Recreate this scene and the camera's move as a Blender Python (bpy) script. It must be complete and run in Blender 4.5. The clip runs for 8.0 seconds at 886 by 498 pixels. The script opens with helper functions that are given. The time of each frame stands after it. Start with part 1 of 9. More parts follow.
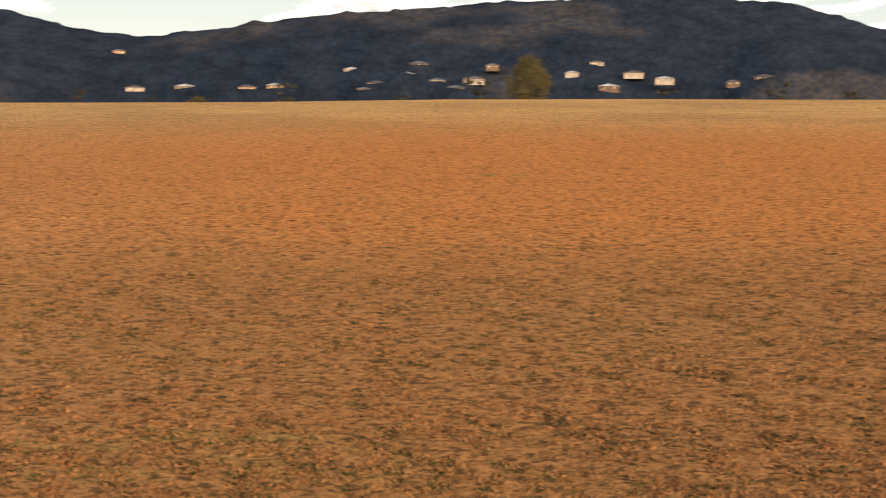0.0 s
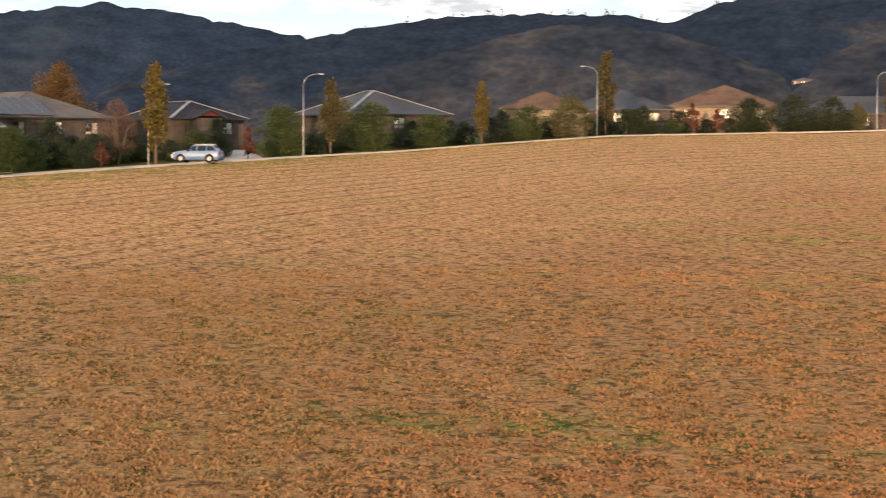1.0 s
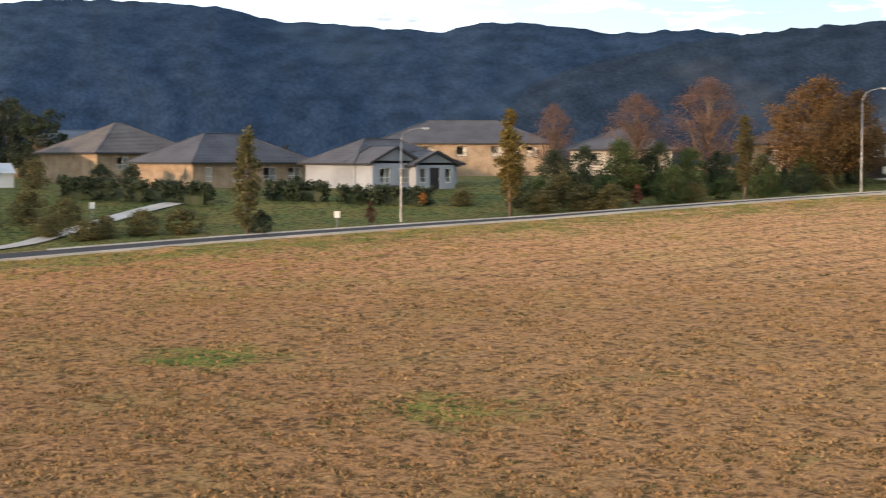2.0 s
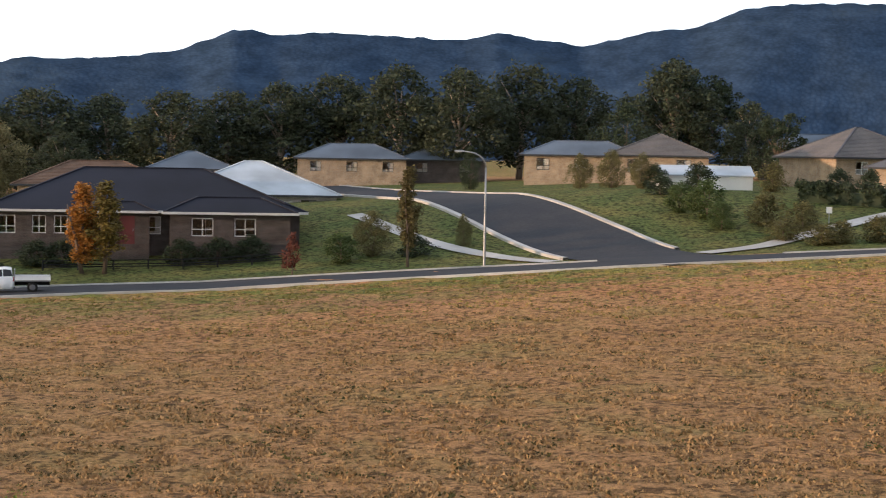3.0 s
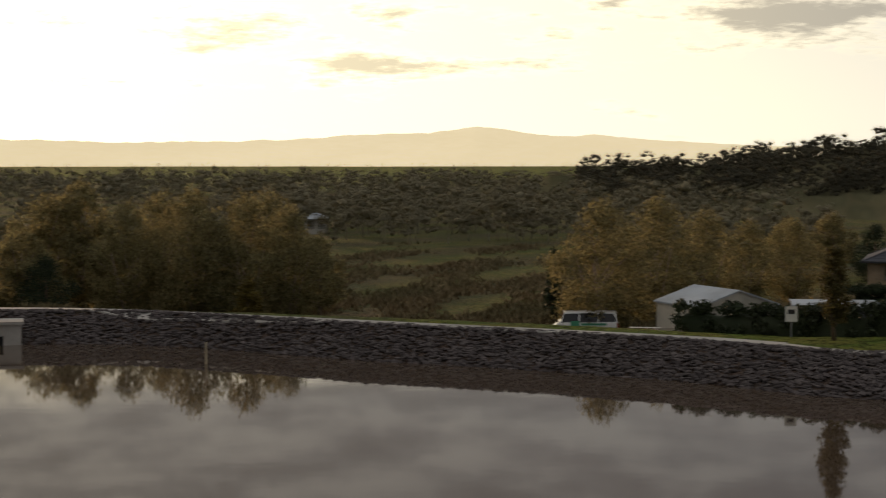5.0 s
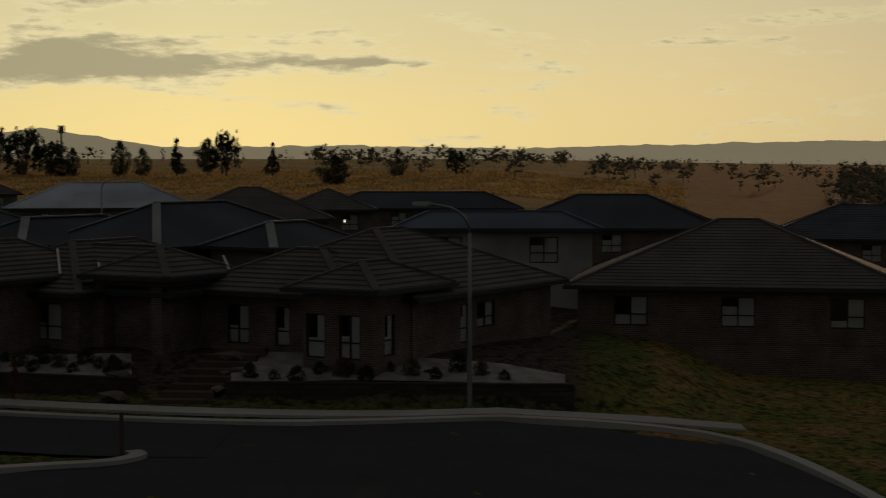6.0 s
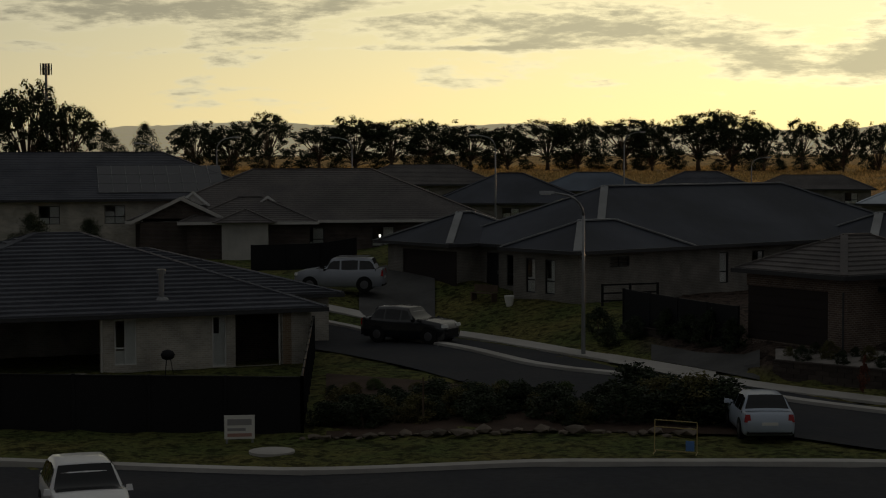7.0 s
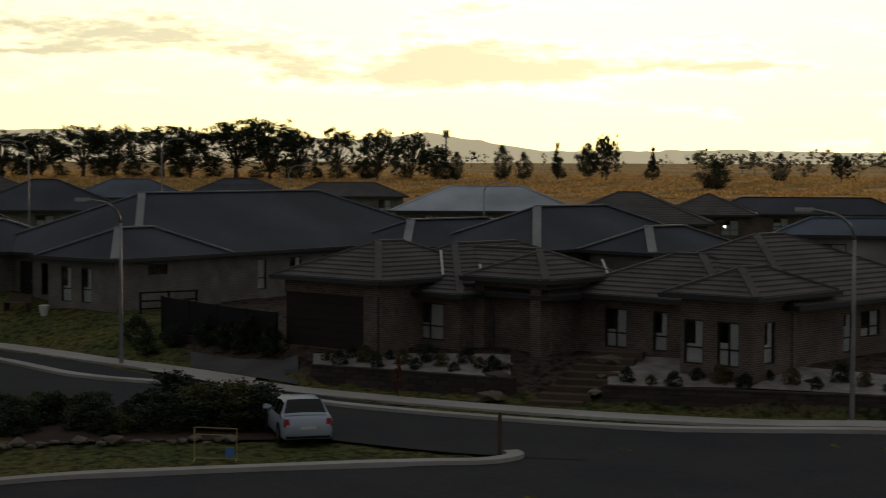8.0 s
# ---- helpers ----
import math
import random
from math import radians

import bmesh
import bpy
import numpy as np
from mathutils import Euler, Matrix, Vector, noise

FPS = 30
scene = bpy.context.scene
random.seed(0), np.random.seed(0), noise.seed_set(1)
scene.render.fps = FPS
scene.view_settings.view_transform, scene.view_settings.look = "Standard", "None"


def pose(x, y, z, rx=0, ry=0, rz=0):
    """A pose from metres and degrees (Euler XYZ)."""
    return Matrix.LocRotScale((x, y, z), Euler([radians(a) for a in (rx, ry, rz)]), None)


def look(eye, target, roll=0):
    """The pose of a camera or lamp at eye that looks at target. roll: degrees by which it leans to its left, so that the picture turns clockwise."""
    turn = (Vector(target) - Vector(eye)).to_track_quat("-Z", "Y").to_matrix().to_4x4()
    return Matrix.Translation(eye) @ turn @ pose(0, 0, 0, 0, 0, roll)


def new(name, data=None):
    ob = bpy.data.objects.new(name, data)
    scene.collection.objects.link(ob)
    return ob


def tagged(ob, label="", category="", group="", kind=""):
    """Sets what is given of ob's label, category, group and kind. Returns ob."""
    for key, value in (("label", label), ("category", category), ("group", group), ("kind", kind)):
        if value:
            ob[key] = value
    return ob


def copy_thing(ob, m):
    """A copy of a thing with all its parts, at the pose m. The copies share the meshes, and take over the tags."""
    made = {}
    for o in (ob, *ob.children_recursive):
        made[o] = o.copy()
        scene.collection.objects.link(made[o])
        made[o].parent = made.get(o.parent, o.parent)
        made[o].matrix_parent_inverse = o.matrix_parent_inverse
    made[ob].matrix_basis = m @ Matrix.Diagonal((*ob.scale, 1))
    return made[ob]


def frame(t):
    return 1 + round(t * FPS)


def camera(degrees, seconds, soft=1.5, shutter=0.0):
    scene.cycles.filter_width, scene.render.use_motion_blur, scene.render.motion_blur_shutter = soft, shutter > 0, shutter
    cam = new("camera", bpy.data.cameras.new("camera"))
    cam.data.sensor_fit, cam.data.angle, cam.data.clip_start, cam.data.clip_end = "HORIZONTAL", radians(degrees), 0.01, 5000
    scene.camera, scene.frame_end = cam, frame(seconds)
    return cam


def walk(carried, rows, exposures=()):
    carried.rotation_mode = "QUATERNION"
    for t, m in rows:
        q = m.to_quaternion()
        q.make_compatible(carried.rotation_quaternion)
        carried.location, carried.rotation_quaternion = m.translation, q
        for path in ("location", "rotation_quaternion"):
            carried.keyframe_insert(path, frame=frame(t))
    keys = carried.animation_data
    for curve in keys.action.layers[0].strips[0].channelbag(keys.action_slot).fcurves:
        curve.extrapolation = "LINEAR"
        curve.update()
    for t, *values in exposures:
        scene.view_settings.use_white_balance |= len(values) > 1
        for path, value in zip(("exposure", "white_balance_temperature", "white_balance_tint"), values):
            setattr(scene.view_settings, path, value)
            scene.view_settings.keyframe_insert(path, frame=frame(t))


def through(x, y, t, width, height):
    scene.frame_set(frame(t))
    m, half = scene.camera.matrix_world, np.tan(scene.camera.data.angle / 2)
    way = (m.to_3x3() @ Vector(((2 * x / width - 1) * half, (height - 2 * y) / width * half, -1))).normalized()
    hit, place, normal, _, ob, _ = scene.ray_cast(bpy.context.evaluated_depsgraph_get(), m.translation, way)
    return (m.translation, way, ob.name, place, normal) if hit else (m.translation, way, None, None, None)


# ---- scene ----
EYE = 8.8          # height of the hovering camera over the street
cam = camera(28.5, 8.0, soft=1.1, shutter=0.04)
# seconds, heading to the left, tilt and lean in degrees
PATH = [
    (0.0, 0.00, -3.17, 0.18), (0.1, 8.83, -3.10, -0.07), (0.2, 17.45, -3.07, 0.09), (0.3, 26.12, -3.13, 0.21),
    (0.4, 34.62, -3.09, -0.00), (0.5, 38.78, -3.09, 0.20), (0.6, 39.36, -3.09, 0.01), (0.7, 39.28, -3.09, 0.01),
    (0.8, 39.28, -3.07, 0.01), (0.9, 41.07, -3.06, 0.00), (1.0, 47.52, -3.04, 0.20), (1.1, 50.43, -3.04, 0.13),
    (1.2, 52.05, -3.01, 0.24), (1.3, 56.71, -3.02, 0.00), (1.4, 59.73, -3.02, 0.02), (1.5, 60.48, -2.99, 0.18),
    (1.6, 61.59, -2.98, 0.00), (1.7, 67.80, -2.97, 0.00), (1.8, 73.66, -2.96, 0.03), (1.9, 75.76, -2.94, -0.04),
    (2.0, 80.22, -2.93, 0.15), (2.1, 87.34, -2.97, 0.01), (2.2, 91.43, -3.06, 0.62), (3.3, 114.73, -3.01, 0.20),
    (3.4, 119.59, -3.04, 0.13), (3.5, 123.01, -3.01, 0.26), (3.6, 129.99, -3.01, -0.19), (3.7, 135.28, -3.04, 0.17),
    (3.8, 137.95, -3.01, 0.14), (3.9, 144.15, -3.04, 0.06), (4.0, 151.26, -3.04, 0.09), (4.1, 154.13, -3.01, 0.03),
    (4.2, 155.02, -3.00, 0.02), (4.3, 155.33, -2.99, 0.06), (4.4, 155.88, -2.99, 0.09), (4.5, 159.13, -2.97, 0.01),
    (4.6, 166.37, -3.00, -0.03), (4.7, 171.84, -3.00, 0.05), (4.8, 173.48, -3.01, -0.08), (4.9, 176.27, -2.99, -0.02),
    (5.0, 183.53, -2.98, -0.00), (5.1, 187.95, -2.96, 0.17), (5.2, 190.27, -2.96, 0.11), (6.3, 233.03, -3.05, 0.26),
    (6.4, 234.55, -3.06, 0.31), (6.5, 236.07, -3.05, 0.16), (6.6, 237.68, -3.07, -0.04), (6.7, 243.17, -3.06, -0.12),
    (6.8, 249.18, -3.04, -0.26), (6.9, 251.07, -3.08, -0.25), (7.0, 251.33, -3.10, -0.20), (7.1, 251.31, -3.08, -0.22),
    (7.2, 251.31, -3.08, -0.19), (7.3, 251.31, -3.04, -0.18), (7.4, 249.02, -3.04, 0.15), (7.5, 242.56, -2.97, 0.11),
    (7.6, 239.87, -2.95, 0.05), (7.7, 239.64, -2.92, 0.02), (7.8, 239.68, -2.90, 0.02), (7.9, 239.57, -2.90, 0.02),
    (8.0, 236.24, -2.87, 0.21),
]
walk(cam, [(t, pose(0, 0, EYE, 90 + tilt, 0, turn) @ pose(0, 0, 0, 0, 0, lean)) for t, turn, tilt, lean in PATH],
     exposures=[(0.0, 0.56, 7250, 13), (0.5, 0.46, 6700, 11), (1.0, 0.68, 6500, 11), (1.5, 0.74, 6200, 10), (2.2, 0.72, 5700, 8), (3.4, 0.48, 5750, 10), (4.0, -0.05, 6000, 10), (4.5, -0.35, 6650, 10), (5.2, -1.0, 6900, 9),
                (6.3, -3.2, 6750, 5), (6.5, -3.1, 6750, 5), (6.9, -2.45, 6650, 5), (7.3, -1.78, 6500, 7), (8.0, -1.55, 6500, 7)])

# ---- light ----
SUN_AZ, SUN_EL = 211.0, 5.0      # heading to the left, height
world = bpy.data.worlds.new("sky")
scene.world = world
world.use_nodes = True
wt = world.node_tree
wt.nodes.clear()


def wnode(kind, **values):
    n = wt.nodes.new(kind)
    for key, value in values.items():
        n.inputs[key].default_value = value
    return n


sky = wt.nodes.new("ShaderNodeTexSky")
sky.sky_type, sky.sun_disc = "NISHITA", False
sky.sun_elevation, sky.sun_rotation = radians(SUN_EL), radians(360 - SUN_AZ)
sky.air_density, sky.dust_density, sky.ozone_density = 1.0, 2.5, 1.0
coord = wt.nodes.new("ShaderNodeTexCoord")
wl = wt.links.new


def wmath(op, *args):
    n = wt.nodes.new("ShaderNodeMath")
    n.operation = op
    for i, v in enumerate(args):
        if isinstance(v, (int, float)):
            n.inputs[i].default_value = v
        else:
            wl(v, n.inputs[i])
    return n.outputs[0]


def wrange(src, lo, hi, a=0.0, z=1.0, soft=False):
    n = wnode("ShaderNodeMapRange")
    n.interpolation_type = "SMOOTHSTEP" if soft else "LINEAR"
    for i, v in enumerate((lo, hi, a, z)):
        n.inputs[i + 1].default_value = v
    wl(src, n.inputs[0])
    return n.outputs[0]


def wmix(fac, a, z):
    n = wnode("ShaderNodeMixRGB")
    for i, v in ((0, fac), (1, a), (2, z)):
        if isinstance(v, tuple):
            n.inputs[i].default_value = (*v, 1)
        elif isinstance(v, float):
            n.inputs[i].default_value = v
        else:
            wl(v, n.inputs[i])
    return n.outputs["Color"]


# heading to the left (from 120 degrees) and height over the horizon, in degrees
turned = wt.nodes.new("ShaderNodeVectorRotate")
turned.rotation_type = "Z_AXIS"
turned.inputs["Angle"].default_value = radians(-120)
wl(coord.outputs["Generated"], turned.inputs["Vector"])
split = wt.nodes.new("ShaderNodeSeparateXYZ")
wl(turned.outputs["Vector"], split.inputs["Vector"])
heading = wmath("MULTIPLY", wmath("ARCTAN2", wmath("MULTIPLY", split.outputs["X"], -1.0), split.outputs["Y"]), 57.2958)
height = wmath("MULTIPLY", wmath("ARCSINE", split.outputs["Z"]), 57.2958)
# sky glow is centred 12 degrees past the sun and raised over western headings
glow_dot = wt.nodes.new("ShaderNodeVectorMath")
glow_dot.operation = "DOT_PRODUCT"
glow_dot.inputs[1].default_value = (-math.sin(radians(SUN_AZ + 12)), math.cos(radians(SUN_AZ + 12)), 0.06)
wl(coord.outputs["Generated"], glow_dot.inputs[0])
glow = wrange(glow_dot.outputs["Value"], 0.30, 0.995)
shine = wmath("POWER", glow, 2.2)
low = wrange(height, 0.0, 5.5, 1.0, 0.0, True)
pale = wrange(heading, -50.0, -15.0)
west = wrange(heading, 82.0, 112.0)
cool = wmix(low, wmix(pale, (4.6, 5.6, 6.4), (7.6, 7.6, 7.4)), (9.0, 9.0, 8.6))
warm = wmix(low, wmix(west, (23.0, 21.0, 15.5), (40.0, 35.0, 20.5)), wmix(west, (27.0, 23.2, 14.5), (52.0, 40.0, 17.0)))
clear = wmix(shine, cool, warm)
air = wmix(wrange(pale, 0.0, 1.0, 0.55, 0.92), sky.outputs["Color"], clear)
# clouds: long flat banks low over the horizon, ragged at their edges
plane = wt.nodes.new("ShaderNodeCombineXYZ")
wl(wmath("MULTIPLY", heading, 0.22), plane.inputs["X"])
wl(wmath("MULTIPLY", height, 0.95), plane.inputs["Y"])
puff = wnode("ShaderNodeTexNoise", Scale=1.0, Detail=9.0, Roughness=0.6, Distortion=0.25)
wl(plane.outputs["Vector"], puff.inputs["Vector"])
fine_puff = wnode("ShaderNodeTexNoise", Scale=5.5, Detail=6.0, Roughness=0.65)
wl(plane.outputs["Vector"], fine_puff.inputs["Vector"])
amount = wmath("ADD", puff.outputs["Fac"], wmath("MULTIPLY", wmath("SUBTRACT", fine_puff.outputs["Fac"], 0.5), 0.16))
for az_, el_, wide_, tall_, much_ in ((237.0, 2.85, 7.5, .62, .27), (240.5, 2.45, 5.0, .22, .10), (231.0, 3.15, 4.5, .35, .19), (235.0, 3.7, 4.0, .42, .16), (246.5, 4.2, 6.0, .65, .22), (258.0, 4.6, 8.0, .55, .20), (251.0, 3.45, 4.5, .10, .16), (225.5, 3.1, 2.5, .12, .16), (242.0, 1.2, 14.0, .7, -.14),
                                      (172.0, 4.6, 7.5, .70, .24), (186.0, 3.1, 6.0, .42, .20), (193.0, 4.0, 6.0, .4, .12), (192.5, 2.4, 4.0, .40, .09), (151.0, 5.2, 7.0, .45, .18), (199.0, 5.2, 4.0, .35, .12), (176.0, 1.6, 14.0, .8, -.10),
                                      (124.0, 3.5, 18.0, 3.0, -.16), (9.5, 4.2, 2.6, 1.3, -.20), (-5.0, 5.2, 8.0, 1.0, .14), (45.0, 5.2, 22.0, .8, .12), (76.0, 4.9, 4.0, .5, .10)):
    da = wmath("DIVIDE", wmath("SUBTRACT", heading, az_ - 120), wide_)
    de = wmath("DIVIDE", wmath("SUBTRACT", height, el_), tall_)
    bell = wmath("POWER", 2.718, wmath("MULTIPLY", wmath("ADD", wmath("MULTIPLY", da, da), wmath("MULTIPLY", de, de)), -1.0))
    amount = wmath("ADD", amount, wmath("MULTIPLY", bell, much_))
veil = wrange(amount, 0.53, 0.62, 0.0, 0.92, True)
heart = wrange(wmath("ADD", amount, wmath("MULTIPLY", wmath("SUBTRACT", fine_puff.outputs["Fac"], 0.5), 0.25)), 0.56, 0.78, 0.0, 1.0, True)
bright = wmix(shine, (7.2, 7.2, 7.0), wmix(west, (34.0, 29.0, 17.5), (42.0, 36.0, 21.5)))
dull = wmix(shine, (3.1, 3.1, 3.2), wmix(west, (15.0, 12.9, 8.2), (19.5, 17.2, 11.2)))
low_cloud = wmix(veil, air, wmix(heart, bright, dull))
# the grey deck overhead, darker low down where the pond mirrors it
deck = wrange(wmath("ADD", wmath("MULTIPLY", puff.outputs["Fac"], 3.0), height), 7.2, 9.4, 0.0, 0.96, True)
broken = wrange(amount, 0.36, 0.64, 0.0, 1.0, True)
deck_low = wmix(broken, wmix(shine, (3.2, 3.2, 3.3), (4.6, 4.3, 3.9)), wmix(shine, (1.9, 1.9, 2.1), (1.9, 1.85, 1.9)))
# its unseen upper part is brightened as fill light for the ground
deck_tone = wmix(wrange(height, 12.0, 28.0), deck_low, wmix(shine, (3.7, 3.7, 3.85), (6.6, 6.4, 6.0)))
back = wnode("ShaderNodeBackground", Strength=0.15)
out = wt.nodes.new("ShaderNodeOutputWorld")
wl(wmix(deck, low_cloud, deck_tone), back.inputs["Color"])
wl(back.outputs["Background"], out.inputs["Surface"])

sun = new("sun", bpy.data.lights.new("sun", "SUN"))
sun.data.energy, sun.data.angle, sun.data.color = 3.1, radians(1.2), (1.0, 0.62, 0.36)
far = Vector((-math.sin(radians(SUN_AZ)), math.cos(radians(SUN_AZ)), math.tan(radians(SUN_EL))))
sun.matrix_world = look(far * 100, (0, 0, 0))


# ---- materials ----
def mat(name, color, rough=0.8, vary=0.25, scale=3.0, bump=0.2, metal=0.0, tint=None, spread=0.0, grain=12.0, coat=0.0, island=False):
    """A surface with broad stains, fine grain and relief; tint: a second colour that it drifts to; spread: change from piece to piece."""
    m = bpy.data.materials.new(name)
    m.use_nodes = True
    t = m.node_tree
    b = t.nodes["Principled BSDF"]
    b.inputs["Roughness"].default_value, b.inputs["Metallic"].default_value = rough, metal
    b.inputs["Coat Weight"].default_value = coat
    b.inputs["Specular IOR Level"].default_value = 0.5 if rough < 0.6 else 0.22
    tc = t.nodes.new("ShaderNodeTexCoord")
    big, fine = t.nodes.new("ShaderNodeTexNoise"), t.nodes.new("ShaderNodeTexNoise")
    big.inputs["Scale"].default_value, big.inputs["Detail"].default_value = scale / 6, 4
    fine.inputs["Scale"].default_value, fine.inputs["Detail"].default_value = scale * grain / 6, 6
    for n in (big, fine):
        t.links.new(tc.outputs["Object"], n.inputs["Vector"])
    mixer = t.nodes.new("ShaderNodeMixRGB")
    second = tint if tint else tuple(c * 0.6 for c in color)
    mixer.inputs[1].default_value, mixer.inputs[2].default_value = (*color, 1), (*second, 1)
    ramp2 = t.nodes.new("ShaderNodeMapRange")
    ramp2.inputs[1].default_value, ramp2.inputs[2].default_value = 0.35, 0.65
    t.links.new(big.outputs["Fac"], ramp2.inputs[0])
    t.links.new(ramp2.outputs[0], mixer.inputs["Fac"])
    hsv = t.nodes.new("ShaderNodeHueSaturation")
    t.links.new(mixer.outputs["Color"], hsv.inputs["Color"])
    level = t.nodes.new("ShaderNodeMapRange")
    level.inputs[3].default_value, level.inputs[4].default_value = 1 - vary, 1 + vary
    t.links.new(fine.outputs["Fac"], level.inputs[0])
    if spread:
        src = t.nodes.new("ShaderNodeNewGeometry").outputs["Random Per Island"] if island else t.nodes.new("ShaderNodeObjectInfo").outputs["Random"]
        sp = t.nodes.new("ShaderNodeMapRange")
        sp.inputs[3].default_value, sp.inputs[4].default_value = 1 - spread, 1 + spread
        t.links.new(src, sp.inputs[0])
        mu = t.nodes.new("ShaderNodeMath")
        mu.operation = "MULTIPLY"
        t.links.new(level.outputs[0], mu.inputs[0])
        t.links.new(sp.outputs[0], mu.inputs[1])
        t.links.new(mu.outputs[0], hsv.inputs["Value"])
    else:
        t.links.new(level.outputs[0], hsv.inputs["Value"])
    t.links.new(hsv.outputs["Color"], b.inputs["Base Color"])
    if bump:
        bu = t.nodes.new("ShaderNodeBump")
        bu.inputs["Strength"].default_value, bu.inputs["Distance"].default_value = bump, 0.03
        t.links.new(fine.outputs["Fac"], bu.inputs["Height"])
        t.links.new(bu.outputs["Normal"], b.inputs["Normal"])
    return m


def leaf_mat(name, color, tint, through=0.38):
    """Leaves: matt, and letting some light through from behind."""
    m = mat(name, color, 0.6, 0.2, 1.2, 0.0, tint=tint, spread=0.45, island=True)
    t = m.node_tree
    if through:
        src = t.nodes["Principled BSDF"].inputs["Base Color"].links[0].from_socket
        tr, mx, out_ = t.nodes.new("ShaderNodeBsdfTranslucent"), t.nodes.new("ShaderNodeMixShader"), t.nodes["Material Output"]
        mx.inputs["Fac"].default_value = through
        t.links.new(src, tr.inputs["Color"])
        t.links.new(t.nodes["Principled BSDF"].outputs["BSDF"], mx.inputs[1])
        t.links.new(tr.outputs["BSDF"], mx.inputs[2])
        t.links.new(mx.outputs["Shader"], out_.inputs["Surface"])
    m.node_tree.nodes["Principled BSDF"].inputs["Specular IOR Level"].default_value = 0.2
    m.node_tree.nodes["Principled BSDF"].inputs["Subsurface Weight"].default_value = 0.0
    return m


def plain(name, color, rough=0.5, metal=0.0, coat=0.0):
    return mat(name, color, rough, 0.05, 4.0, 0.03, metal, tint=tuple(c * 0.9 for c in color), coat=coat)


ASPHALT = mat("asphalt", (0.029, 0.031, 0.037), 0.9, 0.35, 2.0, 0.3, tint=(0.040, 0.040, 0.043))
CONCRETE = mat("concrete", (0.48, 0.46, 0.43), 0.85, 0.15, 1.5, 0.15, tint=(0.36, 0.34, 0.31))
PAVING = mat("paving", (0.105, 0.103, 0.10), 0.85, 0.2, 2.0, 0.2)


def brick_mat(name, color, tint, mortar):
    """Stretcher-bond brickwork, 230 by 76 mm with 10 mm joints, on walls that stand in their own x and z."""
    m = bpy.data.materials.new(name)
    m.use_nodes = True
    t = m.node_tree
    b = t.nodes["Principled BSDF"]
    b.inputs["Roughness"].default_value, b.inputs["Specular IOR Level"].default_value = 0.88, 0.2
    tc, sx, cx = t.nodes.new("ShaderNodeTexCoord"), t.nodes.new("ShaderNodeSeparateXYZ"), t.nodes.new("ShaderNodeCombineXYZ")
    t.links.new(tc.outputs["Object"], sx.inputs["Vector"])
    add = t.nodes.new("ShaderNodeMath")
    t.links.new(sx.outputs["X"], add.inputs[0])
    t.links.new(sx.outputs["Y"], add.inputs[1])
    t.links.new(add.outputs[0], cx.inputs["X"])
    t.links.new(sx.outputs["Z"], cx.inputs["Y"])
    br = t.nodes.new("ShaderNodeTexBrick")
    for key, value in (("Color1", (*color, 1)), ("Color2", (*tint, 1)), ("Mortar", (*mortar, 1)), ("Scale", 1.0), ("Mortar Size", 0.011), ("Mortar Smooth", 0.2), ("Bias", -0.1), ("Brick Width", 0.24), ("Row Height", 0.086)):
        br.inputs[key].default_value = value
    t.links.new(cx.outputs["Vector"], br.inputs["Vector"])
    stain = t.nodes.new("ShaderNodeTexNoise")
    stain.inputs["Scale"].default_value, stain.inputs["Detail"].default_value = 0.9, 6
    t.links.new(tc.outputs["Object"], stain.inputs["Vector"])
    lv = t.nodes.new("ShaderNodeMapRange")
    for k, v in enumerate((0.3, 0.7, 0.72, 1.25)):
        lv.inputs[k + 1].default_value = v
    t.links.new(stain.outputs["Fac"], lv.inputs[0])
    hs = t.nodes.new("ShaderNodeHueSaturation")
    t.links.new(br.outputs["Color"], hs.inputs["Color"])
    t.links.new(lv.outputs[0], hs.inputs["Value"])
    t.links.new(hs.outputs["Color"], b.inputs["Base Color"])
    bu = t.nodes.new("ShaderNodeBump")
    bu.invert = True
    bu.inputs["Strength"].default_value, bu.inputs["Distance"].default_value = 0.6, 0.012
    t.links.new(br.outputs["Fac"], bu.inputs["Height"])
    t.links.new(bu.outputs["Normal"], b.inputs["Normal"])
    return m


BRICK_BROWN = brick_mat("brown_brick", (0.150, 0.108, 0.084), (0.095, 0.066, 0.054), (0.25, 0.22, 0.19))
BRICK_GREY = brick_mat("grey_brick", (0.175, 0.16, 0.14), (0.21, 0.19, 0.165), (0.26, 0.25, 0.23))
BRICK_DARK = brick_mat("dark_brick", (0.082, 0.060, 0.052), (0.052, 0.040, 0.037), (0.12, 0.11, 0.10))
BRICK_CREAM = brick_mat("cream_brick", (0.46, 0.42, 0.36), (0.36, 0.33, 0.28), (0.50, 0.48, 0.44))
BRICK_TAN = brick_mat("tan_brick", (0.33, 0.235, 0.15), (0.26, 0.18, 0.115), (0.36, 0.32, 0.26))
RENDER = mat("pale_render", (0.54, 0.52, 0.48), 0.8, 0.08, 2.0, 0.05)
TILE_DARK = mat("dark_roof_tile", (0.135, 0.122, 0.116), 0.8, 0.3, 3.0, 0.2, tint=(0.095, 0.088, 0.086))
TILE_GREY = mat("grey_roof_tile", (0.094, 0.098, 0.114), 0.8, 0.25, 3.0, 0.15, tint=(0.068, 0.071, 0.084))
TILE_BROWN = mat("brown_roof_tile", (0.15, 0.095, 0.065), 0.8, 0.2, 3.0, 0.15)
TILE_RED = mat("red_roof_tile", (0.15, 0.035, 0.03), 0.8, 0.2, 3.0, 0.15)
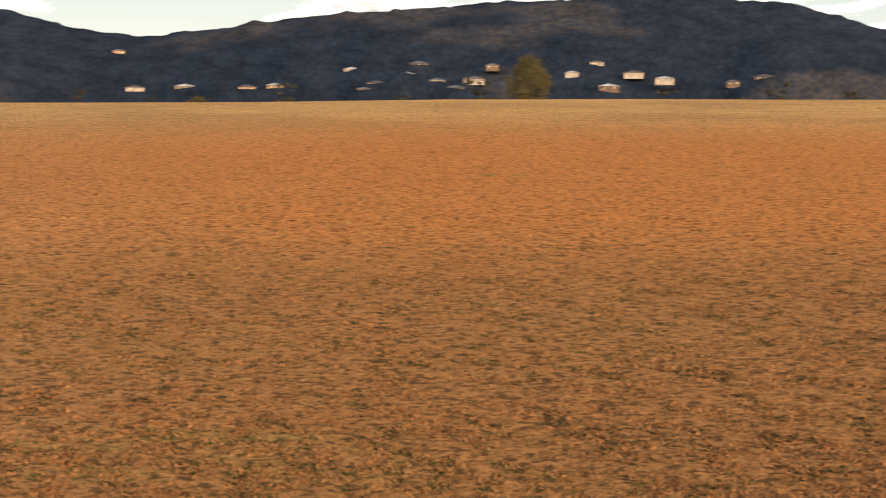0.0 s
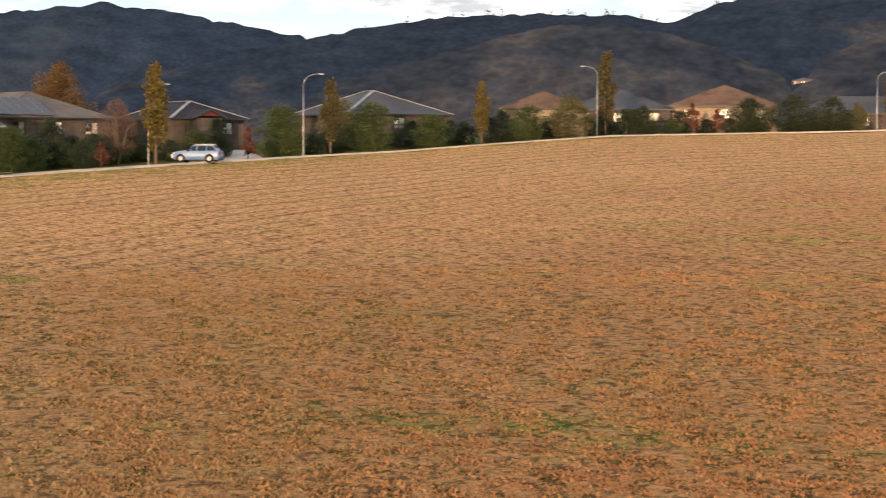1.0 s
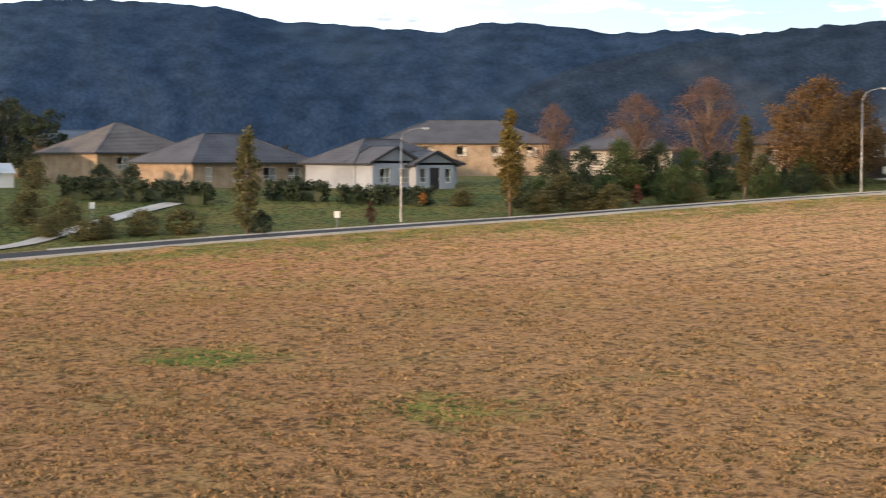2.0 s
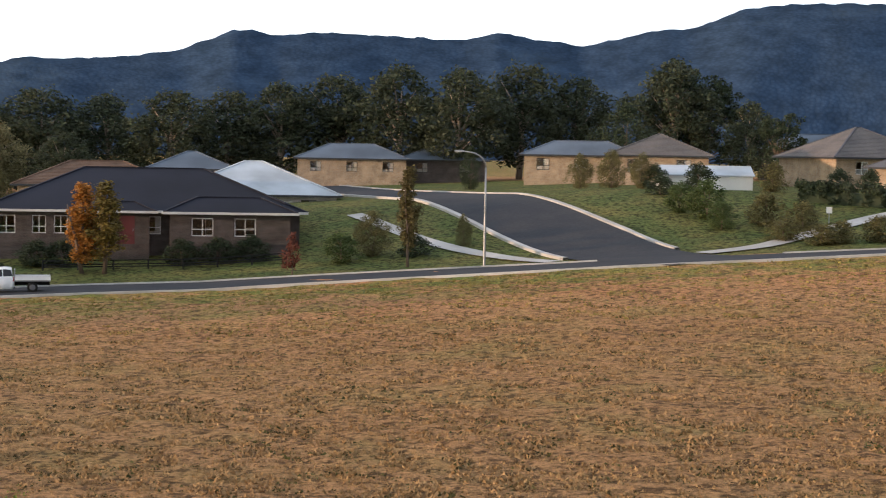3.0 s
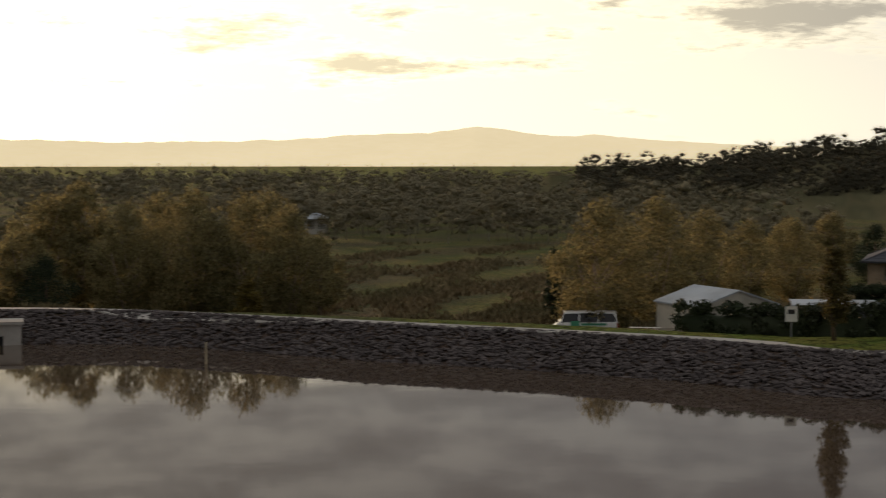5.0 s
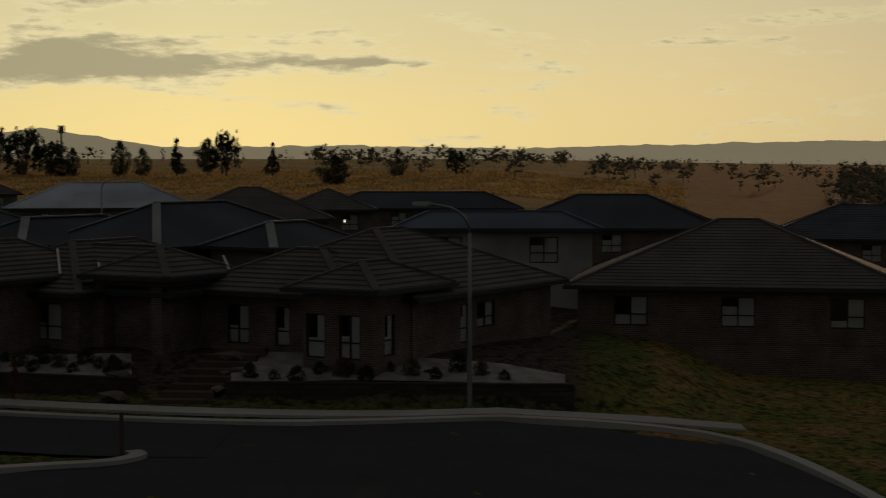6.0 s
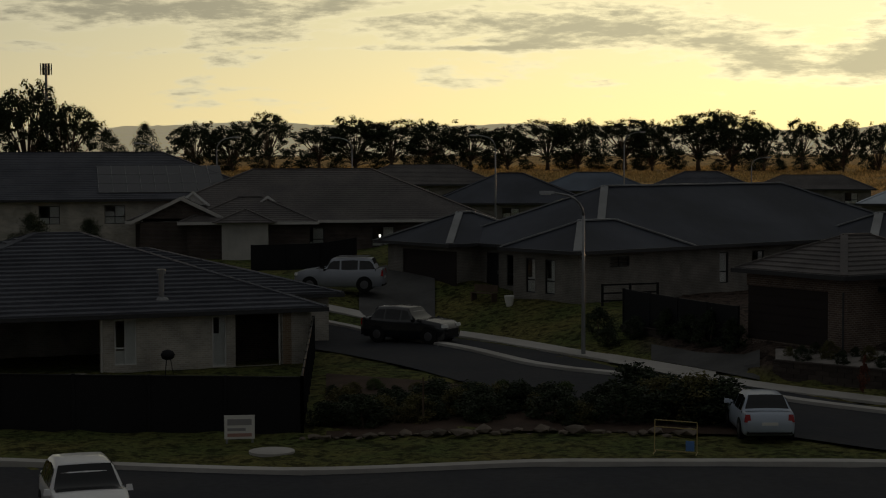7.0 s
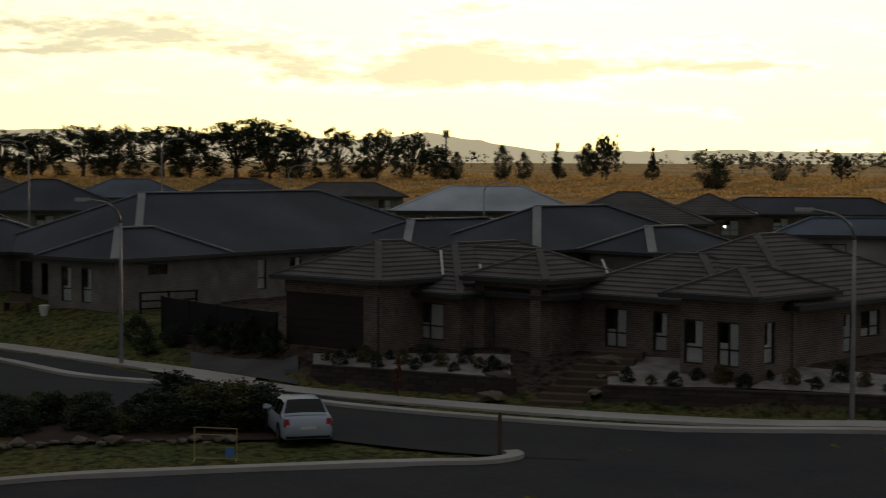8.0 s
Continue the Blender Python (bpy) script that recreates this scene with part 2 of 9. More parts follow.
METAL_DARK = mat("dark_sheet_roof", (0.070, 0.077, 0.096), 0.75, 0.12, 1.0, 0.02)
METAL_NAVY = mat("navy_sheet_roof", (0.016, 0.018, 0.030), 0.8, 0.08, 1.0, 0.02)
METAL_NAVY.node_tree.nodes["Principled BSDF"].inputs["Specular IOR Level"].default_value = 0.25
METAL_GREY = mat("grey_sheet_roof", (0.13, 0.16, 0.205), 0.7, 0.06, 1.0, 0.02)
METAL_PALE = mat("pale_sheet_roof", (0.52, 0.57, 0.62), 0.65, 0.06, 1.0, 0.02)
METAL_BLUE = mat("blue_sheet_roof", (0.40, 0.52, 0.66), 0.5, 0.06, 1.0, 0.02)
CAP_PALE = mat("pale_ridge", (0.26, 0.27, 0.28), 0.5, 0.1, 2.0, 0.02)
GUTTER_DARK = plain("dark_gutter", (0.03, 0.03, 0.033), 0.5)
GUTTER_PALE = plain("pale_gutter", (0.55, 0.53, 0.50), 0.5)
FRAME_DARK = plain("dark_window_frame", (0.02, 0.02, 0.022), 0.4)
FRAME_WHITE = plain("white_window_frame", (0.70, 0.70, 0.68), 0.4)
BLIND = plain("pale_blind", (0.84, 0.83, 0.80), 0.8)
BLIND_DULL = plain("dull_blind", (0.38, 0.37, 0.35), 0.8)
GARAGE_DARK = plain("dark_garage_door", (0.03, 0.022, 0.02), 0.6)
GARAGE_PALE = plain("pale_garage_door", (0.58, 0.56, 0.52), 0.5)
DOOR_RED = plain("dark_red_door", (0.12, 0.02, 0.018), 0.5)
STEEL = mat("galvanised_steel", (0.34, 0.345, 0.35), 0.45, 0.1, 3.0, 0.03, metal=0.7)
LENS = plain("lamp_lens", (0.75, 0.75, 0.72), 0.2)
FENCE_BLACK = mat("black_fence", (0.012, 0.012, 0.014), 0.6, 0.1, 2.0, 0.05)
TIMBER = mat("weathered_timber", (0.12, 0.085, 0.06), 0.85, 0.3, 3.0, 0.2)
PALE_TIMBER = mat("pale_timber", (0.45, 0.38, 0.26), 0.85, 0.2, 3.0, 0.2)
BARK = mat("bark", (0.16, 0.12, 0.09), 0.9, 0.35, 3.0, 0.3)
BARK_PALE = mat("pale_gum_bark", (0.34, 0.28, 0.22), 0.85, 0.3, 2.0, 0.2, tint=(0.16, 0.12, 0.09))
ROCK = mat("dark_riprap", (0.078, 0.066, 0.066), 0.9, 0.25, 6.0, 0.3, tint=(0.100, 0.086, 0.084), spread=0.4, island=True)
BOULDER = mat("boulder", (0.17, 0.14, 0.11), 0.9, 0.3, 6.0, 0.3, spread=0.3)
BLOCK_WALL = mat("dark_wall_block", (0.075, 0.060, 0.052), 0.9, 0.3, 6.0, 0.3, spread=0.25)
MULCH = mat("mulch", (0.075, 0.048, 0.034), 0.95, 0.35, 5.0, 0.4)
MULCH_PALE = mat("pale_mulch", (0.21, 0.14, 0.085), 0.95, 0.35, 5.0, 0.4)
GRAVEL = mat("garden_gravel", (0.36, 0.33, 0.30), 0.9, 0.3, 10.0, 0.4)
TYRE = plain("tyre", (0.012, 0.012, 0.012), 0.85)
ALLOY = plain("alloy_rim", (0.16, 0.16, 0.17), 0.4, 0.8)
WHITE_PAINT = plain("white_paint", (0.80, 0.80, 0.80), 0.3, 0.0, 0.6)
SILVER_PAINT = plain("silver_paint", (0.30, 0.32, 0.36), 0.35, 0.3, 0.4)
PALE_BLUE_PAINT = plain("silver_blue_paint", (0.42, 0.48, 0.57), 0.35, 0.1, 0.4)
# white house wall with the cool cast of its shade painted in
SHADED_WHITE_WALL = mat("shaded_white_wall", (0.34, 0.42, 0.52), 0.8, 0.08, 1.0, 0.05)
# white render made greyer and bluer, its shade put into the colour
RENDER_SHADED = mat("shaded_white_render", (0.34, 0.37, 0.42), 0.85, 0.1, 1.0, 0.05)
BLUE_PAINT = plain("pale_blue_paint", (0.13, 0.22, 0.38), 0.35, 0.1, 0.4)
BLACK_PAINT = plain("black_paint", (0.010, 0.011, 0.013), 0.25, 0.0, 0.8)
CAR_GLASS = plain("tinted_car_glass", (0.004, 0.005, 0.006), 0.12)
RED_LAMP = plain("red_lamp", (0.35, 0.01, 0.01), 0.2)
CLEAR_LAMP = plain("clear_lamp", (0.75, 0.75, 0.72), 0.15)
LAMP_LIT = plain("lit_headlamp", (0.8, 0.8, 0.75), 0.2)
lb = LAMP_LIT.node_tree.nodes["Principled BSDF"]
lb.inputs["Emission Color"].default_value, lb.inputs["Emission Strength"].default_value = (1.0, 0.95, 0.75, 1), 6.0
YELLOW = plain("yellow_plastic", (0.38, 0.29, 0.11), 0.5)
SIGN_WHITE = plain("sign_white", (0.72, 0.71, 0.66), 0.5)
SIGN_RED = plain("sign_red", (0.35, 0.05, 0.05), 0.5)
SIGN_DULL_RED = plain("faded_red_print", (0.42, 0.24, 0.20), 0.5)
SIGN_GREY = plain("faded_grey_print", (0.30, 0.29, 0.29), 0.5)
SIGN_BLUE = plain("sign_blue", (0.10, 0.22, 0.50), 0.5)
SIGN_GREEN = plain("sign_green", (0.06, 0.30, 0.18), 0.5)
GREEN_BOX = mat("grey_green_cabinet", (0.34, 0.42, 0.40), 0.6, 0.1, 2.0, 0.05)
TANK = plain("cream_tank", (0.56, 0.53, 0.45), 0.6)
SHED_CREAM = mat("cream_sheet_wall", (0.52, 0.49, 0.42), 0.6, 0.06, 2.0, 0.02)
SHED_GREY = mat("grey_sheet_wall", (0.14, 0.145, 0.16), 0.6, 0.06, 2.0, 0.02)
SOLAR = plain("solar_cell", (0.010, 0.013, 0.024), 0.35)

LEAF_POPLAR = leaf_mat("poplar_leaf", (0.125, 0.100, 0.038), (0.080, 0.078, 0.032))
LEAF_ORANGE = leaf_mat("orange_leaf", (0.42, 0.17, 0.03), (0.25, 0.16, 0.04))
LEAF_YELLOW = leaf_mat("yellow_leaf", (0.19, 0.135, 0.032), (0.10, 0.095, 0.03))
LEAF_OAK = leaf_mat("bronze_leaf", (0.20, 0.105, 0.035), (0.09, 0.075, 0.03))
LEAF_GREEN = leaf_mat("green_leaf", (0.055, 0.085, 0.028), (0.10, 0.12, 0.035))
LEAF_DARK = leaf_mat("dark_leaf", (0.028, 0.042, 0.020), (0.045, 0.055, 0.028), 0.15)
LEAF_GUM = leaf_mat("gum_leaf", (0.046, 0.060, 0.034), (0.064, 0.068, 0.038))


def crown_mat(name, color, tint):
    """Leafy crowns far off: clumps of light and dark foliage, no gloss."""
    m = mat(name, color, 1.0, 0.35, 0.9, 0.6, tint=tint, spread=0.22, island=True, grain=16.0)
    m.node_tree.nodes["Principled BSDF"].inputs["Specular IOR Level"].default_value = 0.05
    m.node_tree.nodes["Bump"].inputs["Distance"].default_value = 0.5
    return m


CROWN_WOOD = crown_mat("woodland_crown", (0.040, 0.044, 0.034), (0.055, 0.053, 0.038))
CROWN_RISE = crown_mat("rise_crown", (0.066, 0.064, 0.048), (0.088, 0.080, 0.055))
# valley crowns are paled to paint in haze and glare
CROWN_VALLEY_HAZED = crown_mat("hazed_valley_crown", (0.180, 0.168, 0.118), (0.220, 0.196, 0.128))
DRY_GRASS = leaf_mat("tall_dry_grass", (0.58, 0.40, 0.16), (0.46, 0.32, 0.14), 0.6)
LEAF_OLIVE = leaf_mat("olive_leaf", (0.112, 0.112, 0.046), (0.155, 0.125, 0.050))
LEAF_STREET = leaf_mat("street_gum_leaf", (0.082, 0.082, 0.042), (0.170, 0.112, 0.042), 0.5)
LEAF_RED = leaf_mat("russet_leaf", (0.17, 0.055, 0.035), (0.12, 0.06, 0.04))
# grove leaves lightened in colour for the haze and glare below the dam
LEAF_GROVE = leaf_mat("grove_leaf", (0.200, 0.186, 0.094), (0.260, 0.214, 0.104), 0.66)
TWIG = mat("twig", (0.125, 0.080, 0.060), 0.9, 0.2, 3.0, 0.0, tint=(0.15, 0.085, 0.058), spread=0.25, island=True)

GLASS = bpy.data.materials.new("window_glass")
GLASS.use_nodes = True
gb = GLASS.node_tree.nodes["Principled BSDF"]
gb.inputs["Transmission Weight"].default_value, gb.inputs["Roughness"].default_value = 1.0, 0.03
gb.inputs["Base Color"].default_value = (0.95, 0.97, 0.97, 1)

WATER = bpy.data.materials.new("muddy_water")
WATER.use_nodes = True
nt = WATER.node_tree
gb = nt.nodes["Principled BSDF"]
gb.inputs["Base Color"].default_value, gb.inputs["Roughness"].default_value = (0.095, 0.068, 0.048, 1), 0.03
wtc, wn, wb = nt.nodes.new("ShaderNodeTexCoord"), nt.nodes.new("ShaderNodeTexNoise"), nt.nodes.new("ShaderNodeBump")
wn.inputs["Scale"].default_value, wn.inputs["Detail"].default_value = 0.9, 3
wb.inputs["Strength"].default_value, wb.inputs["Distance"].default_value = 0.05, 0.02
nt.links.new(wtc.outputs["Object"], wn.inputs["Vector"])
nt.links.new(wn.outputs["Fac"], wb.inputs["Height"])
nt.links.new(wb.outputs["Normal"], gb.inputs["Normal"])


def cover_mat():
    """The open ground: straw stubble, green sward, dry grass and bare earth by the cover of each spot."""
    m = bpy.data.materials.new("grassland")
    m.use_nodes = True
    t = m.node_tree
    b = t.nodes["Principled BSDF"]
    b.inputs["Roughness"].default_value, b.inputs["Specular IOR Level"].default_value = 0.95, 0.1
    geo, at1, at2 = t.nodes.new("ShaderNodeNewGeometry"), t.nodes.new("ShaderNodeAttribute"), t.nodes.new("ShaderNodeAttribute")
    at1.attribute_name, at2.attribute_name = "green", "dry"
    at3, at4 = t.nodes.new("ShaderNodeAttribute"), t.nodes.new("ShaderNodeAttribute")
    at3.attribute_name, at4.attribute_name = "row", "mud"
    at5 = t.nodes.new("ShaderNodeAttribute")
    at5.attribute_name = "rust"
    at6 = t.nodes.new("ShaderNodeAttribute")
    at6.attribute_name = "mow_sun"
    at7 = t.nodes.new("ShaderNodeAttribute")
    at7.attribute_name = "near_dark"
    at8 = t.nodes.new("ShaderNodeAttribute")
    at8.attribute_name = "olive"

    def noise_of(scale, detail=4.0, rough=0.6):
        n = t.nodes.new("ShaderNodeTexNoise")
        n.inputs["Scale"].default_value, n.inputs["Detail"].default_value, n.inputs["Roughness"].default_value = scale, detail, rough
        t.links.new(geo.outputs["Position"], n.inputs["Vector"])
        return n.outputs["Fac"]

    def ranged(src, lo, hi, a=0.0, z=1.0):
        r = t.nodes.new("ShaderNodeMapRange")
        for i, v in enumerate((lo, hi, a, z)):
            r.inputs[i + 1].default_value = v
        t.links.new(src, r.inputs[0])
        return r.outputs[0]

    def mixed(fac, a, z):
        x = t.nodes.new("ShaderNodeMixRGB")
        t.links.new(fac, x.inputs["Fac"])
        for i, v in ((1, a), (2, z)):
            if isinstance(v, tuple):
                x.inputs[i].default_value = (*v, 1)
            else:
                t.links.new(v, x.inputs[i])
        return x.outputs["Color"]

    def maths(op, a, z):
        x = t.nodes.new("ShaderNodeMath")
        x.operation = op
        for i, v in enumerate((a, z)):
            if isinstance(v, (int, float)):
                x.inputs[i].default_value = v
            else:
                t.links.new(v, x.inputs[i])
        return x.outputs[0]

    straw = mixed(ranged(noise_of(0.045), 0.38, 0.62), (0.45, 0.245, 0.108), (0.40, 0.195, 0.085))
    straw = mixed(ranged(noise_of(0.16), 0.50, 0.72), straw, (0.31, 0.235, 0.07))
    # paler straw paints the extra sun on the slope rising to the road
    far_sun = maths("MULTIPLY", ranged(at3.outputs["Fac"], 130.0, 60.0), ranged(at3.outputs["Fac"], -2.0, 2.0))
    straw = mixed(maths("MULTIPLY", maths("MULTIPLY", far_sun, at6.outputs["Fac"]), 0.6), straw, (0.60, 0.35, 0.165))
    straw = mixed(maths("MULTIPLY", at5.outputs["Fac"], 0.9), straw, (0.52, 0.200, 0.052))
    green = mixed(ranged(noise_of(0.25), 0.40, 0.62), (0.095, 0.145, 0.024), (0.185, 0.180, 0.040))
    # dry straw is lightened to carry the backlight in the paddock grass
    dry = mixed(ranged(noise_of(0.03), 0.40, 0.60), (0.62, 0.42, 0.17), (0.44, 0.30, 0.13))
    edge = noise_of(0.5, 6.0)
    gfac = ranged(maths("ADD", at1.outputs["Fac"], maths("MULTIPLY", maths("SUBTRACT", edge, 0.5), 1.1)), 0.35, 0.65)
    color = mixed(at2.outputs["Fac"], straw, dry)
    furrow = t.nodes.new("ShaderNodeMath")
    furrow.operation = "SINE"
    t.links.new(maths("ADD", maths("MULTIPLY", at3.outputs["Fac"], 1.25), maths("MULTIPLY", noise_of(0.05), 5.0)), furrow.inputs[0])
    lines = maths("MULTIPLY", ranged(furrow.outputs[0], 0.6, 0.95), maths("MULTIPLY", ranged(at3.outputs["Fac"], 6.0, 14.0), ranged(at3.outputs["Fac"], 110.0, 70.0)))
    lines = maths("MULTIPLY", lines, ranged(noise_of(0.035), 0.36, 0.52))
    color = mixed(maths("MULTIPLY", maths("MULTIPLY", lines, at6.outputs["Fac"]), 0.5), color, (0.13, 0.085, 0.04))
    # straw darkens within about 100 m, where gaps between clumps go dark
    color = mixed(maths("MULTIPLY", at7.outputs["Fac"], 0.62), color, (0.238, 0.146, 0.062))
    olive = mixed(ranged(noise_of(0.35), 0.42, 0.60), (0.215, 0.160, 0.052), (0.150, 0.140, 0.042))
    color = mixed(at8.outputs["Fac"], color, olive)
    color = mixed(gfac, color, green)
    color = mixed(at4.outputs["Fac"], color, (0.085, 0.062, 0.050))
    clump = noise_of(4.2, 5.0, 0.7)
    # dark soil gaps, with the clumps' short shadows painted into the colour
    gaps = ranged(noise_of(2.2, 4.0, 0.6), 0.40, 0.51, 0.36, 1.03)
    color2 = t.nodes.new("ShaderNodeHueSaturation")
    t.links.new(color, color2.inputs["Color"])
    t.links.new(maths("MULTIPLY", gaps, ranged(clump, 0.38, 0.58, 0.62, 1.30)), color2.inputs["Value"])
    t.links.new(color2.outputs["Color"], b.inputs["Base Color"])
    bu = t.nodes.new("ShaderNodeBump")
    bu.inputs["Strength"].default_value, bu.inputs["Distance"].default_value = 0.7, 0.30
    t.links.new(clump, bu.inputs["Height"])
    t.links.new(bu.outputs["Normal"], b.inputs["Normal"])
    return m


GRASSLAND = cover_mat()


def hill_mat(name, forest, grassy, cover, scale, crown=0.10, relief=3.0, reach=1500.0):
    """A hillside: crowded tree crowns with paler paddocks between; crown: crowns to the metre."""
    m = bpy.data.materials.new(name)
    m.use_nodes = True
    t = m.node_tree
    b = t.nodes["Principled BSDF"]
    b.inputs["Roughness"].default_value, b.inputs["Specular IOR Level"].default_value = 1.0, 0.0
    geo = t.nodes.new("ShaderNodeNewGeometry")
    a, c = t.nodes.new("ShaderNodeTexNoise"), t.nodes.new("ShaderNodeTexNoise")
    for n, s_ in ((a, scale), (c, scale * 7)):
        n.inputs["Scale"].default_value, n.inputs["Detail"].default_value = s_, 7
    # trees stand upright on a gentle slope, so their pattern runs along it and up it
    sep, com = t.nodes.new("ShaderNodeSeparateXYZ"), t.nodes.new("ShaderNodeCombineXYZ")
    t.links.new(geo.outputs["Position"], sep.inputs["Vector"])
    turn, dist = t.nodes.new("ShaderNodeMath"), t.nodes.new("ShaderNodeVectorMath")
    turn.operation, dist.operation = "ARCTAN2", "LENGTH"
    t.links.new(sep.outputs["X"], turn.inputs[0])
    t.links.new(sep.outputs["Y"], turn.inputs[1])
    t.links.new(geo.outputs["Position"], dist.inputs[0])
    for src, k, slot in ((turn.outputs[0], reach, "X"), (sep.outputs["Z"], 1.7, "Y"), (dist.outputs["Value"], 0.10, "Z")):
        x = t.nodes.new("ShaderNodeMath")
        x.operation = "MULTIPLY"
        x.inputs[1].default_value = k
        t.links.new(src, x.inputs[0])
        t.links.new(x.outputs[0], com.inputs[slot])
    tree_top = t.nodes.new("ShaderNodeTexVoronoi")
    tree_top.inputs["Scale"].default_value = crown
    t.links.new(com.outputs["Vector"], tree_top.inputs["Vector"])
    for n in (a, c):
        t.links.new(com.outputs["Vector"], n.inputs["Vector"])

    def ranged(src, lo, hi, p, q):
        r = t.nodes.new("ShaderNodeMapRange")
        for k, v in enumerate((lo, hi, p, q)):
            r.inputs[k + 1].default_value = v
        t.links.new(src, r.inputs[0])
        return r.outputs[0]

    def times(p, q):
        x = t.nodes.new("ShaderNodeMath")
        x.operation = "MULTIPLY"
        t.links.new(p, x.inputs[0])
        t.links.new(q, x.inputs[1])
        return x.outputs[0]

    open_ = ranged(a.outputs["Fac"], cover - 0.035, cover + 0.035, 0, 1)
    thin = ranged(tree_top.outputs["Distance"], 0.35, 0.75, 0.25, 1.0)
    mx = t.nodes.new("ShaderNodeMixRGB")
    mx.inputs[1].default_value, mx.inputs[2].default_value = (*forest, 1), (*grassy, 1)
    t.links.new(times(open_, thin), mx.inputs["Fac"])
    hs = t.nodes.new("ShaderNodeHueSaturation")
    t.links.new(mx.outputs["Color"], hs.inputs["Color"])
    t.links.new(times(ranged(c.outputs["Fac"], 0.3, 0.7, 0.74, 1.26), ranged(tree_top.outputs["Distance"], 0.1, 0.9, 1.14, 0.80)), hs.inputs["Value"])
    t.links.new(hs.outputs["Color"], b.inputs["Base Color"])
    bu = t.nodes.new("ShaderNodeBump")
    bu.invert = True
    bu.inputs["Strength"].default_value, bu.inputs["Distance"].default_value = 0.5, relief
    t.links.new(tree_top.outputs["Distance"], bu.inputs["Height"])
    t.links.new(bu.outputs["Normal"], b.inputs["Normal"])
    return m


# forest blue of these four hills is distance haze painted into the colour
RANGE_HAZE_BLUE = hill_mat("haze_blue_forest_range", (0.033, 0.053, 0.088), (0.044, 0.066, 0.098), 0.60, 0.0035, 0.13, 1.5, 3000.0)
HILL_HAZE_BLUE = hill_mat("haze_blue_forest_hill", (0.030, 0.044, 0.066), (0.056, 0.066, 0.080), 0.57, 0.0045, 0.17, 2.0, 2200.0)
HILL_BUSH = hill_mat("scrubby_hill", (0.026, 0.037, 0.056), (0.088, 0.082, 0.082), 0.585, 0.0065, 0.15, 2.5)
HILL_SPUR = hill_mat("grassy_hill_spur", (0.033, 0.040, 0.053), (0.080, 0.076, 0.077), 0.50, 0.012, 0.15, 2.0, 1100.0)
HILL_WOOD = hill_mat("wooded_hill", (0.032, 0.038, 0.026), (0.085, 0.083, 0.048), 0.66, 0.008)
HILL_PASTURE = hill_mat("pasture_hill", (0.078, 0.078, 0.046), (0.140, 0.126, 0.074), 0.46, 0.010, 0.14, 1.0, 600.0)
# haze over the far ranges is painted into their pale base colours
RANGE_FAR = hill_mat("haze_paled_range", (0.20, 0.22, 0.24), (0.27, 0.26, 0.24), 0.55, 0.0015)
RANGE_HAZE_GLOW = hill_mat("far_range_haze_glow", (0.22, 0.22, 0.20), (0.30, 0.28, 0.22), 0.55, 0.0015)
# warm emission adds the haze's glow to the horizon ranges
rb = RANGE_HAZE_GLOW.node_tree.nodes["Principled BSDF"]
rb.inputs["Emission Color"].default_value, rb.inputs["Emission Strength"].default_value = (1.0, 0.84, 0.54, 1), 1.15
STUBBLE_DRY = mat("dry_straw_stubble", (0.315, 0.208, 0.096), 0.95, 0.2, 0.25, 0.0, tint=(0.275, 0.172, 0.080), spread=0.18, island=True)
STUBBLE = mat("straw_stubble", (0.315, 0.160, 0.072), 0.95, 0.2, 0.25, 0.0, tint=(0.28, 0.165, 0.072), spread=0.18, island=True)
WEED = mat("dark_weed", (0.060, 0.052, 0.022), 0.95, 0.2, 0.25, 0.0, tint=(0.070, 0.075, 0.024), spread=0.35, island=True)
VERGE = mat("verge_grass", (0.26, 0.190, 0.055), 0.95, 0.2, 0.25, 0.0, tint=(0.19, 0.165, 0.045), spread=0.3, island=True)
LIT = plain("lit_wall_lamp", (0.8, 0.8, 0.75), 0.3)
lb = LIT.node_tree.nodes["Principled BSDF"]
lb.inputs["Emission Color"].default_value, lb.inputs["Emission Strength"].default_value = (1.0, 0.97, 0.85, 1), 8.0
REED = mat("brown_reed", (0.190, 0.140, 0.078), 0.95, 0.2, 0.25, 0.0, tint=(0.140, 0.122, 0.064), spread=0.35, island=True)
SWARD = mat("grass_blade", (0.14, 0.23, 0.030), 0.9, 0.15, 0.5, 0.0, tint=(0.20, 0.22, 0.045), spread=0.4, island=True)


# ---- helpers of this scene ----
def smooth(a, b, x):
    t = np.clip((np.asarray(x, float) - a) / (b - a), 0, 1)
    return t * t * (3 - 2 * t)


def obj(name, verts, faces, material, parent=None, label="", shade=False, slots=None):
    """One mesh object from vertices and faces; with a parent it is a part."""
    me = bpy.data.meshes.new(name)
    me.from_pydata([tuple(v) for v in verts] if not isinstance(verts, np.ndarray) else verts.tolist(), [], faces if isinstance(faces, list) else faces.tolist())
    for m in (material if isinstance(material, list) else [material]):
        me.materials.append(m)
    if slots is not None:
        me.polygons.foreach_set("material_index", slots)
    if shade:
        me.polygons.foreach_set("use_smooth", [True] * len(me.polygons))
    ob = new(name, me)
    if parent is not None:
        ob.parent = parent
    if label:
        ob["label"] = label
    return ob


def part(name, bm, material, parent, label=""):
    me = bpy.data.meshes.new(name)
    bm.to_mesh(me)
    bm.free()
    me.materials.append(material)
    ob = new(name, me)
    ob.parent = parent
    if label:
        ob["label"] = label
    return ob


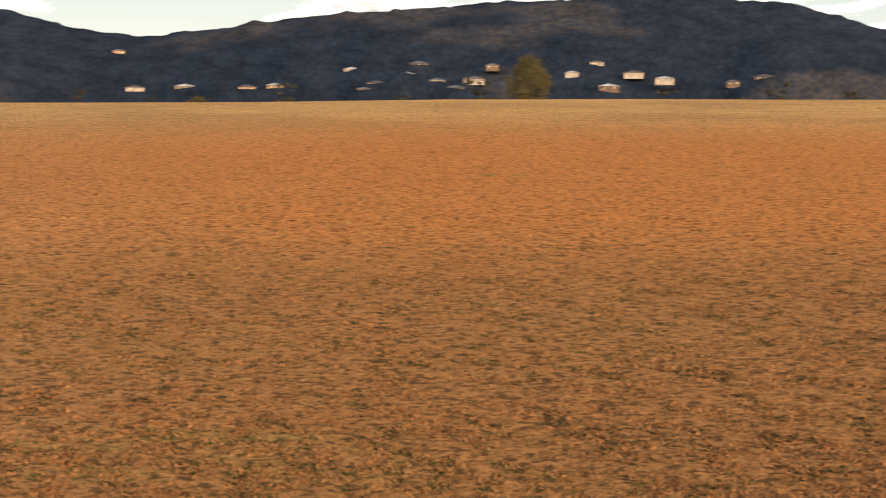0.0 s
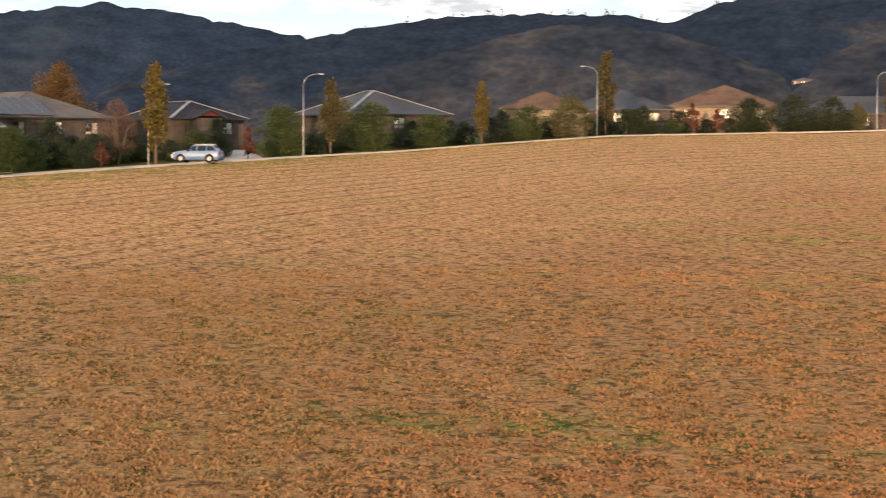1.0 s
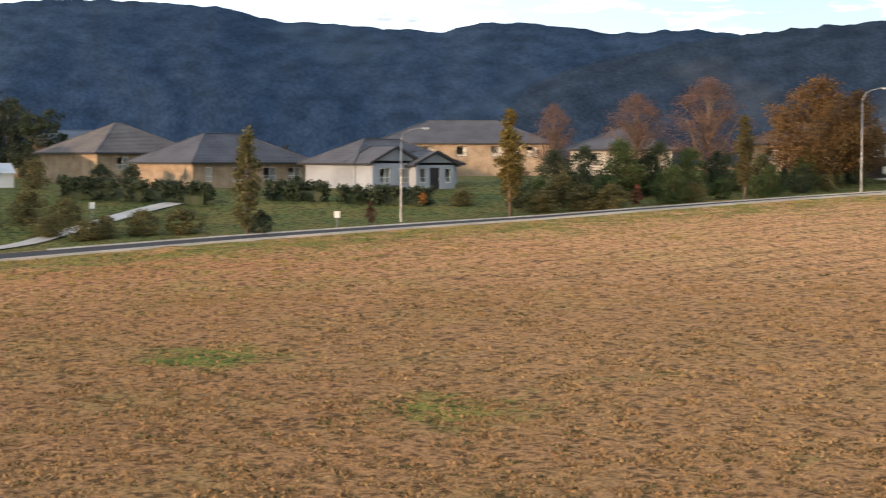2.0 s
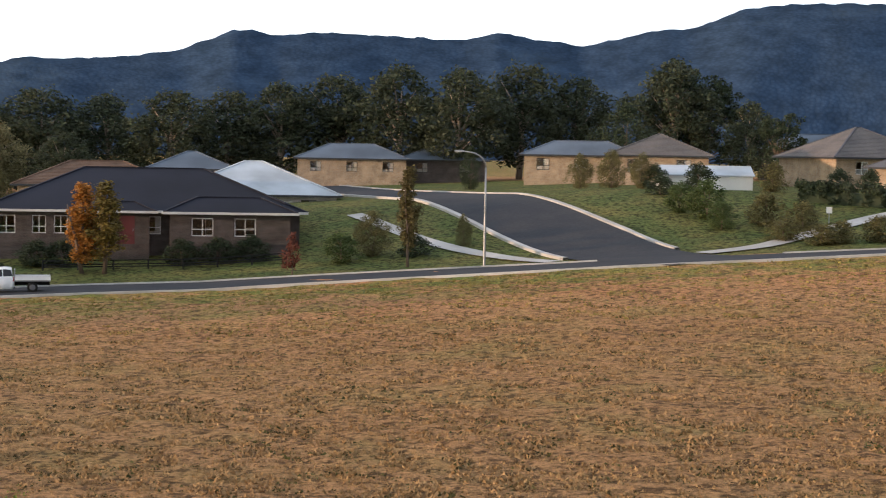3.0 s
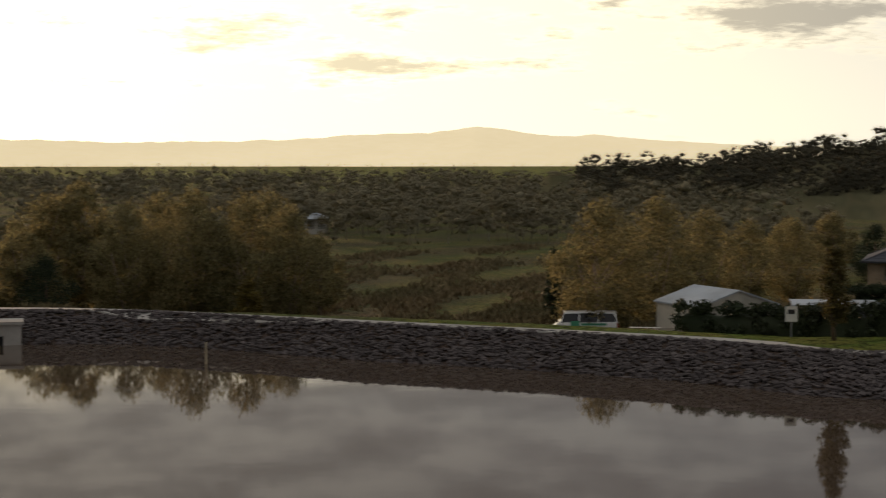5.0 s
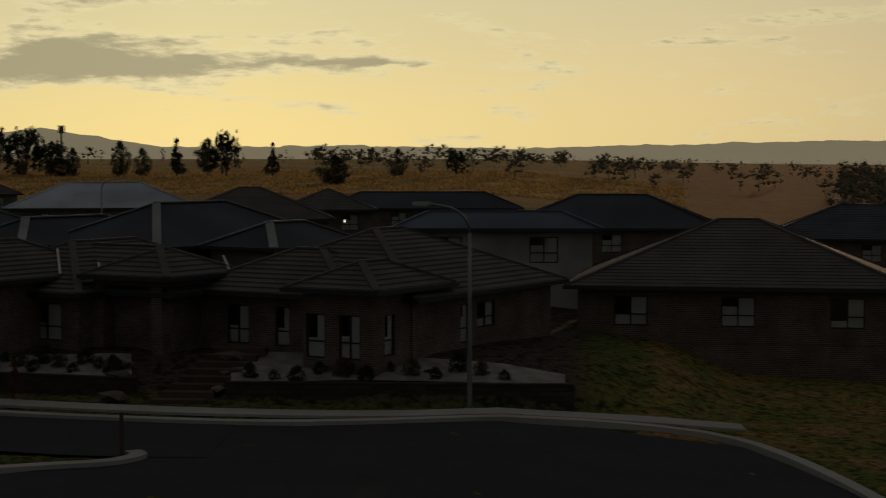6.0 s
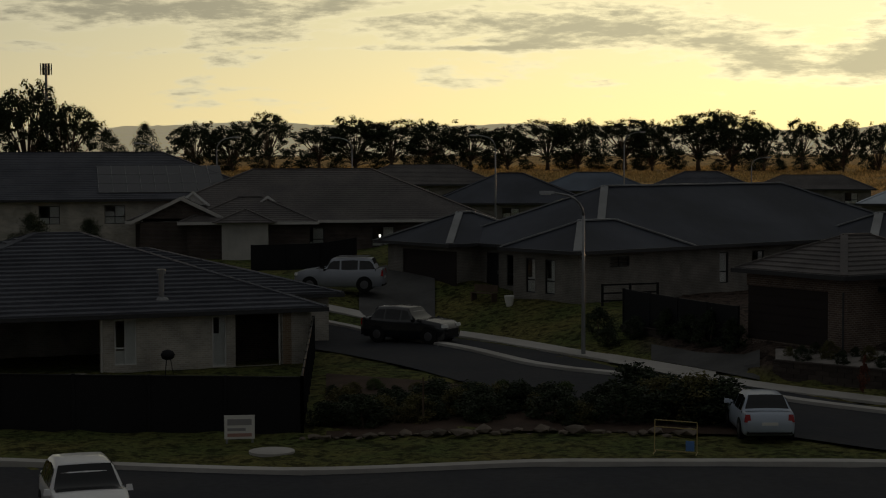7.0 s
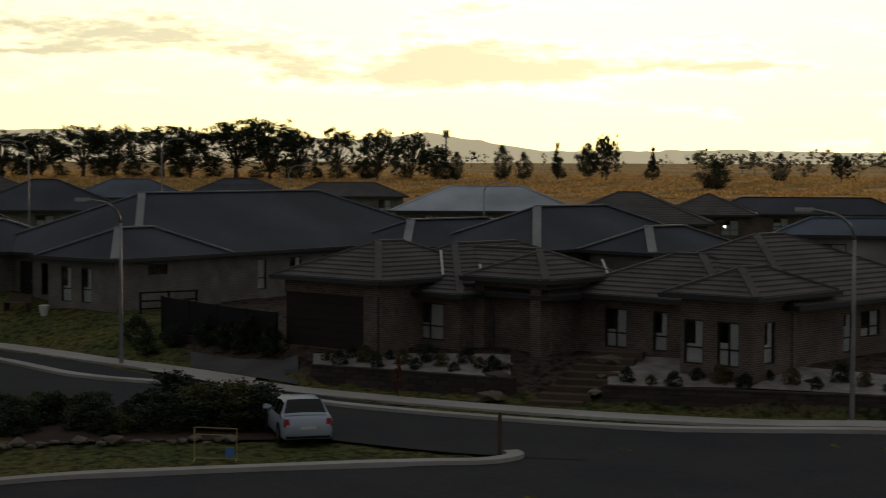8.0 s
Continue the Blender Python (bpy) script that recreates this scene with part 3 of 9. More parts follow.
class Solid:
    """Gathers boxes, bars, prisms and rings into one mesh."""

    def __init__(self):
        self.v, self.f = [], []

    def add(self, verts, faces):
        n = len(self.v)
        self.v += [tuple(p) for p in verts]
        self.f += [tuple(i + n for i in f) for f in faces]
        return self

    def box(self, x0, x1, y0, y1, z0, z1, top=0.0):
        """A box, its top drawn in by top on each side."""
        t = top
        return self.add([(x0, y0, z0), (x1, y0, z0), (x1, y1, z0), (x0, y1, z0), (x0 + t, y0 + t, z1), (x1 - t, y0 + t, z1), (x1 - t, y1 - t, z1), (x0 + t, y1 - t, z1)],
                        [(3, 2, 1, 0), (4, 5, 6, 7), (0, 1, 5, 4), (1, 2, 6, 5), (2, 3, 7, 6), (3, 0, 4, 7)])

    def bar(self, p, q, w, h=None):
        """A square bar from p to q."""
        p, q = Vector(p), Vector(q)
        d = (q - p).normalized()
        side = d.cross(Vector((0, 0, 1)))
        side = side.normalized() if side.length > 1e-4 else Vector((1, 0, 0))
        up = side.cross(d) * ((h or w) / 2)
        side = side * (w / 2)
        vs = [c + s * side + u * up for c in (p, q) for s, u in ((-1, -1), (1, -1), (1, 1), (-1, 1))]
        return self.add(vs, [(0, 1, 2, 3), (7, 6, 5, 4), (0, 4, 5, 1), (1, 5, 6, 2), (2, 6, 7, 3), (3, 7, 4, 0)])

    def tube(self, pts, radii, n=8, cap=True):
        """A round, tapering tube through points."""
        base = len(self.v)
        for i, p in enumerate(pts):
            a, b = Vector(pts[max(i - 1, 0)]), Vector(pts[min(i + 1, len(pts) - 1)])
            d = (b - a).normalized()
            s = d.cross(Vector((0.3, 0.9, 0.1)) if abs(d.z) > 0.8 else Vector((0, 0, 1))).normalized()
            u = s.cross(d)
            for k in range(n):
                ang = 2 * math.pi * k / n
                self.v.append(tuple(Vector(p) + (s * math.cos(ang) + u * math.sin(ang)) * radii[i]))
        for i in range(len(pts) - 1):
            for k in range(n):
                a, b = base + i * n + k, base + i * n + (k + 1) % n
                self.f.append((a, b, b + n, a + n))
        if cap:
            self.f.append(tuple(base + k for k in range(n))[::-1])
            self.f.append(tuple(base + (len(pts) - 1) * n + k for k in range(n)))
        return self

    def prism(self, outline, y0, y1, inset=0.0, top=None):
        """An outline in x and z, drawn from y0 to y1."""
        n = len(outline)
        vs = [(x, y0, z) for x, z in outline] + [(x, y1, z) for x, z in outline]
        fs = [tuple(range(n)), tuple(range(2 * n - 1, n - 1, -1))] + [(i, i + n, (i + 1) % n + n, (i + 1) % n) for i in range(n)]
        return self.add(vs, fs)

    def ring(self, x, y, t, z0, z1):
        """A square frame round a block: half-widths x and y, t thick outwards."""
        lo = [(-x, -y), (x, -y), (x, y), (-x, y)]
        out_ = [(-x - t, -y - t), (x + t, -y - t), (x + t, y + t), (-x - t, y + t)]
        vs = [(*p, z) for z in (z0, z1) for q in (lo, out_) for p in q]
        fs = []
        for k in range(4):
            j = (k + 1) % 4
            fs += [(k, j, j + 4, k + 4)[::-1], (k + 8, j + 8, j + 12, k + 12), (k + 4, j + 4, j + 12, k + 12), (k, k + 8, j + 8, j)]
        return self.add(vs, fs)

    def weld(self):
        """Joins corners that fall together."""
        seen, remap, vs = {}, [], []
        for p in self.v:
            key = (round(p[0], 4), round(p[1], 4), round(p[2], 4))
            if key not in seen:
                seen[key] = len(vs)
                vs.append(p)
            remap.append(seen[key])
        fs, done = [], set()
        for f in self.f:
            g = []
            for i in f:
                if remap[i] not in g:
                    g.append(remap[i])
            if len(g) > 2 and frozenset(g) not in done:
                done.add(frozenset(g))
                fs.append(tuple(g))
        self.v, self.f = vs, fs

    def make(self, name, material, parent=None, label="", shade=False):
        self.weld()
        return obj(name, self.v, self.f, material, parent, label, shade)


def empty(name, m, label, category, group=""):
    e = new(name)
    e.empty_display_size = 0.5
    e.matrix_basis = m
    return tagged(e, label, category, group)


# ---- land ----
WATER_Z, CREST_Z = -3.4, -1.5
# heading, height at 40 m, distance and height of the road's near edge, height at 300 m and at 1000 m
LANDFORM = np.array([
    (-30, 0.5, 320, 18.5, 17, 12), (0, 0, 300, 18.0, 17, 12), (14, 0, 290, 16.6, 16, 12), (22, 0, 270, 14.9, 15, 11), (34, 0, 245, 12.4, 13.8, 11),
    (42, 0, 220, 11.4, 12.8, 10), (49, 0, 195, 9.3, 11.2, 8), (57, 0, 172, 7.7, 10.0, 7), (66, 0, 152, 6.0, 8.1, 6), (77, 0, 131, 4.3, 6.8, 6),
    (87, 0, 119, 3.2, 6.1, 6), (98, 0, 112, 1.9, 6.2, 6), (112, -0.2, 113, -0.2, 3.6, 5.5), (124, -0.4, 110, -0.9, 0.9, 4)])
LAND_REST = np.array([
    (140, -0.8, 104, -1.5, -2, 0), (160, -1.5, 100, -1.6, -5, -4), (170, -1.5, 97, -1.6, -5.0, -5), (186, -1.5, 111, -1.6, -5.5, -6), (205, -1.2, 128, -1.6, -6, -6),
    (213, -0.6, 125, -1.2, -4, -2), (222, 0, 90, 0, 1, 6.5), (240, 0, 95, 0.05, 1.2, 6.5), (248, 0, 84, 0.05, 2.2, 6.5), (256, -0.3, 70, -0.2, 2.0, 6.5), (268, -0.3, 70, -0.2, 2.0, 7.0), (300, 0, 200, 6, 9, 10), (330, 0.5, 320, 18.5, 17, 12)])
LANDFORM = np.concatenate([LANDFORM, LAND_REST])
FAR_SHORE = np.array([(152, 70), (157, 82.6), (165.6, 88.7), (171.5, 91.3), (176, 96.3), (186, 104.8), (193.7, 116), (204.5, 121), (212, 119), (217, 108)])
NEAR_SHORE = np.array([(152, 69), (154, 58), (160, 48), (175, 41), (190, 42), (199.8, 56), (201.2, 66), (200.4, 78), (200.8, 80), (204.6, 90), (212, 99), (217, 107)])

ROCK_TOP = np.array([(137.6, 90.5), (150, 92.5), (157, 93.2), (165, 94.6), (171.5, 96.6), (176, 101), (186, 109.4), (193.7, 120.6), (204.5, 125.6), (212, 123.6), (217, 112)])


def ground(az, r):
    """The height of the land at a heading to the left (degrees) and a distance."""
    az, r = np.asarray(az, float), np.asarray(r, float)
    a = np.where(az > 330, az - 360, np.where(az < -30, az + 360, az))
    k = [np.interp(a, LANDFORM[:, 0], LANDFORM[:, i]) for i in range(1, 6)]
    near = k[0] + (k[2] - k[0]) * np.clip((r - 40) / (k[1] - 40), 0, 1)
    start = k[1] + 9 - 7 * smooth(166, 174, a) * smooth(214, 208, a)
    rest = k[2] + (k[3] - k[2]) * smooth(start, start + 24 + 10 * smooth(170, 160, a) + 40 * smooth(134, 145, a) * smooth(170, 160, a), r)
    z = np.where(r < start, near, rest)
    z = z + (k[4] - k[3]) * smooth(320, 700, r)
    # house lots stand above the street
    path = np.interp(a, LOT[:, 0], LOT[:, 1])
    d = r - path
    walled = smooth(217, 219, a) * smooth(241.6, 240.8, a)
    stair = smooth(230.6, 231.2, a) * smooth(234.2, 233.6, a)
    lot = walled * ((1 - stair) * (0.60 * smooth(1.45, 1.9, d) + 0.7 * np.clip((d - 1.9) / 4.3, 0, 1)) + stair * 1.2 * np.clip((d - .7) / 5.5, 0, 1)) + (1 - walled) * 1.15 * np.clip((d - 0.8) / 7.5, 0, 1)
    z = z + lot * smooth(214, 217, a) * smooth(256, 251, a) * smooth(170, 110, r)
    # the pond's basin
    s = np.minimum(np.interp(a, FAR_SHORE[:, 0], FAR_SHORE[:, 1]) - r, r - np.interp(a, NEAR_SHORE[:, 0], NEAR_SHORE[:, 1]))
    side = np.minimum((a - 152) * 1.2, (217 - a) * 1.9)
    s = np.minimum(s, side)
    steep = np.clip(1.9 / (np.interp(a, ROCK_TOP[:, 0], ROCK_TOP[:, 1]) - np.interp(a, FAR_SHORE[:, 0], FAR_SHORE[:, 1]) - 0.4), 0.14, 0.45)
    bowl = np.where(s > 0, np.maximum(WATER_Z - s * 0.45, -6.0), WATER_Z - s * np.where(a > 199.5, 0.45, steep))
    z = np.where((a > 136) & (a < 228), np.minimum(z, bowl), z)
    return z


LOT = np.array([(215, 61), (221.9, 60.2), (226.7, 60.4), (231, 61.5), (234, 63.1), (241.5, 68), (246, 77.3), (250.5, 87), (256, 104), (262, 130)])


def at(az, r, up=0.0):
    """The place on the land."""
    return Vector((-r * math.sin(radians(az)), r * math.cos(radians(az)), float(ground(az, r)) + up))


def polar(x, y):
    return math.degrees(math.atan2(-x, y)) % 360, math.hypot(x, y)


def on(x, y, up=0.0):
    a, r = polar(x, y)
    return float(ground(a, r)) + up


def facing(az, r, turn=0.0, up=0.0, size=1.0):
    """A pose on the land whose x runs to the right and whose y runs away as seen from the camera's place."""
    p = at(az, r, up)
    return pose(p.x, p.y, p.z, 0, 0, az + turn) @ Matrix.Scale(size, 4)


def blob(az, r, a0, r0, wa, wr):
    """A soft patch in plan."""
    return np.exp(-(((az - a0) / wa) ** 2 + ((r - r0) / wr) ** 2))


def build_ground():
    azs = np.arange(-30, 330.01, 0.75)
    rs = np.concatenate([[0, 12, 22, 30], np.arange(36, 110, 0.9), np.arange(110, 150, 1.5), np.geomspace(150, 4900, 70)])
    A, R = np.meshgrid(azs[:-1], rs, indexing="ij")
    Z = ground(A, R)
    rng = np.random.RandomState(3)
    Z = Z + np.where((R > 34) & (R < 120), rng.normal(0, 0.035, R.shape), 0)
    V = np.stack([-R * np.sin(np.radians(A)), R * np.cos(np.radians(A)), Z], -1).reshape(-1, 3)
    n, m = A.shape
    i, j = np.meshgrid(np.arange(n), np.arange(m - 1), indexing="ij")
    a, b = i * m + j, ((i + 1) % n) * m + j
    F = np.stack([a, a + 1, b + 1, b], -1).reshape(-1, 4)
    g = obj("ground", V, F, GRASSLAND, shade=True)
    edge = np.interp(A, LANDFORM[:, 0], LANDFORM[:, 2])
    lawn = smooth(0.5, 3.0, R - edge - 7.0) * smooth(30, 44, A) * smooth(172, 165, A) * smooth(300, 200, R)
    verge = np.maximum(smooth(7, 4, np.abs(R - edge + 3.5)) * 0.52, smooth(34, 4, edge - R) * (R < edge) * 0.46) * smooth(28, 55, A) * smooth(170, 160, A)
    sward = smooth(0, 7, (A - 118) * 1.6 - (R - 50) * 0.45) * smooth(104, 90, R) * smooth(158, 148, A) * 0.9
    sward = sward * (1 - blob(A, R, 127, 57, 5, 5)) * (1 - 0.8 * blob(A, R, 147.5, 60, 3.5, 9)) * (1 - 0.7 * blob(A, R, 121, 60, 3, 8))
    sward = sward * (1 - 0.52 * smooth(141.5, 145, A))
    spots = sum(0.8 * h * blob(A, R, a0, r0, wa, wr) for a0, r0, wa, wr, h in (
        (61.5, 88, 1.5, 2.5, .9), (80, 56, 4, 4, .85), (74, 62, 4, 3, .55), (88, 68, 4, 4, .8), (52, 53, 9, 2.5, .56), (40, 50, 12, 4, .55), (6, 48, 9, 7, .47), (22, 50, 10, 6, .46), (66, 49, 9, 3, .5),
        (-2, 140, 2, 5, .6), (-9, 150, 2, 4, .5), (36, 95, 6, 6, .35), (96, 72, 6, 3, .4), (57, 110, 4, 5, .4)))
    estate = smooth(214, 219, A) * smooth(272, 268, A) * smooth(36, 48, R) * smooth(330, 260, R) * 0.85
    valley = np.maximum(smooth(150, 160, A), smooth(128, 134, A) * smooth(170, 200, R)) * smooth(214, 206, A) * smooth(95, 125, R) * (0.8 + 0.2 * np.sin(R / 9.0) * smooth(300, 150, R))
    outer = smooth(30, 60, A) * smooth(150, 120, A) * smooth(250, 320, R) * 0.5
    green = np.clip(np.maximum.reduce([lawn, verge, sward, spots, estate, valley, outer]), 0, 1)
    dry = np.clip(np.maximum(smooth(214, 222, A) * smooth(300, 420, R), smooth(-31, -29, A) * smooth(30, 15, A) * smooth(170, 260, R) * 0.7), 0, 1)
    rows = np.where(A < 136, edge - R, -50.0)
    shore = np.interp(A, FAR_SHORE[:, 0], FAR_SHORE[:, 1])
    rock_top = np.interp(A, ROCK_TOP[:, 0], ROCK_TOP[:, 1])
    mud = np.clip(smooth(150, 153, A) * smooth(219, 216, A) * smooth(rock_top + .6, rock_top - .2, R) * smooth(40, 60, R) * (R > np.interp(A, NEAR_SHORE[:, 0], NEAR_SHORE[:, 1])), 0, 1)
    mud = np.maximum(mud, smooth(137.5, 138.5, A) * smooth(153, 152, A) * (R > np.interp(A, [137.6, 141.7, 147.2, 152.3], [88, 80.5, 72.5, 66])) * (R < rock_top))
    path = np.interp(A, LOT[:, 0], LOT[:, 1])
    mud = np.maximum(mud, np.maximum(smooth(1.2, 1.8, R - path) * smooth(218, 220, A) * smooth(246, 244, A) * smooth(130, 110, R), smooth(216, 220, A) * smooth(40, 50, R) * smooth(140, 110, R) * smooth(270, 266, A) * 0.42))
    mud = np.maximum(mud, np.maximum(smooth(150, 156, A), smooth(128, 134, A) * smooth(170, 200, R)) * smooth(214, 208, A) * smooth(104, 122, R) * smooth(1500, 700, R) * (0.55 + 0.25 * np.sin(R / 7.0 + A)))
    mud = np.maximum(mud, lawn * 0.38)
    bank = smooth(199, 200.5, A) * smooth(219, 216, A) * smooth(106, 100, R) * 0.9
    green = np.maximum(green, bank * 0.62)
    green = np.maximum(green, smooth(149, 152, A) * smooth(206, 202, A) * smooth(rock_top - .2, rock_top + .5, R) * smooth(125, 116, R) * 0.75)
    for name, values in (("green", green), ("dry", dry), ("row", rows), ("mud", mud), ("mow_sun", smooth(92, 66, A)), ("near_dark", smooth(112, 70, R) * smooth(136, 124, A)), ("olive", np.maximum(smooth(139, 144, A) * smooth(156, 153, A) * smooth(100, 90, R), 0.8 * smooth(117, 126, A) * smooth(140, 136, A) * smooth(60, 100, R)) * 0.85), ("rust", smooth(36, 0, A) * smooth(-31, -29, A))):
        att = g.data.attributes.new(name, "FLOAT", "POINT")
        att.data.foreach_set("value", (values * np.where(R < 34, smooth(16, 34, R), 1.0)).reshape(-1).astype(np.float32))
    return tagged(g, "open grassland of straw stubble, green sward and paddocks", "ground", kind="structure")


build_ground()


def line_of(points, step=1.2):
    """A smooth line in plan through (heading, distance) points."""
    p = [np.array([-r * math.sin(radians(a)), r * math.cos(radians(a))]) for a, r in points]
    p = [2 * p[0] - p[1]] + p + [2 * p[-1] - p[-2]]
    got = []
    for i in range(1, len(p) - 2):
        n = max(2, int(np.linalg.norm(p[i + 1] - p[i]) / step))
        for k in range(n):
            t = k / n
            got.append(0.5 * (2 * p[i] + (p[i + 1] - p[i - 1]) * t + (2 * p[i - 1] - 5 * p[i] + 4 * p[i + 1] - p[i + 2]) * t * t
                              + (3 * p[i] - p[i - 1] - 3 * p[i + 1] + p[i + 2]) * t ** 3))
    return np.array(got + [p[-2]])


def strip(name, points, offsets, lift, material, label, category, thick=0.0, step=1.2, kind="structure"):
    """A band along a line in plan, between two sideways offsets, lying lift above the land."""
    c = line_of(points, step)
    d = np.gradient(c, axis=0)
    d /= np.linalg.norm(d, axis=1)[:, None]
    side = np.stack([-d[:, 1], d[:, 0]], 1)
    cols = np.linspace(offsets[0], offsets[1], max(2, int(abs(offsets[1] - offsets[0]) / 1.5) + 2))
    verts, faces = [], []
    n = len(cols)
    for p, s in zip(c, side):
        for o in cols:
            q = p + s * o
            verts.append((q[0], q[1], on(q[0], q[1], lift)))
    for i in range(len(c) - 1):
        for k in range(n - 1):
            a = i * n + k
            faces.append((a, a + 1, a + n + 1, a + n) if offsets[1] < offsets[0] else (a, a + n, a + n + 1, a + 1))
    if thick:
        base = len(verts)
        verts += [(x, y, z - thick) for x, y, z in verts]
        rim = [i * n for i in range(len(c))], [i * n + n - 1 for i in range(len(c))]
        for r, flip in ((rim[0], False), (rim[1], True)):
            for i, j in zip(r, r[1:]):
                f = (i, j, j + base, i + base)
                faces.append(f[::-1] if flip else f)
    return tagged(obj(name, verts, faces, material), label, category, kind=kind)


def area(name, inner, outer, az0, az1, lift, material, label, category, step=0.5):
    """A paved piece between two distances that change with the heading."""
    azs = np.arange(az0, az1 + 1e-6, step)
    ri, ro = np.interp(azs, *zip(*inner)), np.interp(azs, *zip(*outer))
    m = 9
    verts, faces = [], []
    for a, p, q in zip(azs, ri, ro):
        for r in np.linspace(p, q, m):
            verts.append(tuple(at(a, r, lift)))
    for i in range(len(azs) - 1):
        for k in range(m - 1):
            a = i * m + k
            faces.append((a, a + 1, a + m + 1, a + m))
    return tagged(obj(name, verts, faces, material), label, category, kind="structure")


# the country road round the field, its kerbs and side streets
RIM = [(a, r) for a, _, r, *_ in LANDFORM.tolist() if 30 < a < 165]
RIM = [(22, 272)] + RIM + [(166, 99.5)]
strip("road", RIM, (-0.6, -7.6), 0.07, ASPHALT, "dark asphalt road along the edge of the field", "road")
strip("kerb", RIM, (-0.35, -0.6), 0.14, CONCRETE, "pale concrete kerb on the field side of the road", "kerb", 0.2)
FAR_KERB = [[(22, 280), (34, 253), (42, 228), (49, 203), (57, 180), (66, 160), (77, 138.6), (87, 126.6), (93, 122)], [(99, 119.6), (112, 120.6), (124, 117.6), (140, 111.6)]]
for line in FAR_KERB:
    strip("kerb", line, (0.1, -0.2), 0.16, CONCRETE, "pale concrete kerb beside the house lots", "kerb", 0.2)
SIDE = [(95, 114.5), (98.2, 125), (101.2, 140), (103.6, 156), (105.4, 176), (107, 200), (108.5, 240)]
strip("road", SIDE, (4.2, -4.2), 0.09, ASPHALT, "side street of dark asphalt running between lawns", "road")
strip("kerb", SIDE[1:], (4.6, 4.2), 0.2, CONCRETE, "pale concrete kerb of the side street", "kerb", 0.2)
strip("kerb", SIDE[1:], (-4.2, -4.6), 0.2, CONCRETE, "pale concrete kerb of the side street", "kerb", 0.2)
strip("footpath", [(100.4, 121.5), (102.4, 127), (104.8, 135), (107, 146)], (0.7, -0.7), 0.1, CONCRETE, "pale concrete footpath across a lawn", "footpath")
strip("footpath", [(95.6, 124.5), (93.8, 128.5), (92.4, 134), (90.4, 142), (88.6, 149)], (0.8, -0.8), 0.1, CONCRETE, "curving pale concrete garden path", "footpath")
LOWER = [(152.5, 104), (150, 116), (146.5, 130), (143.2, 150), (139, 185), (135, 250)]
strip("road", LOWER, (4.0, -4.0), 0.09, ASPHALT, "dark asphalt street between tall trees", "road")
strip("kerb", [(151.3, 106.5), (149.6, 110), (147.6, 118), (145, 130)], (-0.2, 0.2), 0.2, CONCRETE, "curved pale kerb at a street corner", "kerb", 0.2)
strip("kerb", [(151.3, 106.5), (148, 106.8), (144, 107.5), (140.3, 109.5)], (-0.2, 0.2), 0.2, CONCRETE, "pale concrete kerb round a grass corner", "kerb", 0.2)
strip("footpath", [(165, 101), (160, 104), (157, 112), (154.8, 122), (151.5, 128), (148, 133)], (0.8, -0.8), 0.1, CONCRETE, "pale concrete footpath beside the trees", "footpath")
strip("driveway", [(122.4, 117), (122.3, 128), (122.2, 142)], (2.2, -2.2), 0.12, CONCRETE, "pale concrete driveway crossing the lawn", "driveway")
strip("driveway", [(121.8, 142), (119.5, 146), (117.6, 147)], (1.6, -1.6), 0.14, CONCRETE, "pale concrete forecourt of the dark-roofed house", "driveway")
strip("driveway", [(138.6, 112), (137.7, 119), (136.6, 127)], (2.0, -2.0), 0.12, CONCRETE, "pale concrete driveway to a closed gate", "driveway")
strip("driveway", [(61.7, 167), (63.5, 171), (65.8, 176.6)], (2.8, -2.8), 0.30, CONCRETE, "pale concrete driveway before a garage", "driveway")
strip("driveway", [(54.0, 189), (54.2, 198), (54.6, 206)], (2.4, -2.4), 0.12, CONCRETE, "pale concrete driveway beside clipped shrubs", "driveway")
strip("footpath", [(207, 127.5), (204.5, 126.5), (198, 123.5), (194.6, 121), (186, 110), (176, 101.5), (172.5, 98.5)], (0.7, -0.7), 0.1, CONCRETE, "narrow pale path along the dam crest", "footpath", 0.1)
strip("footpath", [(172.5, 98.5), (170.5, 95.8), (167, 95.4), (163, 95.8), (160.5, 97.5)], (0.3, -0.3), 0.1, CONCRETE, "thin pale concrete edging curving down the bank", "footpath", 0.1)

strip("footpath", [(200.6, 65), (201.0, 60), (201.8, 55.5), (202.9, 51), (204, 46)], (0.35, -0.35), 0.1, CONCRETE, "curved concrete edging strip on the pond bank", "edging", 0.15)
# streets of the estate
area("road", [(203, 26), (208, 30), (214, 34), (219, 38), (226, 37), (236, 36), (270, 36)], [(203, 34), (206, 41), (210, 50), (214, 57), (219, 57.8), (222, 57.6), (228.5, 56.6), (232, 57.4), (233.8, 51), (237.8, 49.4), (247, 48.4), (256, 48.8), (270, 53)], 203, 270, 0.07, ASPHALT,
     "dark asphalt street in evening shade", "road")
BACK_STREET = [(231, 54.4), (234.4, 55.2), (239.5, 58.6), (243.5, 63.2), (247.2, 67.2), (250.3, 74.6), (253.6, 82.2), (256, 84.8), (260, 88.5)]
strip("road", BACK_STREET, (3.6, -3.6), 0.085, ASPHALT, "dark asphalt street climbing between the houses", "road")
FAR_EDGE = [(203, 34.6), (206, 41.8), (210, 50.9), (214, 58), (218, 59.2), (221.9, 58.2), (228.5, 57.1), (234, 58.6), (239.7, 62.1), (243.4, 67.0), (246.0, 69.2), (248.1, 71.6), (250.6, 78.5), (253.6, 85.9), (255.4, 87.8), (260, 92)]
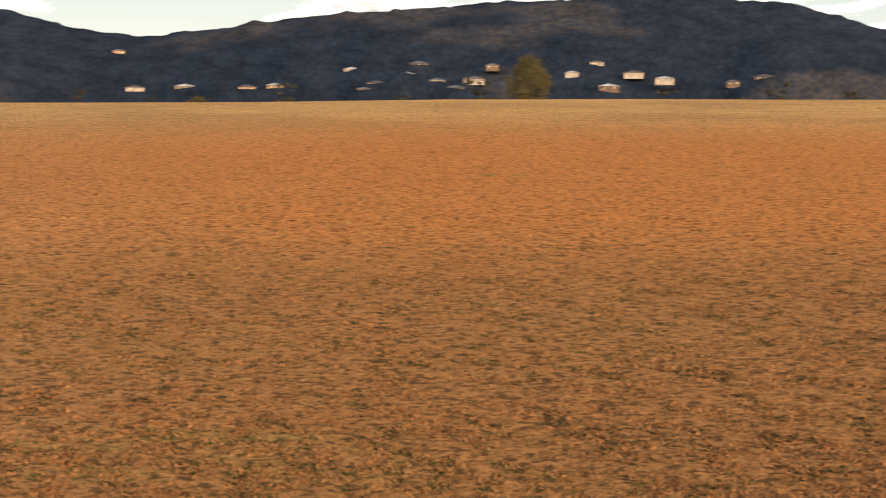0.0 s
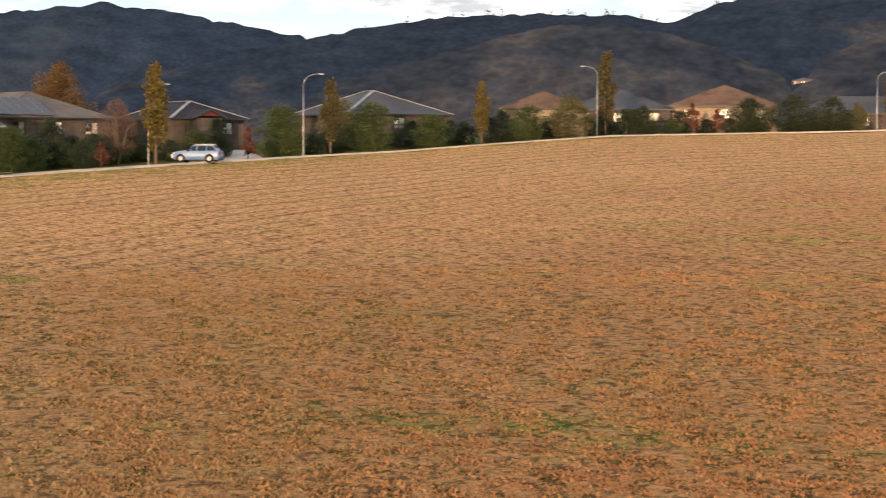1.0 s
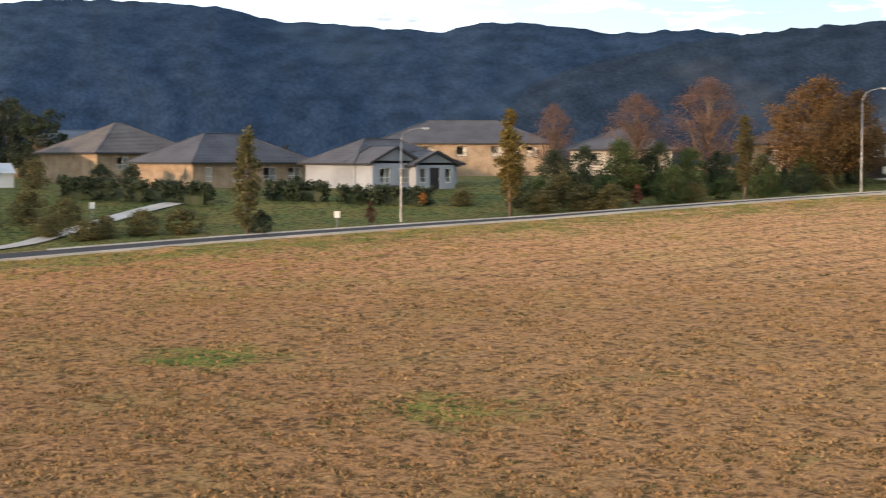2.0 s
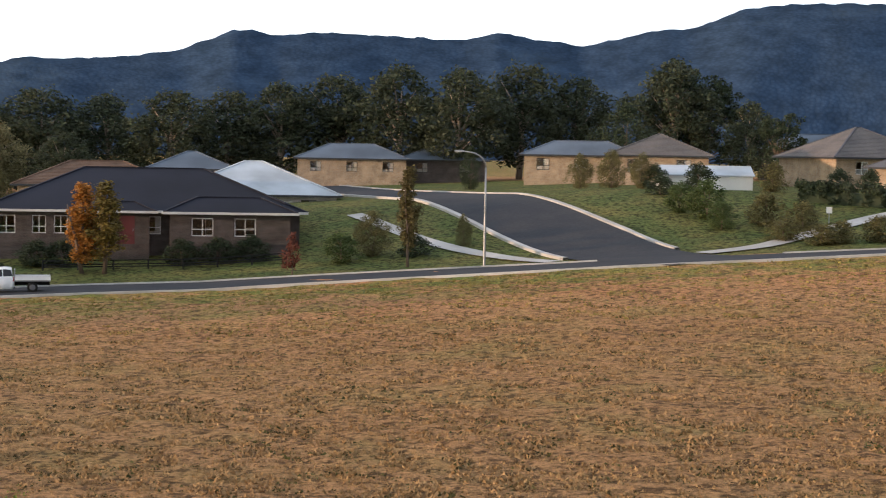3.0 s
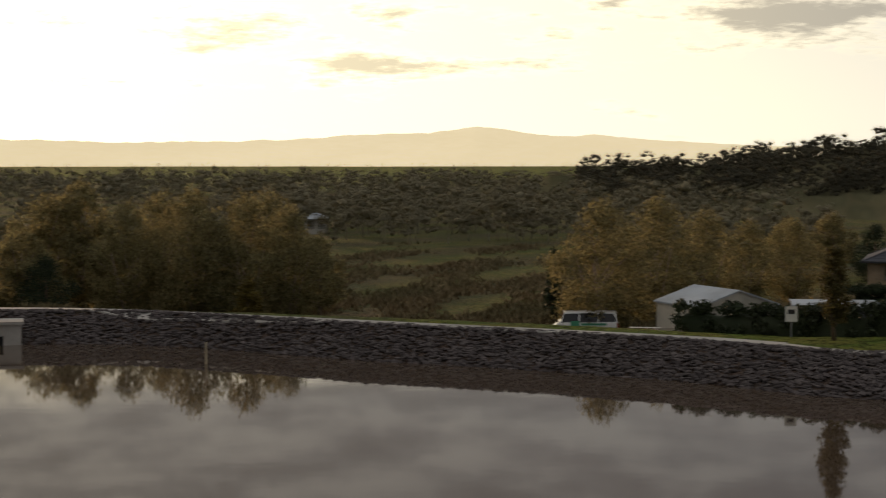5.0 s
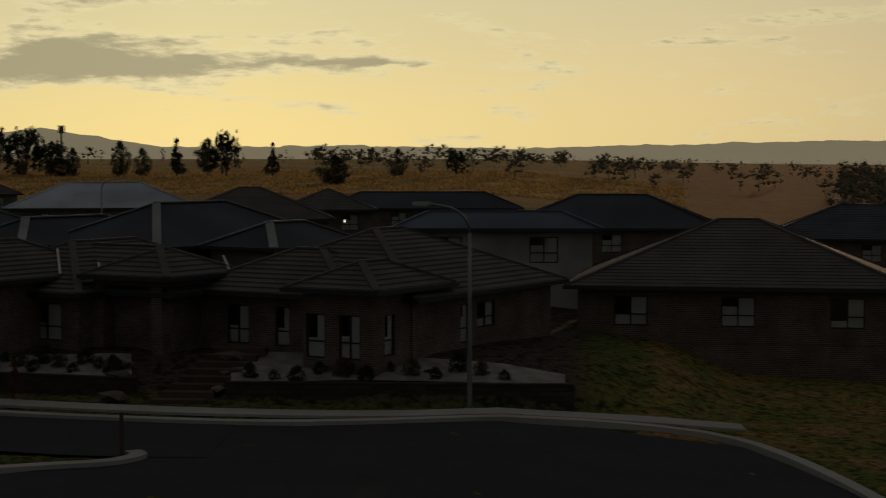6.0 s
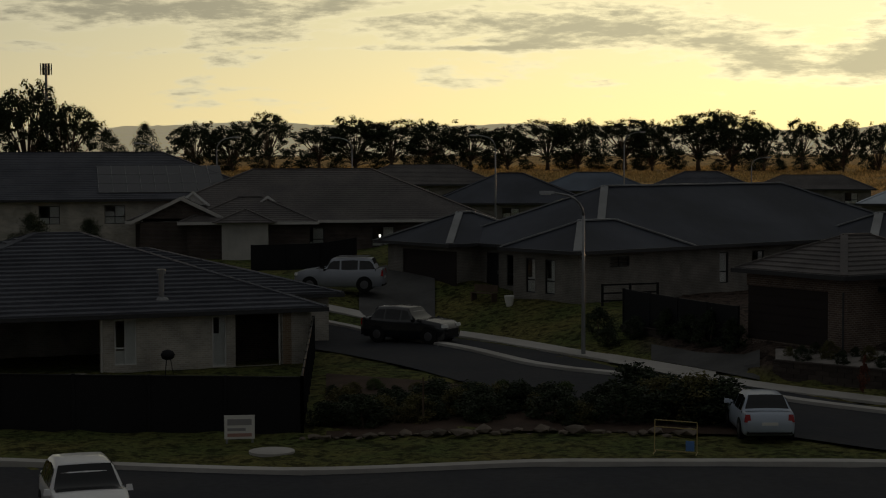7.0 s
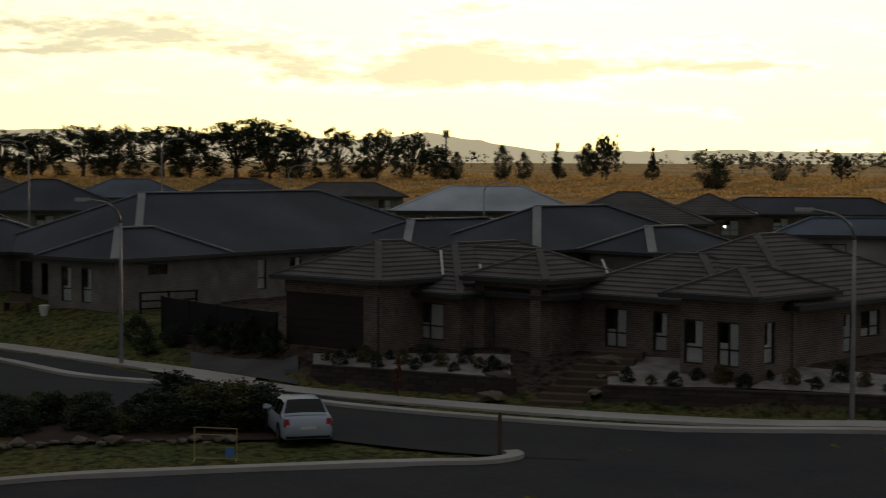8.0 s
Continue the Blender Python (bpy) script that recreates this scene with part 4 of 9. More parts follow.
strip("kerb", FAR_EDGE, (-0.1, 0.4), 0.2, CONCRETE, "pale concrete kerb along the estate street", "kerb", 0.25)
PATHWAY = [(214, 61.5), (218, 61.0), (221.9, 60.0), (226.7, 59.3), (234, 61.4), (241.5, 67), (245.6, 74.2), (247.3, 77.2), (250.9, 85.6), (253.6, 90.2), (255.4, 91.5), (260, 96)]
strip("footpath", PATHWAY, (-0.55, 0.75), 0.1, CONCRETE, "pale concrete footpath before the house lots", "footpath", 0.1)
strip("kerb", [(270, 54.3), (265.7, 52.3), (256.6, 49.2), (247.3, 48.8), (238.2, 49.8), (235.2, 50.1), (234.2, 50.6), (233.8, 51.2), (234.0, 51.8)], (-0.25, 0.25), 0.2, CONCRETE, "pale concrete kerb round the corner verge", "kerb", 0.25)
strip("kerb", [(214, 34), (219, 38.2), (226, 37.2), (233, 36.4)], (-0.25, 0.25), 0.2, CONCRETE, "pale kerb on the near side of the street", "kerb", 0.25)
area("driveway", [(240.8, 67.4), (245.2, 75.0)], [(240.8, 70.9), (243, 74), (245.2, 78.4)], 241.0, 244.8, 0.09, PAVING, "grey paved double driveway", "driveway")
area("driveway", [(242.2, 65.4), (246.4, 73.6)], [(242.2, 69.4), (246.4, 76.4)], 242.4, 246.0, 0.13, CONCRETE, "pale concrete driveway crossover", "driveway")
area("driveway", [(251.4, 87), (255.4, 92)], [(251.4, 101), (255.4, 103)], 251.6, 254.4, 0.1, PAVING, "grey driveway before a double garage", "driveway")

# the pond and its rock-armoured bank
azs = np.arange(150, 219, 1.0)
pond_v = [tuple((-r * math.sin(radians(a)), r * math.cos(radians(a)), WATER_Z)) for a in azs for r in np.linspace(36, 126, 12)]
pond_f = [(i * 12 + k, i * 12 + k + 1, (i + 1) * 12 + k + 1, (i + 1) * 12 + k) for i in range(len(azs) - 1) for k in range(11)]
tagged(obj("water", pond_v, pond_f, WATER), "still brown pond water mirroring the clouds", "water", kind="structure")


def rocks(name, spots, size, material, seed, flat=0.7):
    """Many angular stones in one mesh; spots: x, y, z."""
    rng = np.random.RandomState(seed)
    spots = np.asarray(spots)
    n = len(spots)
    base = np.array([(1, 0, 0), (-1, 0, 0), (0, 1, 0), (0, -1, 0), (0, 0, 1), (0, 0, -1), (.75, .75, .6), (-.75, .7, .6), (.7, -.75, .6), (-.75, -.75, .6)])
    tri = np.array([(4, 6, 7), (4, 7, 9), (4, 9, 8), (4, 8, 6), (6, 0, 2), (7, 2, 1), (9, 1, 3), (8, 3, 0), (6, 2, 7), (7, 1, 9), (9, 3, 8), (8, 0, 6)])
    s = size * rng.uniform(0.5, 1.4, (n, 1, 1)) * (1 + rng.normal(0, 0.2, (n, 10, 3))) * np.array([1, 1, flat])
    ang = rng.uniform(0, 6.28, n)
    p = base[None] * s
    x = p[..., 0] * np.cos(ang)[:, None] - p[..., 1] * np.sin(ang)[:, None]
    y = p[..., 0] * np.sin(ang)[:, None] + p[..., 1] * np.cos(ang)[:, None]
    V = np.stack([x, y, p[..., 2]], -1) + spots[:, None, :]
    F = tri[None] + (np.arange(n) * 10)[:, None, None]
    return obj(name, V.reshape(-1, 3), F.reshape(-1, 3), material)


def riprap():
    rng = np.random.RandomState(11)
    a = rng.uniform(137.6, 216, 260000)
    r = rng.uniform(64, 131, 260000)
    far_shore = np.interp(a, FAR_SHORE[:, 0], FAR_SHORE[:, 1])
    s = far_shore - r
    high = np.interp(a, ROCK_TOP[:, 0], ROCK_TOP[:, 1])
    bank = (a > 152) & (s < 0.5) & (r < high)
    low = np.interp(a, [137.6, 141.7, 147.2, 152.3], [88, 80.5, 72.5, 66])
    flank = (a <= 152.5) & (r > low) & (r < high)
    keep = bank | flank
    a, r = a[keep], r[keep]
    z = ground(a, r)
    return tagged(rocks("riprap", np.stack([-r * np.sin(np.radians(a)), r * np.cos(np.radians(a)), z], 1), 0.165, ROCK, 5), "dark broken rock armouring the pond bank", "rocks", kind="stuff")


riprap()


# ---- hills ----
def hill(name, ridge, near, far, material, label, rough=0.05, seed=0, back=1.6, step=0.2):
    """A range of hills: its crest by heading and elevation angle at one distance, sloping down to the land before and behind it."""
    ridge = sorted(ridge)
    azs = np.arange(ridge[0][0], ridge[-1][0] + 1e-6, step)
    el = np.interp(azs, *zip(*ridge))
    noise.seed_set(seed + 1)
    jag = np.array([noise.fractal(Vector((a * 1.7, seed * 9.1, 0)), 0.7, 2.1, 5) for a in azs])
    top = EYE + far * np.tan(np.radians(el))
    jag = jag * far * rough * 0.03
    fr = np.concatenate([np.linspace(0, 1, 45), [1.08, 1.2, back]])
    verts, faces = [], []
    m = len(fr)
    for i, a in enumerate(azs):
        low = float(ground(a, near)) - 3
        for f in fr:
            r = near + (far - near) * f
            rise = f ** 1.35 if f <= 1 else max(0.0, 1 - (f - 1) / (back - 1))
            fold = noise.fractal(Vector((a * 0.28, f * 1.6, seed * 3.3)), 0.9, 2.0, 3) * (top[i] - low) * 0.05 * math.sin(math.pi * min(f, 1.0))
            z = low + (top[i] - low) * rise + fold + (jag[i] * max(0.0, f) ** 14 if f <= 1 else 0)
            if f < 1:
                z = min(z, EYE + (top[i] + jag[i] - EYE) * r / far - 0.5)
            verts.append((-r * math.sin(radians(a)), r * math.cos(radians(a)), z))
    for i in range(len(azs) - 1):
        for k in range(m - 1):
            q = i * m + k
            faces.append((q, q + 1, q + m + 1, q + m))
    return tagged(obj(name, verts, faces, material, shade=True), label, "hills", kind="structure")


HILL_A = [(-30, 3.4), (-14.1, 3.95), (-11.2, 4.8), (-8, 5.05), (-3.9, 4.95), (-1.7, 4.9), (0.8, 4.67), (2.7, 4.57), (6.2, 4.2), (7.1, 4.0), (9.9, 3.68), (11.9, 3.95), (14.2, 4.5), (16, 4.95), (20, 5.6), (30, 5.9), (36, 5.5), (38.9, 4.86), (40.1, 4.33),
          (41.8, 4.6), (44.9, 4.62), (47.1, 4.55), (49.6, 4.25), (52.1, 3.8), (54, 3.4), (57, 2.6), (60, 1.5)]
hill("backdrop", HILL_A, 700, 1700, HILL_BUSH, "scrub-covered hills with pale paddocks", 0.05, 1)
SPUR_A = [(53.5, 1.2), (52, 1.9), (50.5, 2.53), (49.4, 2.88), (48.5, 3.12), (47.4, 3.41), (45.9, 3.82), (44.8, 4.1), (43.7, 4.3), (42.2, 4.3), (40.5, 4.1), (38.6, 3.5), (36.5, 2.6), (34.5, 1.4)]
SPUR_B = [(39, 1.5), (38, 2.1), (36.8, 2.75), (34.45, 3.55), (32.8, 4.2), (31.8, 4.45), (30.5, 4.1), (29.8, 3.7), (28.5, 2.9), (27, 2.0), (26, 1.4)]
SPUR_C = [(37, 1.2), (36, 1.6), (34.5, 2.2), (32.3, 2.8), (31.2, 3.0), (30, 2.95), (28.7, 2.67), (27, 2.2), (25, 1.4)]
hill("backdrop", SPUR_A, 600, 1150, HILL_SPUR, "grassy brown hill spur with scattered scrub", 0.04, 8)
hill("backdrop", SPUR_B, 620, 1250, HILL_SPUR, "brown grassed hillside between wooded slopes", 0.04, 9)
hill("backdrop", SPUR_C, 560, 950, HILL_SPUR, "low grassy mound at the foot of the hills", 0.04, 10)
hill("backdrop", [(44, 3.0), (50, 3.4), (52.1, 3.85), (54.1, 4.22), (56.5, 4.63), (58.5, 4.85), (62.4, 4.4), (64.6, 4.3), (66.1, 4.46), (68.5, 4.25), (70.3, 4.05), (72, 3.9), (76, 3.0), (80, 1.5)], 1100, 2500, HILL_HAZE_BLUE, "dark forested hills", 0.06, 2)
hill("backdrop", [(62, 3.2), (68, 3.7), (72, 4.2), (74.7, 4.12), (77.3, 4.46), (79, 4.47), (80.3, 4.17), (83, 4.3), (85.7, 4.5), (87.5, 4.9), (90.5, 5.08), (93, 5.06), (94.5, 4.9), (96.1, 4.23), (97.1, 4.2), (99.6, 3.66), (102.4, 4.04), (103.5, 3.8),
                  (106.6, 3.92), (108.6, 3.93), (109.5, 3.84), (111, 4.0), (112.5, 3.33), (114.5, 3.02), (117.8, 2.87), (119.2, 2.53), (121.4, 2.61), (122.5, 2.35), (126, 1.9), (131, 1.2), (136, 0.5)], 1500, 3400, RANGE_HAZE_BLUE, "forested mountain range painted blue for distance haze", 0.04, 3)
hill("backdrop", [(117, 0.3), (120, 1.3), (122.7, 1.95), (124.2, 2.4), (126.4, 2.9), (128.3, 2.8), (129.7, 2.2), (131.9, 1.5), (134, 0.95), (136, 0.3), (138, -0.6), (140, -1.6), (142, -2.4)], 260, 640, HILL_WOOD, "low wooded hill behind the sheds", 0.06, 4)
hill("backdrop", [(134, 1.2), (138, 1.35), (140.5, 1.2), (142.5, 1.4), (144.8, 1.6), (147, 1.3), (150, 1.15), (153, 1.25), (156, 1.0), (160, 0.6)], 2500, 3600, RANGE_FAR, "distant hills paled by painted haze", 0.05, 5)
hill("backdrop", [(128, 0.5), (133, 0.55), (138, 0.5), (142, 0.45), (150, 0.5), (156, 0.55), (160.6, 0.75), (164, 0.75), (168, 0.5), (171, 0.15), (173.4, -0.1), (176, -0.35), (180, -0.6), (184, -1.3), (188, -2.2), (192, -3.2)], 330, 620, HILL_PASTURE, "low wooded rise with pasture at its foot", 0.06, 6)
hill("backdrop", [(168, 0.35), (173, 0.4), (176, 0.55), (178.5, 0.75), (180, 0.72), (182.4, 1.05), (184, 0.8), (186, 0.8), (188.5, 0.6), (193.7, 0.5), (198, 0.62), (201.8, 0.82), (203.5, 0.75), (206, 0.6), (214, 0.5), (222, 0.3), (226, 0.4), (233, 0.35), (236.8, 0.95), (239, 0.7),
                  (243, 0.85), (249, 1.0), (253, 0.9), (258, 1.1), (262, 0.9), (270, 0.8)], 3000, 4300, RANGE_HAZE_GLOW, "ranges on the horizon with haze painted as a pale glow", 0.03, 7)


# ---- plants ----
def leaf_cloud(centres, count, spread, size, seed, flat=1.0, loose=0.6):
    """Small leaf sprays round many centres: vertices and quads."""
    rng = np.random.RandomState(seed)
    centres = np.asarray(centres, float)
    n = len(centres) * count
    c = np.repeat(centres, count, 0)
    d = rng.normal(0, 1, (n, 3))
    d /= np.linalg.norm(d, axis=1)[:, None]
    c = c + d * (spread * rng.uniform(0.35, 1.0, (n, 1))) * np.array([1, 1, flat])
    nrm = d * (1.2 - loose) + rng.normal(0, loose, (n, 3))
    nrm /= np.linalg.norm(nrm, axis=1)[:, None]
    u = np.cross(nrm, rng.normal(0, 1, (n, 3)))
    u /= np.linalg.norm(u, axis=1)[:, None]
    w = np.cross(nrm, u)
    s = size * rng.uniform(0.6, 1.4, (n, 1))
    V = np.stack([c - u * s, c - w * s * 0.55, c + u * s, c + w * s * 0.55], 1).reshape(-1, 3)
    F = np.arange(n * 4).reshape(-1, 4)
    return V, F


def crown_points(n, shape, seed):
    """Clump centres filling a crown of height 0..1; shape(h) gives its half-width."""
    rng = np.random.RandomState(seed)
    got = []
    while len(got) < n:
        h, a, q = rng.uniform(0, 1), rng.uniform(0, 6.283), rng.uniform(0, 1) ** 0.45
        w = shape(h) * (0.72 + 0.38 * noise.noise(Vector((math.cos(a) * 1.3, math.sin(a) * 1.3, h * 3 + seed))))
        if rng.uniform(0, 1) < shape(h) / 0.5 + 0.15:
            got.append((math.cos(a) * w * q, math.sin(a) * w * q, h))
    return np.array(got)


KIND = {}


def tree_mesh(kind, trunk_h, shape, clumps, count, size, leaf, bark, seed, spread=0.10, limbs=7, thick=0.022, multi=1):
    """A tree one metre high: tapering trunk, limbs out to the clumps, and a crown of leaf sprays."""
    pts = crown_points(clumps, shape, seed)
    pts[:, 2] = trunk_h + pts[:, 2] * (1 - trunk_h)
    rng = random.Random(seed)
    s = Solid()
    for k in range(multi):
        lean = (rng.uniform(-.05, .05) * multi, rng.uniform(-.05, .05) * multi)
        top = 0.8 if multi == 1 else 0.62
        s.tube([(lean[0] * t * 2 + 0.006 * math.sin(9 * t + k), lean[1] * t * 2 + 0.006 * math.cos(7 * t), t * top - 0.01) for t in (0, .25, .5, .75, 1)],
               [thick * f for f in (1.25, .95, .75, .5, .2)], 7)
    order = list(range(len(pts)))
    rng.shuffle(order)
    for i in order[:limbs]:
        p = pts[i]
        z0 = max(trunk_h * 0.75, p[2] * 0.55)
        mid = (p[0] * 0.5, p[1] * 0.5, z0 + (p[2] - z0) * 0.6)
        s.tube([(0, 0, z0), mid, tuple(p)], [thick * .45, thick * .3, thick * .1], 5, False)
    V, F = leaf_cloud(pts, count, spread, size, seed)
    KIND[kind] = {"trunk": s, "crown": (V, F), "leaf": leaf, "bark": bark, "first": None}


def tree(kind, az, r, height, label, category="tree", group="", name="tree", wide=1.0, turn=None, up=-0.05):
    k = KIND[kind]
    p = at(az, r, up)
    rz = turn if turn is not None else (az * 37 + r * 11) % 360
    m = pose(p.x, p.y, p.z, 0, 0, rz) @ Matrix.Diagonal((height * wide, height * wide, height, 1))
    if k["first"] is None:
        e = empty(name, m, label, category, group)
        k["trunk"].make("trunk", k["bark"], e, shade=True)
        obj("crown", k["crown"][0], k["crown"][1], k["leaf"], e)
        k["first"] = e
        e["base"] = 1
        del e["base"]
        return e
    e = copy_thing(k["first"], Matrix.Identity(4))
    e.matrix_basis = m
    e.name = name
    if "group" in e.keys():
        del e["group"]
    return tagged(e, label, category, group)


def egg(low, wide):
    return lambda h: wide * math.sin(math.pi * min(max(h, 0.02), 0.98) ** low) ** 0.7


tree_mesh("poplar", 0.20, egg(0.75, 0.13), 80, 46, 0.015, LEAF_POPLAR, BARK, 1, 0.06, 10, 0.014)
tree_mesh("poplar_orange", 0.16, egg(0.7, 0.12), 80, 46, 0.015, LEAF_ORANGE, BARK, 2, 0.06, 10, 0.014)
tree_mesh("poplar_yellow", 0.18, egg(0.7, 0.15), 80, 46, 0.015, LEAF_YELLOW, BARK, 3, 0.06, 10, 0.014)
tree_mesh("poplar_dark", 0.10, egg(0.6, 0.16), 80, 46, 0.015, LEAF_OLIVE, BARK, 4, 0.06, 10, 0.014)
tree_mesh("oak", 0.14, egg(0.62, 0.54), 150, 120, 0.0105, LEAF_OAK, BARK, 5, 0.10, 14, 0.024)
tree_mesh("round", 0.05, egg(0.62, 0.58), 130, 84, 0.0135, LEAF_GREEN, BARK, 6, 0.11, 8, 0.02)
tree_mesh("round_dark", 0.04, egg(0.62, 0.58), 130, 84, 0.0135, LEAF_DARK, BARK, 7, 0.11, 8, 0.02)
tree_mesh("round_olive", 0.06, egg(0.6, 0.58), 130, 84, 0.0135, LEAF_OLIVE, BARK, 8, 0.11, 8, 0.02)
tree_mesh("gum", 0.16, egg(0.70, 0.50), 130, 60, 0.016, LEAF_GROVE, BARK_PALE, 9, 0.085, 16, 0.020)
tree_mesh("gum_grey", 0.16, egg(0.70, 0.50), 130, 60, 0.016, LEAF_GUM, BARK_PALE, 9, 0.085, 16, 0.020)


def gum_mesh(kind, wide, first, heads, count, size, leaf, bark, seed, thick=1.0):
    """An old gum tree one metre high: a bare forking trunk under flat, separate leaf heads with sky between them."""
    q = random.Random(seed)
    s = Solid()
    pts = []
    s.tube([(0, 0, -.02), (.008, .005, first * .5), (.0, .01, first)], [.030 * thick, .024 * thick, .019 * thick], 8)
    for k in range(heads):
        a = k * 2.4 + q.uniform(-.4, .4)
        t = (k + .5) / heads
        reach = wide * (.25 + .75 * math.sqrt(t)) * q.uniform(.75, 1.1)
        z = .93 - (.66 if k % 3 else .40) * t ** 1.1 + q.uniform(-.09, .07)
        p = (math.cos(a) * reach, math.sin(a) * reach, z)
        z0 = first * q.uniform(.7, 1.0)
        s.tube([(0, 0, z0), (p[0] * .35, p[1] * .35, z0 + (z - z0) * .5), (p[0] * .8, p[1] * .8, z - .04), p], [.009, .007, .005, .002], 5, False)
        for _ in range(6):
            pts.append((p[0] + q.gauss(0, .075), p[1] + q.gauss(0, .075), z + q.gauss(0, .060)))
    V, F = leaf_cloud(pts, count, .060, size, seed, .95)
    KIND[kind] = {"trunk": s, "crown": (V, F), "leaf": leaf, "bark": bark, "first": None}


gum_mesh("gum_open", .38, .26, 30, 44, .0155, LEAF_DARK, BARK, 10)
gum_mesh("street_gum", .25, .20, 46, 27, .0135, LEAF_STREET, BARK, 24, .62)
gum_mesh("street_gum_slim", .18, .20, 38, 27, .0135, LEAF_STREET, BARK, 25, .62)
gum_mesh("gum_wide", .46, .12, 44, 44, .0155, LEAF_DARK, BARK, 11)
tree_mesh("gum_tall", 0.12, egg(0.7, 0.38), 110, 60, 0.015, LEAF_GROVE, BARK_PALE, 12, 0.08, 14, 0.016)
tree_mesh("grove", 0.06, egg(0.62, 0.58), 170, 64, 0.014, LEAF_GROVE, BARK_PALE, 13, 0.10, 16, 0.014, 3)
tree_mesh("pine", 0.10, lambda h: 0.27 * (1.02 - h), 60, 44, 0.020, LEAF_DARK, BARK, 14, 0.07, 14, 0.018)
tree_mesh("sapling_orange", 0.30, egg(0.6, 0.34), 26, 30, 0.035, LEAF_ORANGE, BARK, 15, 0.10, 8, 0.02)
tree_mesh("sapling_russet", 0.22, egg(0.6, 0.36), 26, 30, 0.035, LEAF_RED, BARK, 16, 0.11, 8, 0.02)
tree_mesh("ball", 0.18, egg(0.62, 0.42), 40, 46, 0.03, LEAF_OAK, BARK, 17, 0.12, 8, 0.03)
tree_mesh("shrub", 0.0, egg(0.82, 0.62), 70, 46, 0.029, LEAF_DARK, BARK, 18, 0.14, 5, 0.02)
tree_mesh("shrub_olive", 0.0, egg(0.82, 0.62), 70, 46, 0.029, LEAF_OLIVE, BARK, 19, 0.14, 5, 0.02)
tree_mesh("shrub_green", 0.0, egg(0.82, 0.62), 70, 46, 0.029, LEAF_GREEN, BARK, 20, 0.14, 5, 0.02)


tree_mesh("bare", 0.16, egg(0.66, 0.50), 150, 90, 0.0065, TWIG, BARK, 22, 0.085, 44, 0.018, 2)


def hedge(name, points, height, width, leaf, label, seed, dense=26, size=0.16, category="hedge"):
    """A clipped or loose hedge along a line in plan."""
    c = line_of(points, 1.0)
    rng = np.random.RandomState(seed)
    pts = []
    for x, y in c:
        z = on(x, y)
        i = min(range(len(c)), key=lambda q: abs(c[q][0] - x) + abs(c[q][1] - y))
        a_, b_ = c[max(i - 1, 0)], c[min(i + 1, len(c) - 1)]
        n_ = Vector((-(b_[1] - a_[1]), b_[0] - a_[0])).normalized()
        for k in range(int(4 + 4 * height)):
            side, up = rng.choice([-1, 1]), rng.uniform(0.05, 0.98)
            w_ = side * width * .36 * (1 - .35 * up ** 3) if k % 3 else rng.uniform(-.3, .3) * width
            up = up if k % 3 else .88 + .12 * rng.uniform(0, 1)
            pts.append((x + n_.x * w_ + rng.uniform(-.5, .5), y + n_.y * w_ + rng.uniform(-.5, .5), z + up * height))
    V, F = leaf_cloud(pts, int(dense * 2.6), 0.5, size * .8, seed)
    a = at(*points[0])
    e = empty(name, Matrix.Translation(a), label, category)
    obj("foliage", V - np.array(a), F, leaf, e)
    # the dense twiggy heart of it
    d = np.gradient(c, axis=0)
    d /= np.linalg.norm(d, axis=1)[:, None]
    heart, faces = [], []
    for i, ((x, y), (dx, dy)) in enumerate(zip(c, d)):
        z = on(x, y)
        for s_, up in ((-1, -.1), (-1, .45), (-.8, .8), (0, .9), (.8, .8), (1, .45), (1, -.1)):
            w = width * .30 * s_ * rng.uniform(.8, 1.1)
            heart.append((x - dy * w - a.x, y + dx * w - a.y, z + up * height * .85 * rng.uniform(.8, 1.05) - a.z))
        if i:
            q = (i - 1) * 7
            faces += [(q + k, q + k + 1, q + k + 8, q + k + 7) for k in range(6)]
    n = len(heart)
    faces += [tuple(range(7)), tuple(range(n - 1, n - 8, -1))]
    obj("core", heart, faces, leaf, e, "dense leafy heart of the hedge", shade=True)
    return e


def ball_mesh(level):
    ball = bmesh.new()
    bmesh.ops.create_icosphere(ball, subdivisions=level, radius=1.0)
    V = np.array([v.co[:] for v in ball.verts])
    F = np.array([[v.index for v in f.verts] for f in ball.faces])
    ball.free()
    return V, F


